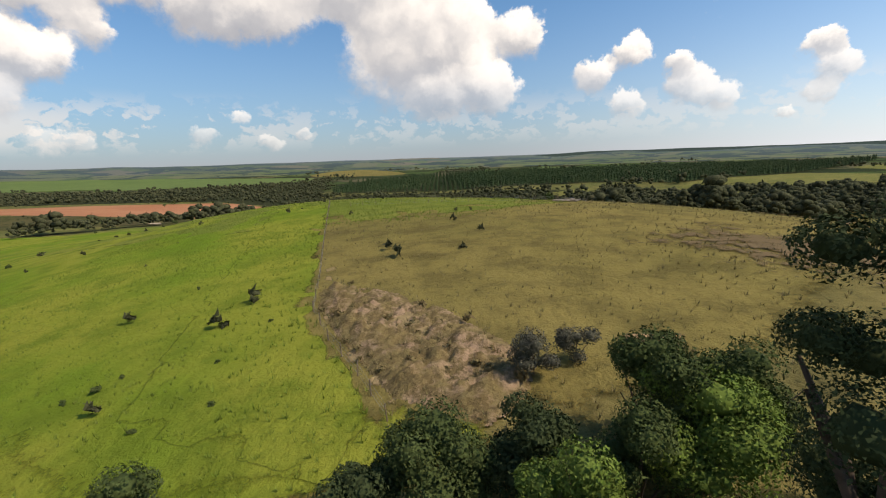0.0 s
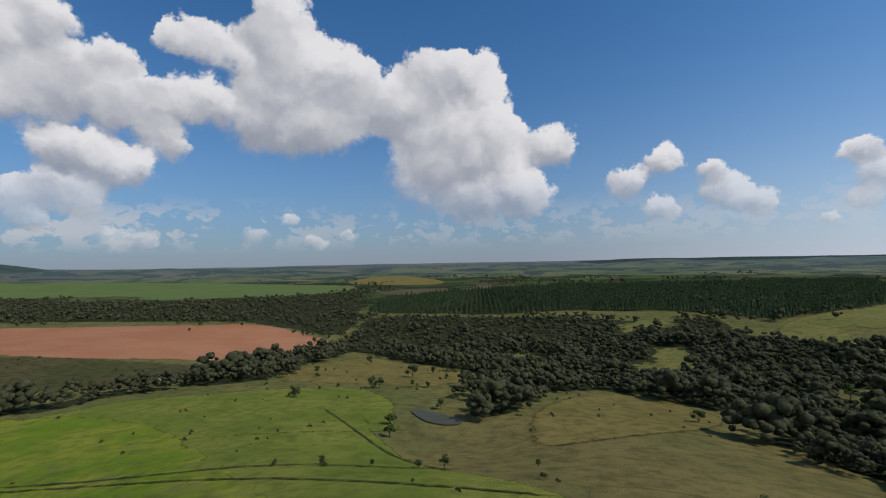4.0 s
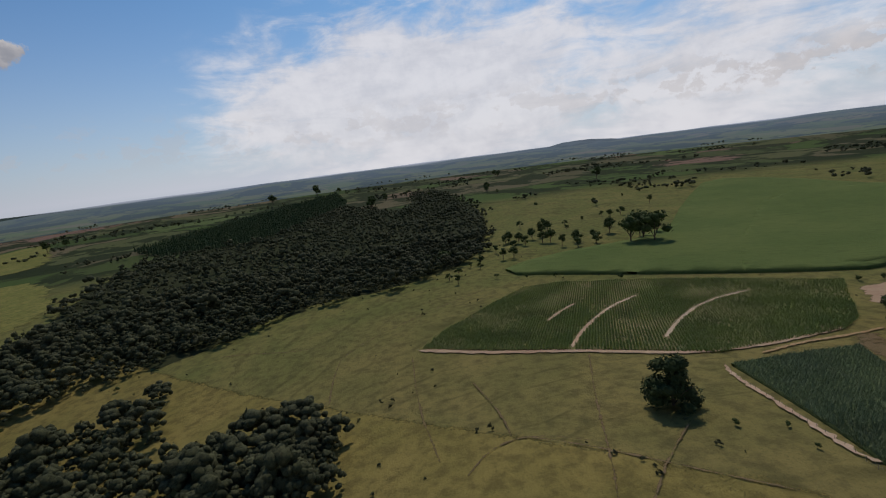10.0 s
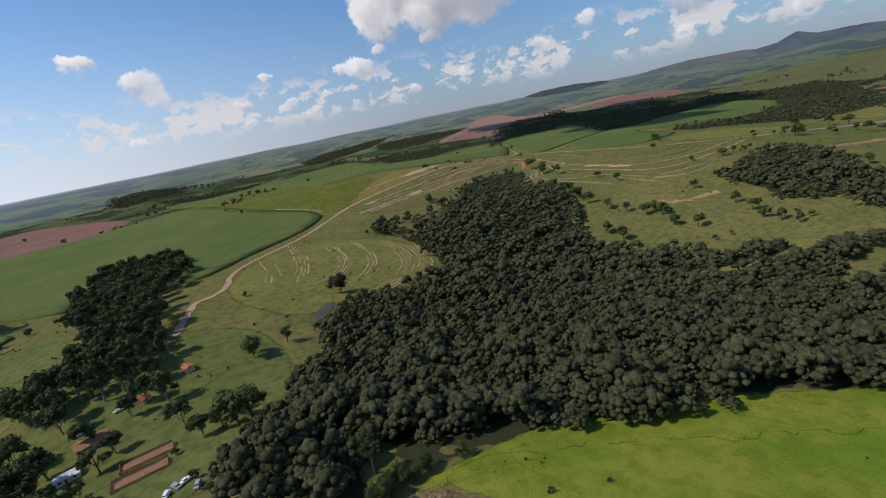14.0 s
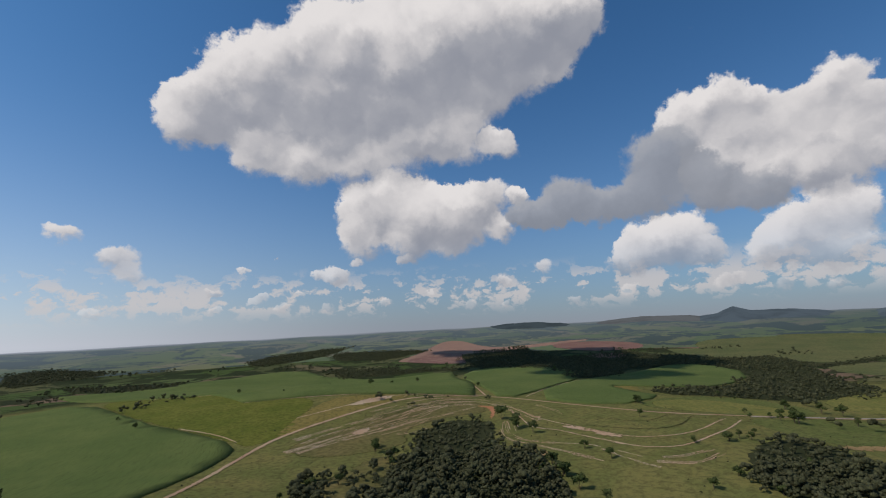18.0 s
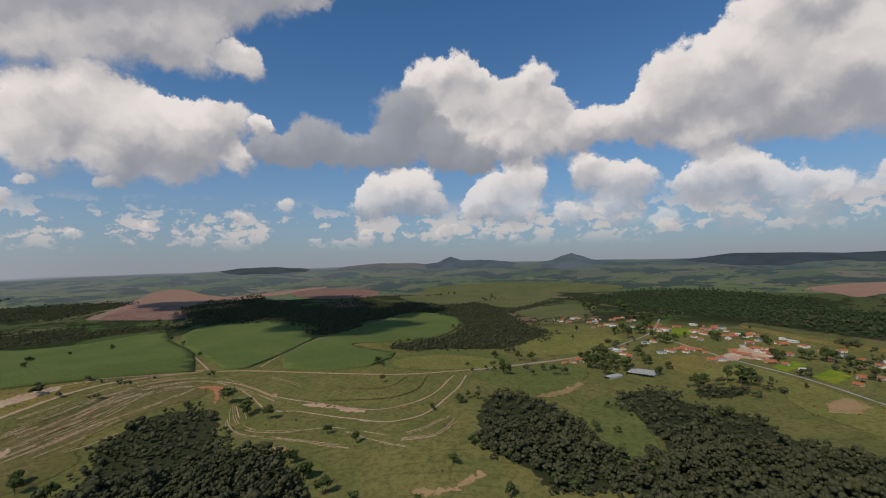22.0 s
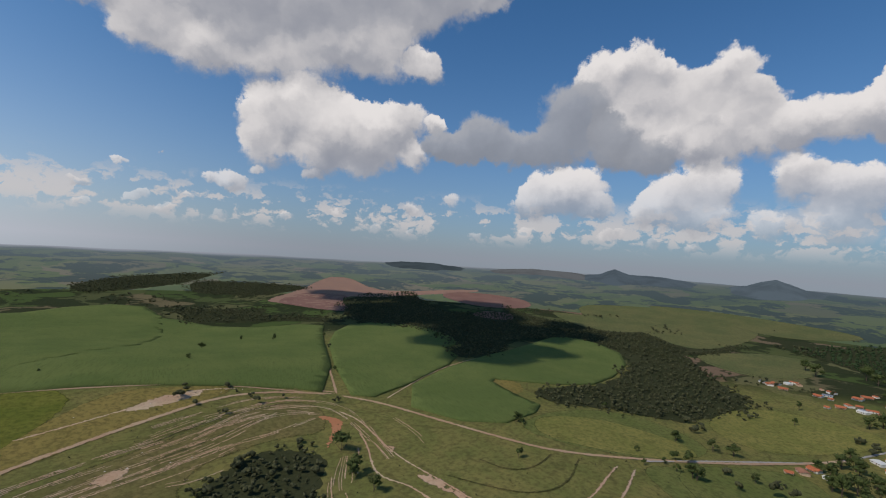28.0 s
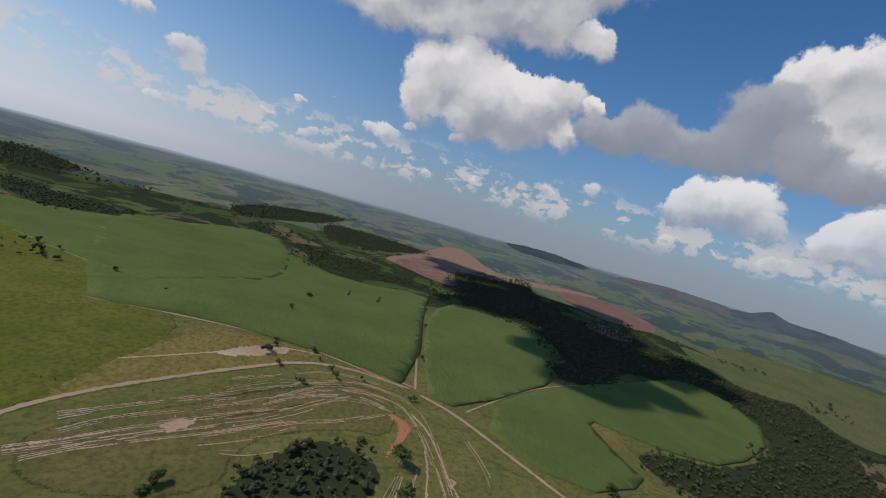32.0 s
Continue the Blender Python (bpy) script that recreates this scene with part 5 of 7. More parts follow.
for k, line in enumerate(TERRACES):
    pts_ = np.array(dense(rounded([tuple(map(float, p)) for p in line], False), 4.0, False))
    nrm = np.gradient(pts_, axis=0)[:, ::-1] * np.array([1, -1])
    nrm /= np.maximum(np.linalg.norm(nrm, axis=1, keepdims=True), 1e-6)
    for side in ((-3.4, -0.8, 1.8) if k < 22 else (-5.5, -1.5, 2.0, 6.5)):
        i0 = 0
        while i0 < len(pts_) - 4:
            n_ = int(rng.integers(5, 22))
            if rng.uniform() < 0.8:
                sway = np.convolve(rng.normal(0, 1.2, len(pts_) + 8), np.ones(9) / 9, "valid")
                q = (pts_ + nrm * (side + sway)[:, None])[i0:i0 + n_]
                if len(q) > 3:
                    strip("terrace", q.tolist(), float(rng.uniform(0.45, 1.5)), SCAR, "bare broken contour terrace bank", "terrace", 0.55)
            i0 += n_ + int(rng.integers(1, 5))

FIELDS_OPEN = [lay_cane_d, lay_terrace_ground, lay_cane_a, lay_cane_b, lay_cane_c, lay_far_cane_a, lay_far_cane_b, lay_far_cane_c, lay_red_field, lay_red_far, lay_pale_cane, lay_red_field_b, lay_near_cane, lay_crop_field, lay_soil_yard]

# ---- woods ----


def unit_ball(times):
    """Icosahedron, its faces cut in four the given number of times."""
    g = (1 + 5 ** 0.5) / 2
    v = [Vector(p).normalized() for p in ((-1, g, 0), (1, g, 0), (-1, -g, 0), (1, -g, 0), (0, -1, g), (0, 1, g), (0, -1, -g), (0, 1, -g), (g, 0, -1), (g, 0, 1), (-g, 0, -1), (-g, 0, 1))]
    f = [(0, 11, 5), (0, 5, 1), (0, 1, 7), (0, 7, 10), (0, 10, 11), (1, 5, 9), (5, 11, 4), (11, 10, 2), (10, 7, 6), (7, 1, 8), (3, 9, 4), (3, 4, 2), (3, 2, 6), (3, 6, 8), (3, 8, 9), (4, 9, 5), (2, 4, 11), (6, 2, 10), (8, 6, 7), (9, 8, 1)]
    for _ in range(times):
        mid, out = {}, []
        for a, b, c in f:
            k = []
            for p, q in ((a, b), (b, c), (c, a)):
                key = (min(p, q), max(p, q))
                if key not in mid:
                    mid[key] = len(v)
                    v.append((v[p] + v[q]).normalized())
                k.append(mid[key])
            out += [(a, k[0], k[2]), (b, k[1], k[0]), (c, k[2], k[1]), tuple(k)]
        f = out
    return np.array([tuple(p) for p in v]), np.array(f)


COARSE, FINE = unit_ball(0), unit_ball(1)


def lump(rng, r, flat=0.8, fine=False):
    """A lumpy ball of 20 or 80 faces."""
    v, f = FINE if fine else COARSE
    v = v * rng.uniform(0.80, 1.16, (len(v), 1)) * r
    v[:, 2] *= flat
    return v, f


def crown(rng, high, wide, base, lumps, sprays, leaf, lo=0.3, hi=0.82, core=0.8, out=1.12, fine=0, domed=False):
    """Leaf sprays on the outside of a few boughs, with dark cores: vertices and triangles."""
    vs, fs, n = [], [], 0
    cores = []
    for k in range(lumps):
        a, q = rng.uniform(0, 2 * np.pi), math.sqrt(rng.uniform(0.05, 1))
        zc = base + (high - base) * rng.uniform(lo, hi)
        room = 1 - 0.55 * max(0, (zc - base) / (high - base) - 0.4)
        if domed:
            a, q = 2.4 * k + rng.uniform(-0.4, 0.4), math.sqrt((k + 0.6) / lumps)
            zc, room = base + (high - base) * (0.84 - 0.42 * q ** 2.5 + rng.uniform(-0.06, 0.06)), 1.0
        r = wide * (rng.uniform(0.19, 0.34) if domed else rng.uniform(0.24, 0.38))
        cores.append((np.array([math.cos(a) * q * (wide - r) * room, math.sin(a) * q * (wide - r) * room, zc]), r))
    cores.append((np.array([0, 0, high - wide * 0.42]), wide * 0.40))
    for k, (c, r) in enumerate(cores[::-1]):
        v, f = lump(rng, r * core, 0.8, k < fine)
        vs.append(v + c)
        fs.append(f + n)
        n += len(v)
    for _ in range(sprays):
        c, r = cores[rng.integers(len(cores))]
        d = rng.normal(0, 1, 3)
        d[2] = d[2] * 0.8 + 0.35
        d /= np.linalg.norm(d)
        p = c + d * r * rng.uniform(0.78, out) * np.array([1, 1, 0.85])
        u = np.cross(d + rng.normal(0, 0.45, 3), rng.normal(0, 1, 3))
        u /= np.linalg.norm(u) + 1e-9
        w = np.cross(u, d + rng.normal(0, 0.5, 3))
        s = leaf * rng.uniform(0.6, 1.3)
        vs.append(np.array([p - u * s * 0.5, p + u * s * 0.5, p + w * s]))
        fs.append(np.array([[n, n + 1, n + 2]]))
        n += 3
    return np.vstack(vs), np.vstack(fs)


def pine_crown(rng, high, wide, sprays):
    """A narrow plantation tree."""
    vs, fs, n = [], [], 0
    for k in range(3):
        z0, z1, r = high * (0.18 + 0.24 * k), high * (0.52 + 0.24 * k), wide * (1 - 0.27 * k) * 0.75
        a = np.arange(5) * 2 * np.pi / 5 + rng.uniform(0, 6)
        ring = np.column_stack([np.cos(a) * r, np.sin(a) * r, np.full(5, z0)])
        vs.append(np.vstack([ring, [[0, 0, z1]]]))
        fs.append(np.array([[n + i, n + (i + 1) % 5, n + 5] for i in range(5)]))
        n += 6
    for _ in range(sprays):
        t = rng.uniform(0.15, 1)
        a, r = rng.uniform(0, 6.3), wide * (1.05 - t) * rng.uniform(0.6, 1.1)
        p = np.array([math.cos(a) * r, math.sin(a) * r, high * t])
        q = rng.normal(0, 1, (3, 3)) * wide * 0.28
        vs.append(p + q)
        fs.append(np.array([[n, n + 1, n + 2]]))
        n += 3
    return np.vstack(vs), np.vstack(fs)


def scatter(name, protos, spots, material, label, seed, size=(0.75, 1.25), sink=0.3, kind="stuff", category="trees", smooth=False):
    """Many plants in one mesh."""
    rng = np.random.default_rng(seed)
    vs, fs, n = [], [], 0
    zs = height(spots[:, 0], spots[:, 1])
    stand = 1 + 0.30 * np.sin(spots[:, 0] / 13 + 2 * np.sin(spots[:, 1] / 29)) * np.sin(spots[:, 1] / 17 + 1.5 * np.sin(spots[:, 0] / 23))
    for (x, y), z, grown in zip(spots, zs, stand):
        pv, pf = protos[rng.integers(len(protos))]
        a, s = rng.uniform(0, 6.283), (size[0] + (size[1] - size[0]) * rng.uniform() ** (1.6 if smooth else 1.0) * (1.45 if smooth and rng.uniform() < 0.12 else 1.0)) * grown
        c, q = math.cos(a) * s, math.sin(a) * s
        vs.append(np.column_stack([pv[:, 0] * c - pv[:, 1] * q + x, pv[:, 0] * q + pv[:, 1] * c + y, pv[:, 2] * s * rng.uniform(0.85, 1.2) + z - sink]))
        fs.append(pf + n)
        n += len(pv)
    if not vs:
        return None
    return tagged(new(name, mesh_of(name, np.vstack(vs), np.vstack(fs), material, smooth)), label, category, kind=kind)


def spots_in(polys, step, seed, holes=(), jitter=0.42, keep=1.0, ragged=0.0):
    """Jittered spots inside areas; ragged: how far, in metres, the rims wander."""
    rng = np.random.default_rng(seed)
    allp = np.array([p for q in polys for p in q])
    xs, ys = np.arange(allp[:, 0].min(), allp[:, 0].max(), step), np.arange(allp[:, 1].min(), allp[:, 1].max(), step)
    x, y = [a.ravel() for a in np.meshgrid(xs, ys)]
    x, y = x + rng.uniform(-jitter, jitter, x.size) * step, y + rng.uniform(-jitter, jitter, x.size) * step
    wx = x + ragged * (0.6 * np.sin(y / (ragged * 2.1 + 1) + 1.3) + 0.5 * np.sin(y / (ragged * 0.7 + 1) + x / (ragged * 1.3 + 1)) + rng.normal(0, 0.3, x.size))
    wy = y + ragged * (0.6 * np.sin(x / (ragged * 1.9 + 1)) + 0.5 * np.sin(x / (ragged * 0.8 + 1) - y / (ragged * 1.1 + 1)) + rng.normal(0, 0.3, x.size))
    ok = np.zeros(x.size, bool)
    for p in polys:
        ok |= inside(p, wx, wy)
    for p in holes:
        ok &= ~inside(p, x, y) | (rng.uniform(0, 1, x.size) < 0.06)
    for p in THIN:
        ok &= ~inside(p, x, y) | (rng.uniform(0, 1, x.size) < 0.22)
    for p in BARE_GAPS:
        ok &= ~inside(p, x, y)
    ok &= rng.uniform(0, 1, x.size) < keep
    return np.column_stack([x[ok], y[ok]])


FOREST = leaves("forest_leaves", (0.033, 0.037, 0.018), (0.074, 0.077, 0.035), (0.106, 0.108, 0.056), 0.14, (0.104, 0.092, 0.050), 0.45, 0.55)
PINE = leaves("pine_needles", (0.026, 0.046, 0.020), (0.034, 0.056, 0.024), (0.040, 0.062, 0.024), 0.03)
rng = np.random.default_rng(5)
NEAR_CROWNS = [crown(rng, rng.uniform(6.5, 10.5), rng.uniform(3.6, 5.0), 0.3, 15, 150, 0.46, core=0.97, out=1.16, domed=True) for _ in range(9)]
MID_CROWNS = [crown(rng, rng.uniform(8, 12), rng.uniform(5.0, 6.6), 0.2, 8, 26, 0.9, core=1.05, out=1.10, domed=True) for _ in range(7)]
FAR_CROWNS = [crown(rng, rng.uniform(7, 11), rng.uniform(6, 8.5), 0.5, 2, 6, 2.0, 0.3, 0.82, 1.05, 1.05) for _ in range(6)]
FAINT_CROWNS = [crown(rng, rng.uniform(7, 11), rng.uniform(6.5, 9.5), 0.3, 1, 6, 2.8, 0.3, 0.82, 1.05, 1.05) for _ in range(6)]
PINES_FAR = [pine_crown(rng, rng.uniform(13, 16), 3.4, 16) for _ in range(5)]

CENTRE = (-30.0, 40.0)


def ring_of(p, r0, r1):
    d = np.hypot(p[:, 0] - CENTRE[0], p[:, 1] - CENTRE[1])
    return p[(d >= r0) & (d < r1)]


close = ring_of(spots_in(WOODS, 5.1, 11, CLEAR, ragged=5.0), 0, 245)
for p in (lay_lime_c, lay_brush_soil, lay_lime_pasture):
    close = close[~inside(p, close[:, 0], close[:, 1])]
close = close[~inside(lay_dry_a, close[:, 0], close[:, 1]) | (np.hypot(close[:, 0], close[:, 1] - 20) > 105)]
gap = np.hypot(close[:, 0] - 3, close[:, 1] - 8)
close = close[(gap > 40) | ((close[:, 1] < np.where(close[:, 0] > -2, 16, 9)) & (gap > 12))]
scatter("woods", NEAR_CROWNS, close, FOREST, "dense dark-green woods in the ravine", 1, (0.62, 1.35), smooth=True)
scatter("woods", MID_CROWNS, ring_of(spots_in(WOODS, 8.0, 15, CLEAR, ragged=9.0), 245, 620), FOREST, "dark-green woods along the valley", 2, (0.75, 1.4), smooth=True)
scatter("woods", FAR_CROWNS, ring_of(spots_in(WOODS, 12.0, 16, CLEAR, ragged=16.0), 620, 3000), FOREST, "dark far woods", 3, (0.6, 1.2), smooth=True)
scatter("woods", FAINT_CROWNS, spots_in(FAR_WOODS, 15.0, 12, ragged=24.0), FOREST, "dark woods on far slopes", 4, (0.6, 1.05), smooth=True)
fp = spots_in(FAR_PINES, 20.0, 14, jitter=0.3, ragged=12.0)
scatter("plantation", FAINT_CROWNS, fp, PINE, "dark plantation beyond the village", 7, (0.9, 1.2))
pw = spots_in(PINES, 9.5, 13, jitter=0.18)
scatter("plantation", PINES_FAR, pw, PINE, "dark plantation trees in straight rows", 6, (0.85, 1.1))

# ---- single plants ----


def part(name, bm, material, parent, label=""):
    """Links a bmesh as one mesh object under a thing or under a part."""
    me = bpy.data.meshes.new(name)
    bm.to_mesh(me)
    bm.free()
    me.materials.append(material)
    ob = new(name, me)
    ob.parent = parent
    return tagged(ob, label)


def part_mesh(name, verts, faces, material, parent, label=""):
    ob = new(name, mesh_of(name, verts, faces, material))
    ob.parent = parent
    return tagged(ob, label)


def shared(name, me, parent, m=None, label=""):
    ob = new(name, me)
    ob.parent = parent
    if m is not None:
        ob.matrix_basis = m
    return tagged(ob, label)


def tube(path, radii, sides=7):
    """A tapered tube along points: vertices and quads."""
    path = [Vector(p) for p in path]
    vs, fs = [], []
    for i, p in enumerate(path):
        d = (path[min(i + 1, len(path) - 1)] - path[max(i - 1, 0)]).normalized()
        u = d.orthogonal().normalized()
        w = d.cross(u)
        for k in range(sides):
            a = 2 * math.pi * k / sides
            vs.append(tuple(p + (u * math.cos(a) + w * math.sin(a)) * radii[i]))
    for i in range(len(path) - 1):
        for k in range(sides):
            k2 = (k + 1) % sides
            fs.append((i * sides + k, i * sides + k2, (i + 1) * sides + k2, (i + 1) * sides + k))
    return np.array(vs), np.array(fs)


BARK = plain("bark", (0.10, 0.075, 0.055), 0.9, 0.1, 0.5, 3.0)
PALE_BARK = plain("pale_bark", (0.26, 0.22, 0.18), 0.9, 0.1, 0.5, 3.0)
TREE_LEAF = leaves("tree_leaves", (0.040, 0.058, 0.018), (0.060, 0.082, 0.025), (0.080, 0.098, 0.034), 0.4)
# brighter copy of the tree leaves, sunlight put into the colour
SUNNY_LEAF = leaves("sunny_leaves", (0.085, 0.135, 0.022), (0.115, 0.165, 0.030), (0.15, 0.19, 0.045), 0.5)
DARK_LEAF = leaves("dark_leaves", (0.026, 0.038, 0.015), (0.044, 0.058, 0.022), (0.060, 0.076, 0.032), 0.4)
GREY_LEAF = leaves("grey_leaves", (0.075, 0.070, 0.048), (0.095, 0.092, 0.062), (0.12, 0.115, 0.085), 0.5)
PURPLE_LEAF = leaves("purple_leaves", (0.030, 0.026, 0.020), (0.036, 0.030, 0.024), (0.044, 0.038, 0.028), 0.4)


def tree(name, seed, high, wide, base, lumps, sprays, leaf, leaf_material, bark, label, limbs=3, category="tree", fat=0.022, lo=0.3, core=0.8):
    """Trunk, limbs and crown under one Empty at the foot."""
    rng = np.random.default_rng(seed)
    root = tagged(new(name), label, category)
    top = base + (high - base) * 0.55
    bend = rng.uniform(-0.04, 0.04, 2) * high
    v, f = tube([(0, 0, -0.5), (bend[0] * 0.4, bend[1] * 0.4, base * 0.6), (bend[0], bend[1], top)], [high * fat * 1.3, high * fat, high * fat * 0.4])
    part_mesh("trunk", v, f, bark, root)
    for k in range(limbs):
        a = 2 * math.pi * k / limbs + rng.uniform(-0.4, 0.4)
        r = wide * rng.uniform(0.5, 0.75)
        z0 = base * rng.uniform(0.7, 1.1)
        v, f = tube([(bend[0] * 0.6, bend[1] * 0.6, z0), (math.cos(a) * r * 0.5, math.sin(a) * r * 0.5, z0 + (top - z0) * 0.6), (math.cos(a) * r, math.sin(a) * r, top)], [high * fat * 0.6, high * fat * 0.4, high * fat * 0.15], 5)
        part_mesh("limb", v, f, bark, root)
    v, f = crown(rng, high, wide, base, lumps, sprays, leaf, lo, 0.82, core)
    part_mesh("crown", v, f, leaf_material, root)
    return root


def plant(kinds, spots, seed, unit=10.0, group="", least=0.07):
    """Copies of trees at (x, y, height)."""
    rng = np.random.default_rng(seed)
    for x, y, h in spots:
        src = kinds[rng.integers(len(kinds))]
        s = max(least, h / unit)
        m = Matrix.Translation((x, y, ground_z(x, y) - 0.1)) @ Matrix.Rotation(rng.uniform(0, 6.28), 4, "Z") @ Matrix.Diagonal((s * rng.uniform(0.9, 1.2), s * rng.uniform(0.9, 1.2), s, 1))
        t = copy_thing(src, m)
        if group:
            tagged(t, group=group)


def drop_source(ob):
    for o in (*ob.children_recursive, ob):
        bpy.data.objects.remove(o)


broad = [tree("tree", 20 + k, 10, w, b, 9, 430, 0.72, TREE_LEAF, BARK, lab) for k, (w, b, lab) in enumerate((
    (4.6, 2.4, "round dark-green pasture tree with short trunk"), (5.2, 2.0, "wide spreading green tree in pasture"),
    (3.8, 2.8, "upright green tree with uneven crown"), (5.0, 1.6, "low bushy green tree on grass")))]
tall = [tree("tall_tree", 30 + k, 10, w, 2.2, 11, 520, 0.52, DARK_LEAF, PALE_BARK, "tall dark eucalyptus-like tree beside the farm", 4) for k, w in enumerate((2.5, 3.0, 2.8))]
shrub = [tree("bush", 40 + k, 10, w, 0.6, 6, 200, 1.3, TREE_LEAF, BARK, "small dark-green bush on pasture", 2, "bush") for k, w in enumerate((6.0, 7.0, 5.2))]
spread = [tree("tall_tree", 55 + k, 10, 4.4, 1.8, 12, 700, 0.6, DARK_LEAF, PALE_BARK, "large dark spreading tree by the farm yard", 4) for k in range(3)]
plant(broad, [(-124, 336, 7), (-132, 554, 9.1), (-68, 430, 11), (-86, 370, 8), (-81, 370, 7.3), (-147, 436, 7.6), (-56, 278, 5.6), (-36, 308, 6), (-460, 767, 7.8), (-405, 792, 7.2), (-245, 692, 9.8), (-280, 741, 9), (-55, 466, 6.8), (-259, 339, 3.7), (-287, 374, 3.2), (-41, 427, 4.8), (-435, 701, 6.3), (-60, 376, 5.4), (-50, 376, 4.7), (-123, 335, 5.1), (-53, 262, 6), (-140, 416, 4.4), (88, 301, 6.7), (43, 178, 4.9), (-79, 213, 2), (-64, 213, 3.1), (-49, 215, 2.4), (-35, 215, 3.1)], 100, group="pasture trees")
plant(broad, [(-27, 214, 4.7), (1, 214, 2.6), (-231, 294, 2.4), (232, 371, 7.6), (265, 388, 5.6), (223, 387, 11.8), (291, 337, 4.2), (2172, 407, 52.5), (2181, 308, 30.9), (2063, 590, 41.7), (1955, -397, 30.6), (2000, -432, 23.3), (1421, 157, 24.5), (1433, 114, 21.1), (1297, -185, 28.5), (1246, 980, 30.7), (1322, 982, 28.1), (1202, 161, 38), (1460, 114, 25), (2260, 423, 52.1), (2127, 604, 40.3), (1237, -168, 23.7), (1881, -390, 26.5), (1154, -461, 39.7), (495, -124, 20.7), (530, -50, 19.1), (458, -45, 14.4), (445, -58, 12.3)], 128, group="pasture trees")
plant(broad, [(445, -80, 11.9), (436, 19, 14.3), (435, 31, 12.9), (368, 93, 9.1), (415, -130, 34), (428, -111, 31.6), (436, -131, 33.9), (824, -156, 9), (600, -140, 8.6), (557, -96, 7.1), (619, -181, 9.1), (777, -311, 8.1), (969, -186, 10.4), (-44, -901, 11.8), (-20, -992, 9.9), (39, -82, 14.5), (48, -90, 13), (29, -151, 15.5), (8, -161, 11.4), (-311, -559, 16.4), (-301, -492, 13.2), (-353, -196, 17.2), (-358, -222, 14.8), (-428, -202, 15.7), (447, -1101, 13.1), (549, -1156, 15), (338, -1291, 15.4), (506, -1661, 14.9)], 156, group="pasture trees")
plant(broad, [(-235, -1075, 10.9), (-798, -463, 12.3), (59, -19, 3.9), (323, -366, 4.7), (284, -314, 4.8), (-586, -1137, 15.6), (-840, -1309, 13.5), (-710, -821, 12.1), (-766, -1354, 8.6), (-805, -473, 14.5), (-842, -240, 21.2), (-965, -294, 12.5), (-825, -297, 8.7), (-620, -80, 13.7), (-624, -57, 9.8), (-562, -53, 11.9), (-1051, -9, 19.6), (-983, -118, 23.4), (-1002, -94, 27.9), (-1037, -75, 24.4), (-1046, -134, 18.3), (-655, -256, 12), (-678, -240, 12.3), (-321, -524, 14.9), (-322, -579, 13.6), (-703, 45, 17.1), (-740, 71, 15.1), (-513, -992, 12.1)], 184, group="pasture trees")
plant(broad, [(-815, -1263, 13.7), (-743, -1301, 10.5), (-960, -1243, 11.5), (-798, -473, 15.5), (-978, -381, 8.1), (-959, -295, 17.9), (-974, -249, 20.4), (-985, -225, 20.1), (-1247, -174, 14.6), (-310, -995, 5.8), (-854, -281, 9.8), (-855, -250, 14.9), (-1206, -1023, 20.2), (-977, -109, 30), (-1093, -95, 26.6), (-940, -83, 26.4), (-1020, -121, 27.1), (-943, -63, 20.3), (-1388, 3, 30.6), (-1327, -14, 26.3), (-1275, -44, 31), (-1252, 143, 23.6), (-1224, 36, 23.7), (-1245, 57, 21.4), (-1051, -8, 20.2), (-1051, -16, 15.8), (-1021, 25, 15.1), (-987, -47, 27.6)], 212, group="pasture trees")
plant(broad, [(-970, 6, 18.4), (-946, 106, 28.7), (-927, 122, 33.3), (-922, 134, 31.1), (-896, 66, 25.4), (-906, 56, 22.2), (-1111, 256, 22), (-1100, 266, 19.5), (-1095, 287, 27.8), (-1081, 296, 25.2), (-1058, 308, 22.4), (-1037, 312, 19.8), (-988, 312, 20.5), (-1066, 371, 14), (-912, 320, 15), (-940, 348, 17.2), (-1268, 194, 18.4), (-1250, 230, 17.9), (-1099, 214, 19.8), (-1359, -175, 18.7), (-1828, -191, 34.2), (-1754, -166, 36.7), (-1807, -68, 41.3), (-1744, -49, 31.7), (-1238, 350, 9.8), (-1224, 366, 10.8), (-1217, 378, 11.8), (-1386, 234, 10.1)], 240, group="pasture trees")
plant(broad, [(-911, -190, 14.3), (-1568, -35, 28.2), (-1292, 82, 13.8), (-895, 331, 13), (-1086, -110, 23.5), (-1128, -101, 22.2), (-1077, -91, 25.1), (-1026, -118, 20.1), (-1009, -104, 21.5), (-976, -86, 20.4), (-1000, -73, 22.8), (-1055, -64, 18.1), (-986, -53, 20.3), (-1015, -46, 22.8), (-1115, -27, 23.2), (-1091, -17, 18.4), (-1037, 27, 13.1), (-980, 5, 14.1), (-1322, -18, 25.7), (-1375, -3, 24.1), (-1339, -57, 29.2), (-1320, -75, 23.7), (-1316, -46, 23.3), (-1274, 12, 21.8), (-1236, 23, 25.6), (-1256, 40, 23.5), (-1243, 54, 18.5), (-1276, 135, 20.6)], 268, group="pasture trees")
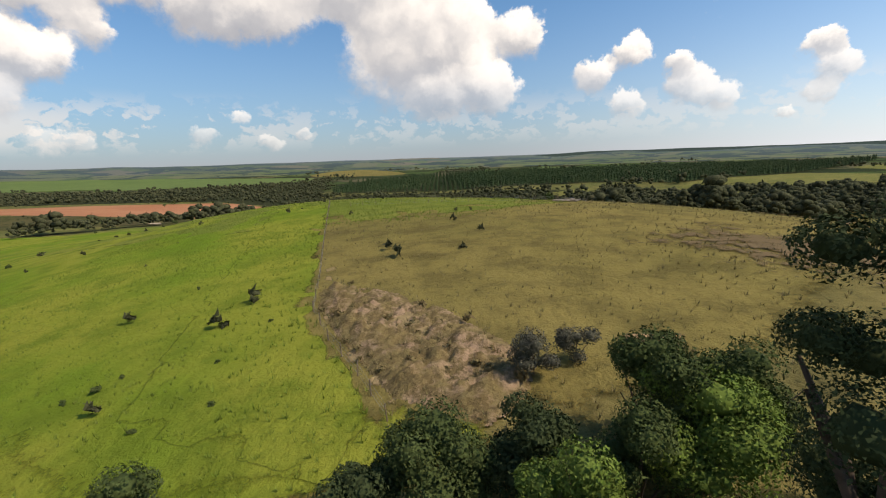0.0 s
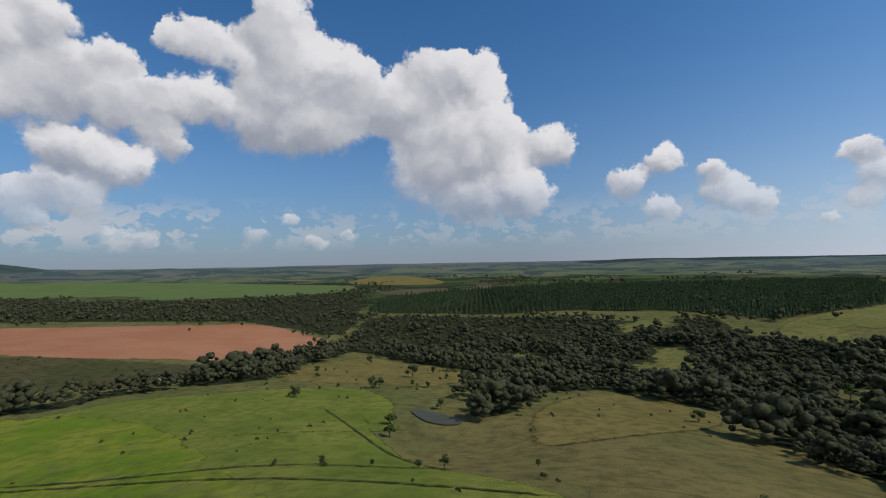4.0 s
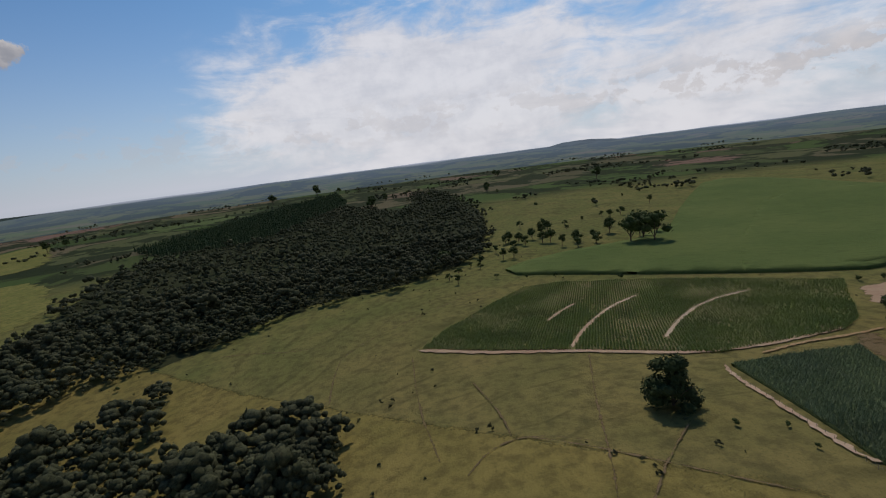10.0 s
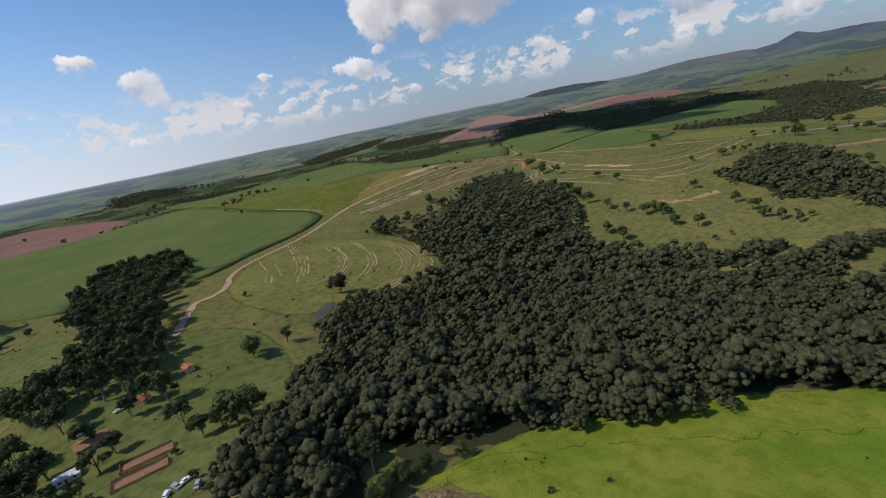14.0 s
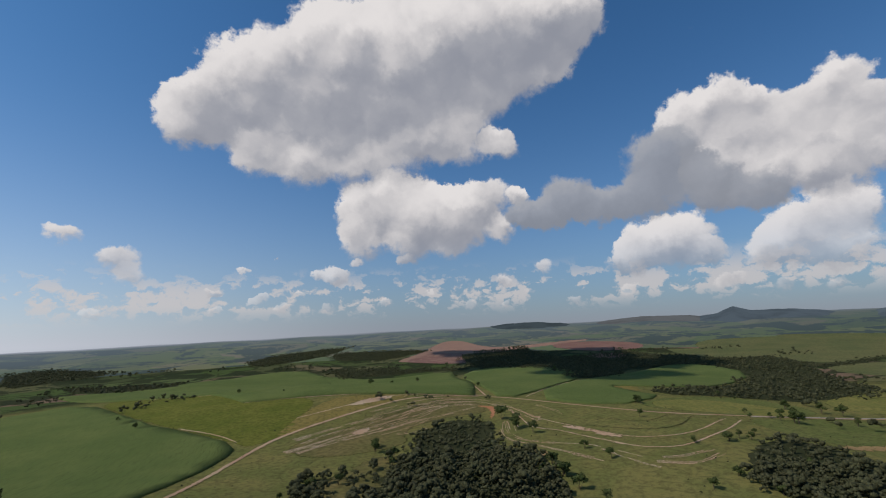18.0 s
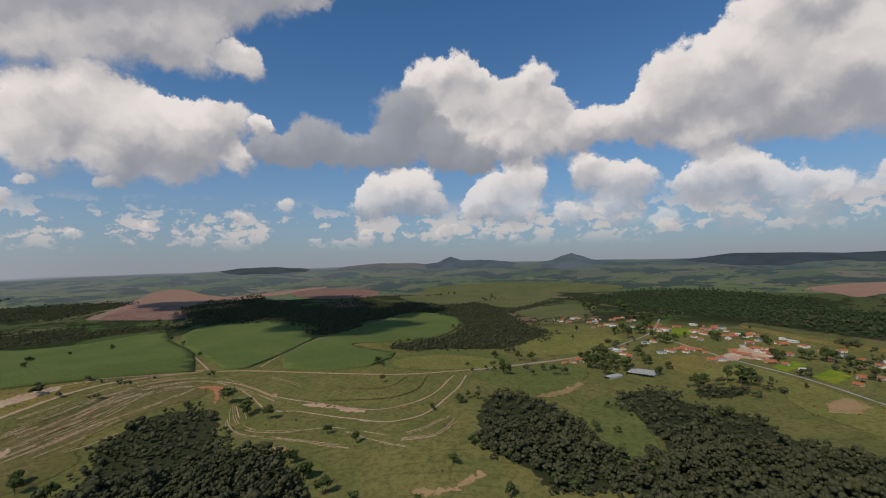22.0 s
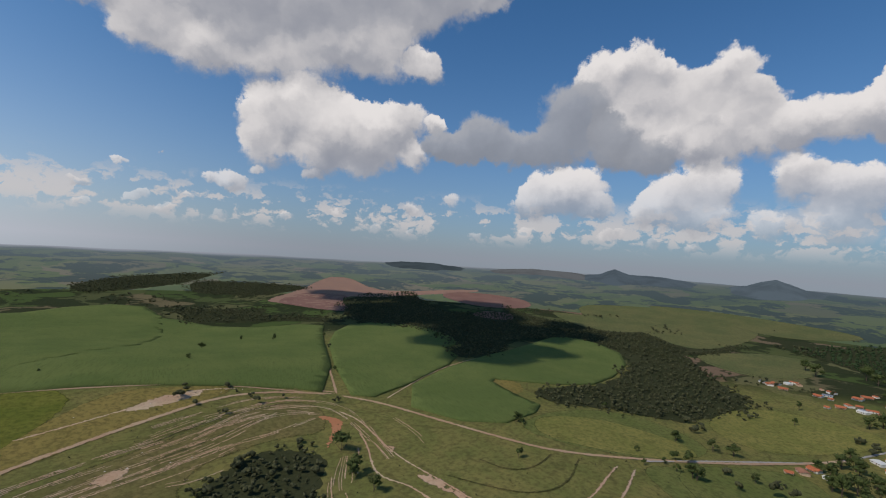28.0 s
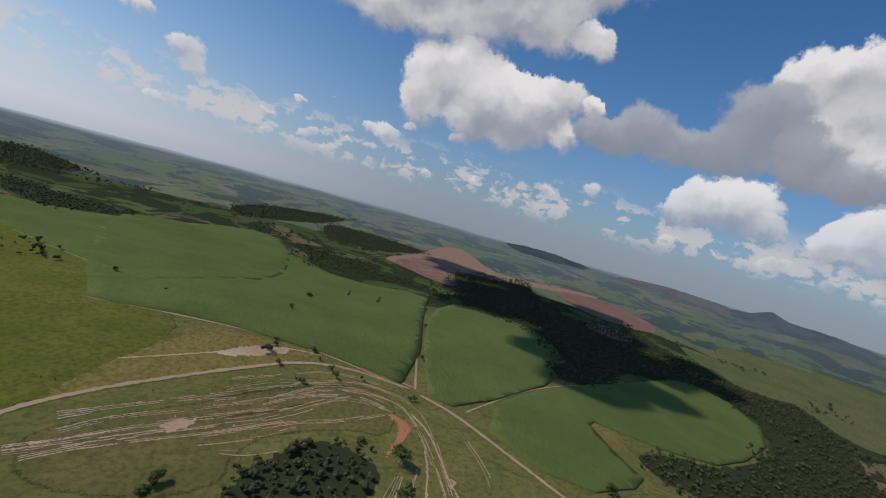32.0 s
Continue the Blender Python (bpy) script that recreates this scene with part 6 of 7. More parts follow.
plant(broad, [(-1262, 142, 15.8), (-1236, 230, 18.9), (-1220, 233, 16.5), (-1124, 211, 18.6), (-1112, 218, 20.1), (-1106, 226, 18), (-1390, 126, 12.8), (-1543, -5, 24.5), (-1505, 12, 29.5), (-917, -193, 9.2), (-841, -245, 19), (-843, -263, 12.2), (-661, -262, 10.7), (-675, -253, 12.2), (-716, -251, 8.7), (-1004, -422, 11.5), (153, -76, 19.1), (141, -72, 20.5), (126, -59, 18.8), (114, -51, 19.7), (105, -51, 18.5), (98, -55, 15.4), (88, -41, 12.8), (126, -98, 17.1), (97, -88, 13.1), (44, -71, 18), (38, -75, 17.1), (50, -77, 12.3)], 296, group="pasture trees")
plant(broad, [(445, 108, 17.7), (458, 89, 16.5), (400, 86, 8.8), (429, 57, 10.5), (473, 28, 9.7), (516, 3, 12.9), (510, -12, 15.0), (523, -34, 16.6), (488, -44, 17.9), (470, -69, 15.6), (454, -85, 12.3), (449, -135, 18), (602, -203, 14.1), (454, -159, 18), (565, -72, 15.8), (529, -143, 12.2), (491, 55, 10.0), (412, 62, 7.5), (421, 70, 5.9), (386, 98, 7.7), (486, 2, 10.1), (1553, 165, 16), (1594, 114, 16), (1582, 34, 16), (1344, -15, 16), (1366, -200, 16), (1146, -172, 16), (615, -50, 12.5), (588, -74, 16), (584, -106, 9.9), (756, -241, 11.5), (597, -183, 13.2), (539, -146, 9.5), (666, -293, 15.4), (509, -172, 16), (510, -196, 16), (483, -96, 10.5), (466, -66, 12.9), (493, -36, 15.3), (524, -3, 15.8), (492, -14, 13.1)], 77, group="pasture trees")
plant(broad, [(15, -59, 8.5), (23, -54, 9.5), (5, -87, 8.9), (28, -157, 12.3)], 324, group="pasture trees")
plant(spread, [(246, -470, 33.7), (285, -493, 36.1), (263, -480, 33.4), (138, -421, 22.2), (66, -99, 13.6), (58, -78, 11.2), (279, -507, 37.9), (295, -505, 31), (258, -489, 28.5), (132, -123, 18.7), (118, -104, 16.9), (121, -145, 17.3), (106, -119, 13.3), (93, -100, 10.6), (74, -133, 18.6), (84, -143, 16.1), (90, -132, 12.7)], 100, group="tall trees by the farm")
plant(shrub, [(305, -337, 7.8), (286, -353, 8.9), (270, -367, 8.8), (254, -381, 8.6), (243, -402, 7.4), (209, -371, 6.7), (366, 59, 4.4), (350, 36, 4.4), (340, 14, 4.4), (307, -26, 4.3), (199, -404, 6.8), (90, 52, 1.9), (79, 55, 1.7), (96, 63, 2.2), (-319, -575, 12.9), (-310, -515, 13.7), (-222, -469, 11.9), (-190, -468, 12.9), (-154, -450, 8.1), (-423, -357, 10.8), (-434, -336, 12.1), (-362, -222, 9.5), (-363, -210, 8.1), (-436, -216, 11.5), (-651, -255, 11.6), (-860, -318, 8.3), (-890, -261, 16.1), (-882, -275, 12.2)], 100, group="pasture bushes")
plant(shrub, [(-452, -78, 5.1), (-443, -63, 5.8), (19, -278, 5.1), (-381, -114, 5.9), (-395, -106, 5), (0, -203, 3), (22, -205, 2.3), (-78, 210, 1.6), (-63, 211, 2), (0, 196, 1.8), (3, 193, 1.4), (-85, 376, 4.1), (42, 169, 2.7), (-74, 160, 1), (-43, 151, 0.8), (-87, 144, 2), (11, 132, 0.8), (-33, 190, 1.4), (1, 137, 0.5), (-168, 215, 1.1), (-31, 36, 1), (-33, 35, 0.8), (-36, 63, 0.8), (-25, 47, 0.6), (-23, 29, 0.7), (-111, 111, 1.7), (-30, 38, 0.4), (-19, 46, 0.5)], 128, group="pasture bushes")
plant(shrub, [(-21, 38, 0.5), (-18, 31, 0.3), (208, -163, 6), (225, -185, 5.5), (273, -312, 6.2), (263, -319, 6.3), (252, -338, 6.5), (244, -361, 8.1), (229, -368, 6.8), (216, -392, 8.6), (199, -410, 7.3), (174, -400, 8.6), (262, -266, 5.6), (185, -171, 3.5), (215, -150, 4.1), (220, -137, 4), (60, -42, 4.2), (68, -71, 3.6), (55, -26, 4.4), (50, -13, 3.6), (-548, -563, 23.1), (-529, -508, 23.5), (-524, -469, 18.7), (-445, -363, 15.4), (-428, -333, 16), (-417, -302, 16.5), (-415, -268, 14.3), (-418, -241, 12.5)], 156, group="pasture bushes")
plant(shrub, [(-420, -215, 14.4), (-429, -196, 12.9), (-512, -368, 11.5), (-505, -324, 12.4), (-503, -209, 11.7), (-545, -203, 10.8), (-472, -143, 13.5), (-456, -118, 13.7), (-439, -99, 11.8), (-434, -82, 12.3), (-429, -65, 9.9), (-527, -159, 9.9), (-500, -110, 10.9), (-493, -90, 11.5), (-406, -172, 14.2), (-407, -146, 14.5), (-702, -407, 12), (-617, -281, 9.7), (-616, -163, 9.6)], 184, group="pasture bushes")
plant(tall + spread, [(x, y, 17 + (i * 7) % 9) for i, (x, y) in enumerate(spots_in([lay_farm_trees], 12.5, 31).tolist())], 7, group="tall trees by the farm")
plant(spread, [(x, y, 14 + (i * 5) % 6) for i, (x, y) in enumerate(spots_in([lay_yard_trees], 11.0, 32).tolist())], 8, group="yard trees")
lone = tree("dark_tree", 50, 10, 4.8, 0.1, 26, 2600, 0.5, DARK_LEAF, BARK, "solitary dark conifer-like tree on pasture", 5, lo=0.1)
plant([lone], [(115, 69, 19.0)], 5)
drop_source(lone)
lone = tree("round_tree", 51, 10, 6.0, 1.2, 14, 800, 0.7, PURPLE_LEAF, BARK, "round purplish-dark tree on the terraced hill", 4)
plant([lone], [(-49, -232, 17.2)], 6)
drop_source(lone)
# trees close to where the flight begins
near = [("tree", 61, 17.0, 3.2, 6.0, 20, 15000, 0.13, DARK_LEAF, "large dark tree at the ravine edge", 9.7, 8.1),
        ("tree", 62, 7.6, 3.4, 0.2, 16, 7000, 0.22, TREE_LEAF, "dense leafy green tree at the ravine edge", 10.3, 20.5),
        ("tree", 63, 6.6, 4.0, 0.2, 18, 9000, 0.20, SUNNY_LEAF, "leafy tree at the ravine edge, sunlight in its leaf colour", 12.0, 18.0),
        ("tree", 64, 6.2, 3.6, 0.1, 14, 6000, 0.20, TREE_LEAF, "low spreading dark-green tree", -0.6, 18.9),
        ("tree", 65, 6.6, 3.0, 0.2, 12, 6000, 0.19, SUNNY_LEAF, "leafy tree below the slope, sunlight in its leaf colour", 5.0, 14.6),
        ("bush", 66, 3.8, 2.4, 0.3, 9, 1700, 0.20, GREY_LEAF, "grey-green thinly leaved bush beside bare soil", 6.0, 29.5),
        ("bush", 69, 3.0, 2.0, 0.3, 8, 1200, 0.20, GREY_LEAF, "thin dry bush beside bare soil", 9.4, 30.2),
        ("bush", 67, 6.0, 3.0, 0.4, 10, 3200, 0.20, TREE_LEAF, "dull grey-green bush with bare twigs", -15.2, 17.9),
        ("tree", 70, 6.4, 3.4, 0.1, 14, 5000, 0.21, TREE_LEAF, "dark leafy tree crowding the ravine", 15.2, 20.5),
        # here DARK_LEAF puts the ravine's shade into the crown colour
        ("tree", 71, 5.6, 3.0, 0.1, 12, 5000, 0.20, DARK_LEAF, "dark tree crowding the ravine, shade in its leaf colour", 4.2, 18.4),
        ("tree", 73, 6.0, 3.0, 0.1, 12, 5000, 0.19, TREE_LEAF, "low leafy tree below the slope", 8.4, 17.4),
        ("tree", 74, 5.0, 2.6, 0.1, 10, 4000, 0.19, DARK_LEAF, "low dark tree below the slope", -3.8, 16.6)]
for n_, seed, h, w, b, l, sp, lf, mat, lab, x, y in near:
    t = tree(n_, seed, h, w, b, l, int(sp * 2.4), lf * 0.64, mat, BARK, lab, 4, "bush" if n_ == "bush" else "tree", lo=0.18, core=0.58)
    t.location = (x, y, ground_z(x, y) - 0.1)
for t in broad + tall + shrub + spread:
    drop_source(t)

# far single trees and hedges
rng = np.random.default_rng(77)
a = rng.uniform(0, 2 * np.pi, 20000)
r = 800 + 1750 * rng.uniform(0, 1, 20000) ** 0.8
fx, fy = -60 + r * np.sin(a), -40 + r * np.cos(a)
clump = np.array([noise.fractal(Vector((x * 0.0035, y * 0.0035, 3.0)), 1.0, 2.0, 4) for x, y in zip(fx, fy)])
ok = clump > 0.28
for p in FIELDS_OPEN:
    ok &= ~inside(p, fx, fy)
scatter("far_trees", FAR_CROWNS, np.column_stack([fx, fy])[ok], FOREST, "scattered dark trees and hedges on far slopes", 8, (0.7, 1.5))
# small shrubs dotted over the pastures
n_dots = 3400
sx, sy = rng.uniform(-820, 520, n_dots), rng.uniform(-820, 560, n_dots)
ok = np.array([noise.noise(Vector((x * 0.012, y * 0.012, 8.0))) for x, y in zip(sx, sy)]) > -0.05
ok &= np.hypot(sx, sy - 30) > 25
for p in WOODS + PINES + FIELDS_OPEN:
    ok &= ~inside(p, sx, sy)
DOTS = [crown(rng, 1.6, 1.1, 0.1, 2, 26, 0.6) for _ in range(4)]
scatter("shrubs", DOTS, np.column_stack([sx, sy])[ok], FOREST, "small dark shrubs dotted over pasture", 9, (0.4, 1.3), 0.1, category="shrubs")


def tuft(rng, high, wide, blades):
    vs, fs = [], []
    for k in range(blades):
        a, r = rng.uniform(0, 6.28), rng.uniform(0, wide * 0.35)
        lean = rng.uniform(0.2, 0.9) * wide
        p = np.array([math.cos(a) * r, math.sin(a) * r, 0])
        s = np.array([-math.sin(a), math.cos(a), 0]) * high * 0.07
        tip = p + np.array([math.cos(a) * lean, math.sin(a) * lean, high * rng.uniform(0.7, 1.1)])
        vs += [p - s, p + s, tip]
        fs.append((3 * k, 3 * k + 1, 3 * k + 2))
    return np.array(vs), np.array(fs)


CANE_LEAF = leaves("cane_leaves", (0.19, 0.255, 0.062), (0.25, 0.300, 0.080), (0.34, 0.34, 0.16), 0.05)
CROP_LEAF = leaves("crop_leaves", (0.13, 0.17, 0.075), (0.17, 0.205, 0.10), (0.23, 0.26, 0.15), 0.1)
TURF_LEAF = leaves("turf_blades", (0.10, 0.15, 0.02), (0.14, 0.20, 0.024), (0.20, 0.22, 0.05), 0.1)
BRUSH_LEAF = leaves("brush_leaves", (0.15, 0.105, 0.048), (0.20, 0.145, 0.070), (0.12, 0.11, 0.045), 0.3)
DRY_LEAF = leaves("dry_blades", (0.16, 0.13, 0.05), (0.20, 0.16, 0.07), (0.27, 0.22, 0.12), 0.1)


def rows_in(poly, pitch, step, angle, seed, gaps=()):
    """Plants in rows at an angle, inside a field."""
    rng = np.random.default_rng(seed)
    a = np.array(poly, float)
    c, half = a.mean(0), np.abs(a - a.mean(0)).max() * 1.5
    u, v = np.meshgrid(np.arange(-half, half, step), np.arange(-half, half, pitch))
    u, v = u.ravel() + rng.uniform(-0.3, 0.3, u.size) * step, v.ravel() + rng.normal(0, pitch * 0.07, u.size)
    ca, sa = math.cos(radians(angle)), math.sin(radians(angle))
    x, y = c[0] + u * ca - v * sa, c[1] + u * sa + v * ca
    ok = inside(poly, x, y)
    for g in gaps:
        g = np.array(dense(g, 1.0, False))
        near_by = np.min(np.hypot(x[ok][:, None] - g[None, :, 0], y[ok][:, None] - g[None, :, 1]), axis=1) > 1.6
        ok[np.where(ok)[0]] = near_by
    return np.column_stack([x[ok], y[ok]])


rng = np.random.default_rng(88)
CANE_TUFTS = [tuft(rng, 1.4, 1.1, 9) for _ in range(6)]
CROP_TUFTS = [tuft(rng, 1.0, 1.1, 12) for _ in range(5)]
TURF_TUFTS = [tuft(rng, 0.35, 0.3, 6) for _ in range(5)]
near_cane = lay_near_cane
cane_spots = rows_in(near_cane, 1.5, 0.62, -28, 3, [lay_cane_track_b, lay_cane_track_c, lay_cane_track_d])
thin = np.array([noise.fractal(Vector((x * 0.05, y * 0.05, 2.0)), 1.0, 2.0, 3) for x, y in cane_spots]) > 0.10
cane_spots = cane_spots[~thin | (np.random.default_rng(6).uniform(0, 1, len(cane_spots)) < 0.65)]
scatter("sugar_cane", CANE_TUFTS, cane_spots, CANE_LEAF, "young sugar cane in rows with bare soil between", 21, (0.8, 1.3), -lifted[0], category="crop")
cr = rows_in(lay_crop_field, 1.25, 0.95, 35, 4)
crop = scatter("leafy_crop", CROP_TUFTS, cr, CROP_LEAF, "dark leafy crop in dense rows", 22, (0.9, 1.4), -crop_top + 0.1, category="crop")
gx, gy = rng.uniform(-80, 85, 22000), rng.uniform(8, 150, 22000)
lime_near = inside(lay_lime_c, gx, gy) | inside(lay_lime_a, gx, gy)
dry_near = inside(lay_dry_a, gx, gy) & ~lime_near
scatter("grass", TURF_TUFTS, np.column_stack([gx, gy])[lime_near], TURF_LEAF, "bright green grass tufts", 23, (0.6, 1.4), -0.25, category="grass")
scatter("grass", TURF_TUFTS, np.column_stack([gx, gy])[dry_near][::3], DRY_LEAF, "dry yellowish grass tufts", 24, (0.6, 1.4), -0.25, category="grass")
bx, by = rng.uniform(-22, 24, 6000), rng.uniform(22, 62, 6000)
brush = inside(lay_brush_soil, bx, by)
scatter("grass", TURF_TUFTS, np.column_stack([bx, by])[brush][::3], DRY_LEAF, "dry grass on a crumbling bank", 26, (0.5, 1.2), -0.5, category="grass")
BRUSH = [crown(rng, 0.5, 0.5, 0.02, 2, 36, 0.2) for _ in range(4)]
scatter("brush", BRUSH, np.column_stack([bx, by])[brush][:45], BRUSH_LEAF, "dry brown brush on the gully soil", 25, (0.35, 1.3), -0.2, category="brush")

# ---- water ----
WATER = surface("pond_water", lambda n, place: n.mix(n.smooth(n.noise(place, 0.2, 3, 0.6), 0.4, 0.7), (0.060, 0.062, 0.042), (0.080, 0.076, 0.052)), 0.5, 0.08)
field("pond", lay_pond, WATER, "small muddy pond below the hill", "pond")
field("pond", lay_pond_b, WATER, "small grey pond beside the terraced hill", "pond")

# ---- buildings ----
TILE = plain("roof_tile", (0.42, 0.135, 0.060), 0.85, 0.2, 0.45, 0.9)
TILE_OLD = plain("old_roof_tile", (0.34, 0.16, 0.10), 0.9, 0.15, 0.5, 0.9)
PLASTER = plain("white_plaster", (0.70, 0.67, 0.61), 0.85, 0.2, 0.2, 0.6)
PLASTER_WARM = plain("warm_plaster", (0.56, 0.40, 0.28), 0.85, 0.2, 0.25, 0.6)
SHEET = plain("metal_sheet", (0.23, 0.27, 0.32), 0.55, 0.4, 0.35, 0.8, 0.2)
FIBRE = plain("fibre_cement", (0.62, 0.62, 0.60), 0.85, 0.2, 0.35, 0.7)
TIMBER = plain("weathered_timber", (0.20, 0.15, 0.11), 0.9, 0.1, 0.5, 3.0)
GLASS_DARK = plain("dark_pane", (0.03, 0.035, 0.04), 0.15, 0.5, 0.1)
RUBBER = plain("rubber", (0.02, 0.02, 0.02), 0.8, 0.2, 0.1)


def block(sx, sy, sz, x=0.0, y=0.0, z=0.0, bevel=0.0):
    """A box on z, from its base centre."""
    bm = bmesh.new()
    bmesh.ops.create_cube(bm, size=1.0)
    bmesh.ops.transform(bm, matrix=Matrix.Translation((x, y, z + sz / 2)) @ Matrix.Diagonal((sx, sy, sz, 1)), verts=bm.verts)
    if bevel:
        bmesh.ops.bevel(bm, geom=bm.edges[:], offset=bevel, segments=1, affect="EDGES")
    return bm


def prism(points, x0, x1):
    """A profile in y and z drawn out along x."""
    bm = bmesh.new()
    a = [bm.verts.new((x0, y, z)) for y, z in points]
    b = [bm.verts.new((x1, y, z)) for y, z in points]
    n = len(points)
    bm.faces.new(a[::-1])
    bm.faces.new(b)
    for i in range(n):
        bm.faces.new((a[i], a[(i + 1) % n], b[(i + 1) % n], b[i]))
    return bm


def slope(x0, x1, y0, z0, y1, z1, thick=0.12):
    """One roof slope, with thickness."""
    return prism([(y0, z0), (y1, z1), (y1, z1 + thick), (y0, z0 + thick)], x0, x1)


def house(label, long, deep, wall_m, roof_m, porch=False, eave=2.7, rise=1.3):
    root = tagged(new("house"), label, "house")
    hx, hy = long / 2, deep / 2
    part("wall", prism([(-hy, -0.6), (hy, -0.6), (hy, eave), (0, eave + rise), (-hy, eave)], -hx, hx), wall_m, root)
    o = 0.5
    k = rise / hy
    for s in (-1, 1):
        part("roof", slope(-hx - o, hx + o, s * (hy + o), eave - k * o + 0.02, 0, eave + rise + 0.02), roof_m, root)
    part("ridge_cap", prism([(-0.18, eave + rise + 0.06), (0.18, eave + rise + 0.06), (0, eave + rise + 0.24)], -hx - o, hx + o), roof_m, root)
    for s in (-1, 1):
        part("door", block(0.9, 0.08, 2.05, hx * 0.15, s * (hy + 0.03), 0), TIMBER, root)
        for x in (-0.62, 0.62):
            w = part("window", block(1.25, 0.08, 1.05, x * hx, s * (hy + 0.03), 1.0), PLASTER, root)
            part("pane", block(1.05, 0.05, 0.85, x * hx, s * (hy + 0.075), 1.1), GLASS_DARK, w)
    if porch:
        part("porch_roof", slope(-hx * 0.8, hx * 0.8, -hy - 2.4, eave - 0.55, -hy - 0.02, eave - 0.05), roof_m, root)
        for x in (-0.75, 0.0, 0.75):
            part("porch_post", block(0.16, 0.16, eave - 0.1, x * hx, -hy - 2.2, -0.5), wall_m, root)
    return root


def settle(src, x, y, turn, s=1.0, group="", rise=0.0):
    m = Matrix.Translation((x, y, ground_z(x, y) + 0.35 + rise)) @ Matrix.Rotation(radians(turn), 4, "Z") @ Matrix.Diagonal((s, s, min(s, 1.25), 1))
    t = copy_thing(src, m)
    return tagged(t, group=group) if group else t


homes = [house("white village house with orange tile roof", 11, 7, PLASTER, TILE), house("village house with orange tile roof and porch", 9, 7, PLASTER, TILE, True),
         house("small house with faded brown tile roof", 8, 6, PLASTER_WARM, TILE_OLD), house("white building with pale fibre-cement roof", 9, 7, PLASTER, FIBRE, False, 2.6, 0.7),
         house("brick-coloured house with orange tile roof", 10, 7, PLASTER_WARM, TILE, True), house("village house with grey sheet-metal roof", 9, 6, PLASTER, SHEET, False, 2.6, 0.8)]
ORDER = (0, 1, 4, 3, 0, 2, 1, 5, 0, 4)
for i, (x, y, w) in enumerate([(-1558, -243, 16.8), (-1578, -233, 20.4), (-1532, -215, 16.4), (-1598, -211, 15.4), (-1619, -201, 13.8), (-1599, -190, 13.6), (-1508, -151, 15.7), (-1525, -137, 22.2), (-1561, -130, 14.6), (-1434, -114, 14.7), (-1456, -101, 13.4), (-1536, -87, 18.8), (-1564, -73, 22.3), (-1423, -81, 20.1), (-1438, -68, 14.5), (-1414, -55, 16.9), (-1499, -40, 12), (-1411, -28, 16.7), (-1401, -17, 13.7), (-1405, 13, 21.8)]):
    settle(homes[ORDER[(i + 0) % 10]], x, y, 20 + (i * 37) % 90, max(1.0, min(1.9, w / 9)), "village houses")
for i, (x, y, w) in enumerate([(-1381, 36, 31.8), (-1374, 50, 18.3), (-1399, 74, 18.5), (-1432, 118, 29.4), (-1347, 114, 19.9), (-1369, 143, 15), (-1377, 157, 25), (-1387, 174, 20), (-1323, 127, 16.9), (-1318, 140, 19.1), (-1288, 101, 11.8), (-1295, 165, 20.7), (-1294, 180, 16), (-1315, 196, 16.2), (-1306, 210, 25.1), (-1301, 235, 24.6), (-1236, 201, 17), (-1147, 22, 25.5), (-1162, 40, 21.4), (-1180, 58, 19.4)]):
    settle(homes[ORDER[(i + 20) % 10]], x, y, 20 + (i * 37) % 90, max(1.0, min(1.9, w / 9)), "village houses")
for i, (x, y, w) in enumerate([(-1190, 72, 17.3), (-1176, 83, 21.2), (-1172, 93, 12.6), (-1153, -68, 22.4), (-1125, -55, 13), (-1017, -149, 20.2), (-1043, -138, 14.5), (-1229, -7, 18.8), (-1241, 11, 11.8), (-1170, 154, 10.2), (-1141, 160, 15.7), (-1138, 172, 17.4), (-1186, 197, 20.2), (-1166, 202, 13.8), (-1159, 211, 15.5), (-1145, 215, 13.3), (-1097, 109, 24.9), (-1101, 124, 15.3), (-1106, 191, 11.1), (-1087, 200, 19.7)]):
    settle(homes[ORDER[(i + 40) % 10]], x, y, 20 + (i * 37) % 90, max(1.0, min(1.9, w / 9)), "village houses")
for i, (x, y, w) in enumerate([(-1144, 235, 18.8), (-1141, 245, 14.9), (-1227, 258, 18.4), (-1251, 283, 16.6), (-1235, 250, 8.3), (-1585, -148, 8.5), (-1416, -134, 8.6), (-1435, -82, 11.7), (-1586, -58, 8), (-1462, -86, 10.4), (-1518, -28, 11.3), (-1382, 3, 11.6), (-1427, 32, 12.1), (-1356, 47, 12.2), (-1356, 30, 9.5), (-1412, 136, 9), (-1370, 131, 12.6), (-1386, 166, 11.1), (-1353, 178, 8.3), (-1404, 161, 12.3)]):
    settle(homes[ORDER[(i + 60) % 10]], x, y, 20 + (i * 37) % 90, max(1.0, min(1.9, w / 9)), "village houses")
for i, (x, y, w) in enumerate([(-1343, 105, 12.8), (-1264, 111, 11.4), (-1317, 184, 10.6), (-1273, 168, 10.4), (-1295, 206, 10.6), (-1325, 225, 12.5), (-1320, 218, 8.5), (-1257, 221, 12.7), (-1156, 69, 10.9), (-1150, 104, 10.2), (-1169, -55, 10.6), (-1105, -42, 12.7), (-998, -163, 9.1), (-1025, -122, 11.3), (-1145, 164, 10.9), (-1115, 177, 8), (-1162, 158, 11.3), (-1209, 182, 9.9), (-1180, 223, 10.2), (-1113, 123, 11.8)]):
    settle(homes[ORDER[(i + 80) % 10]], x, y, 20 + (i * 37) % 90, max(1.0, min(1.9, w / 9)), "village houses")
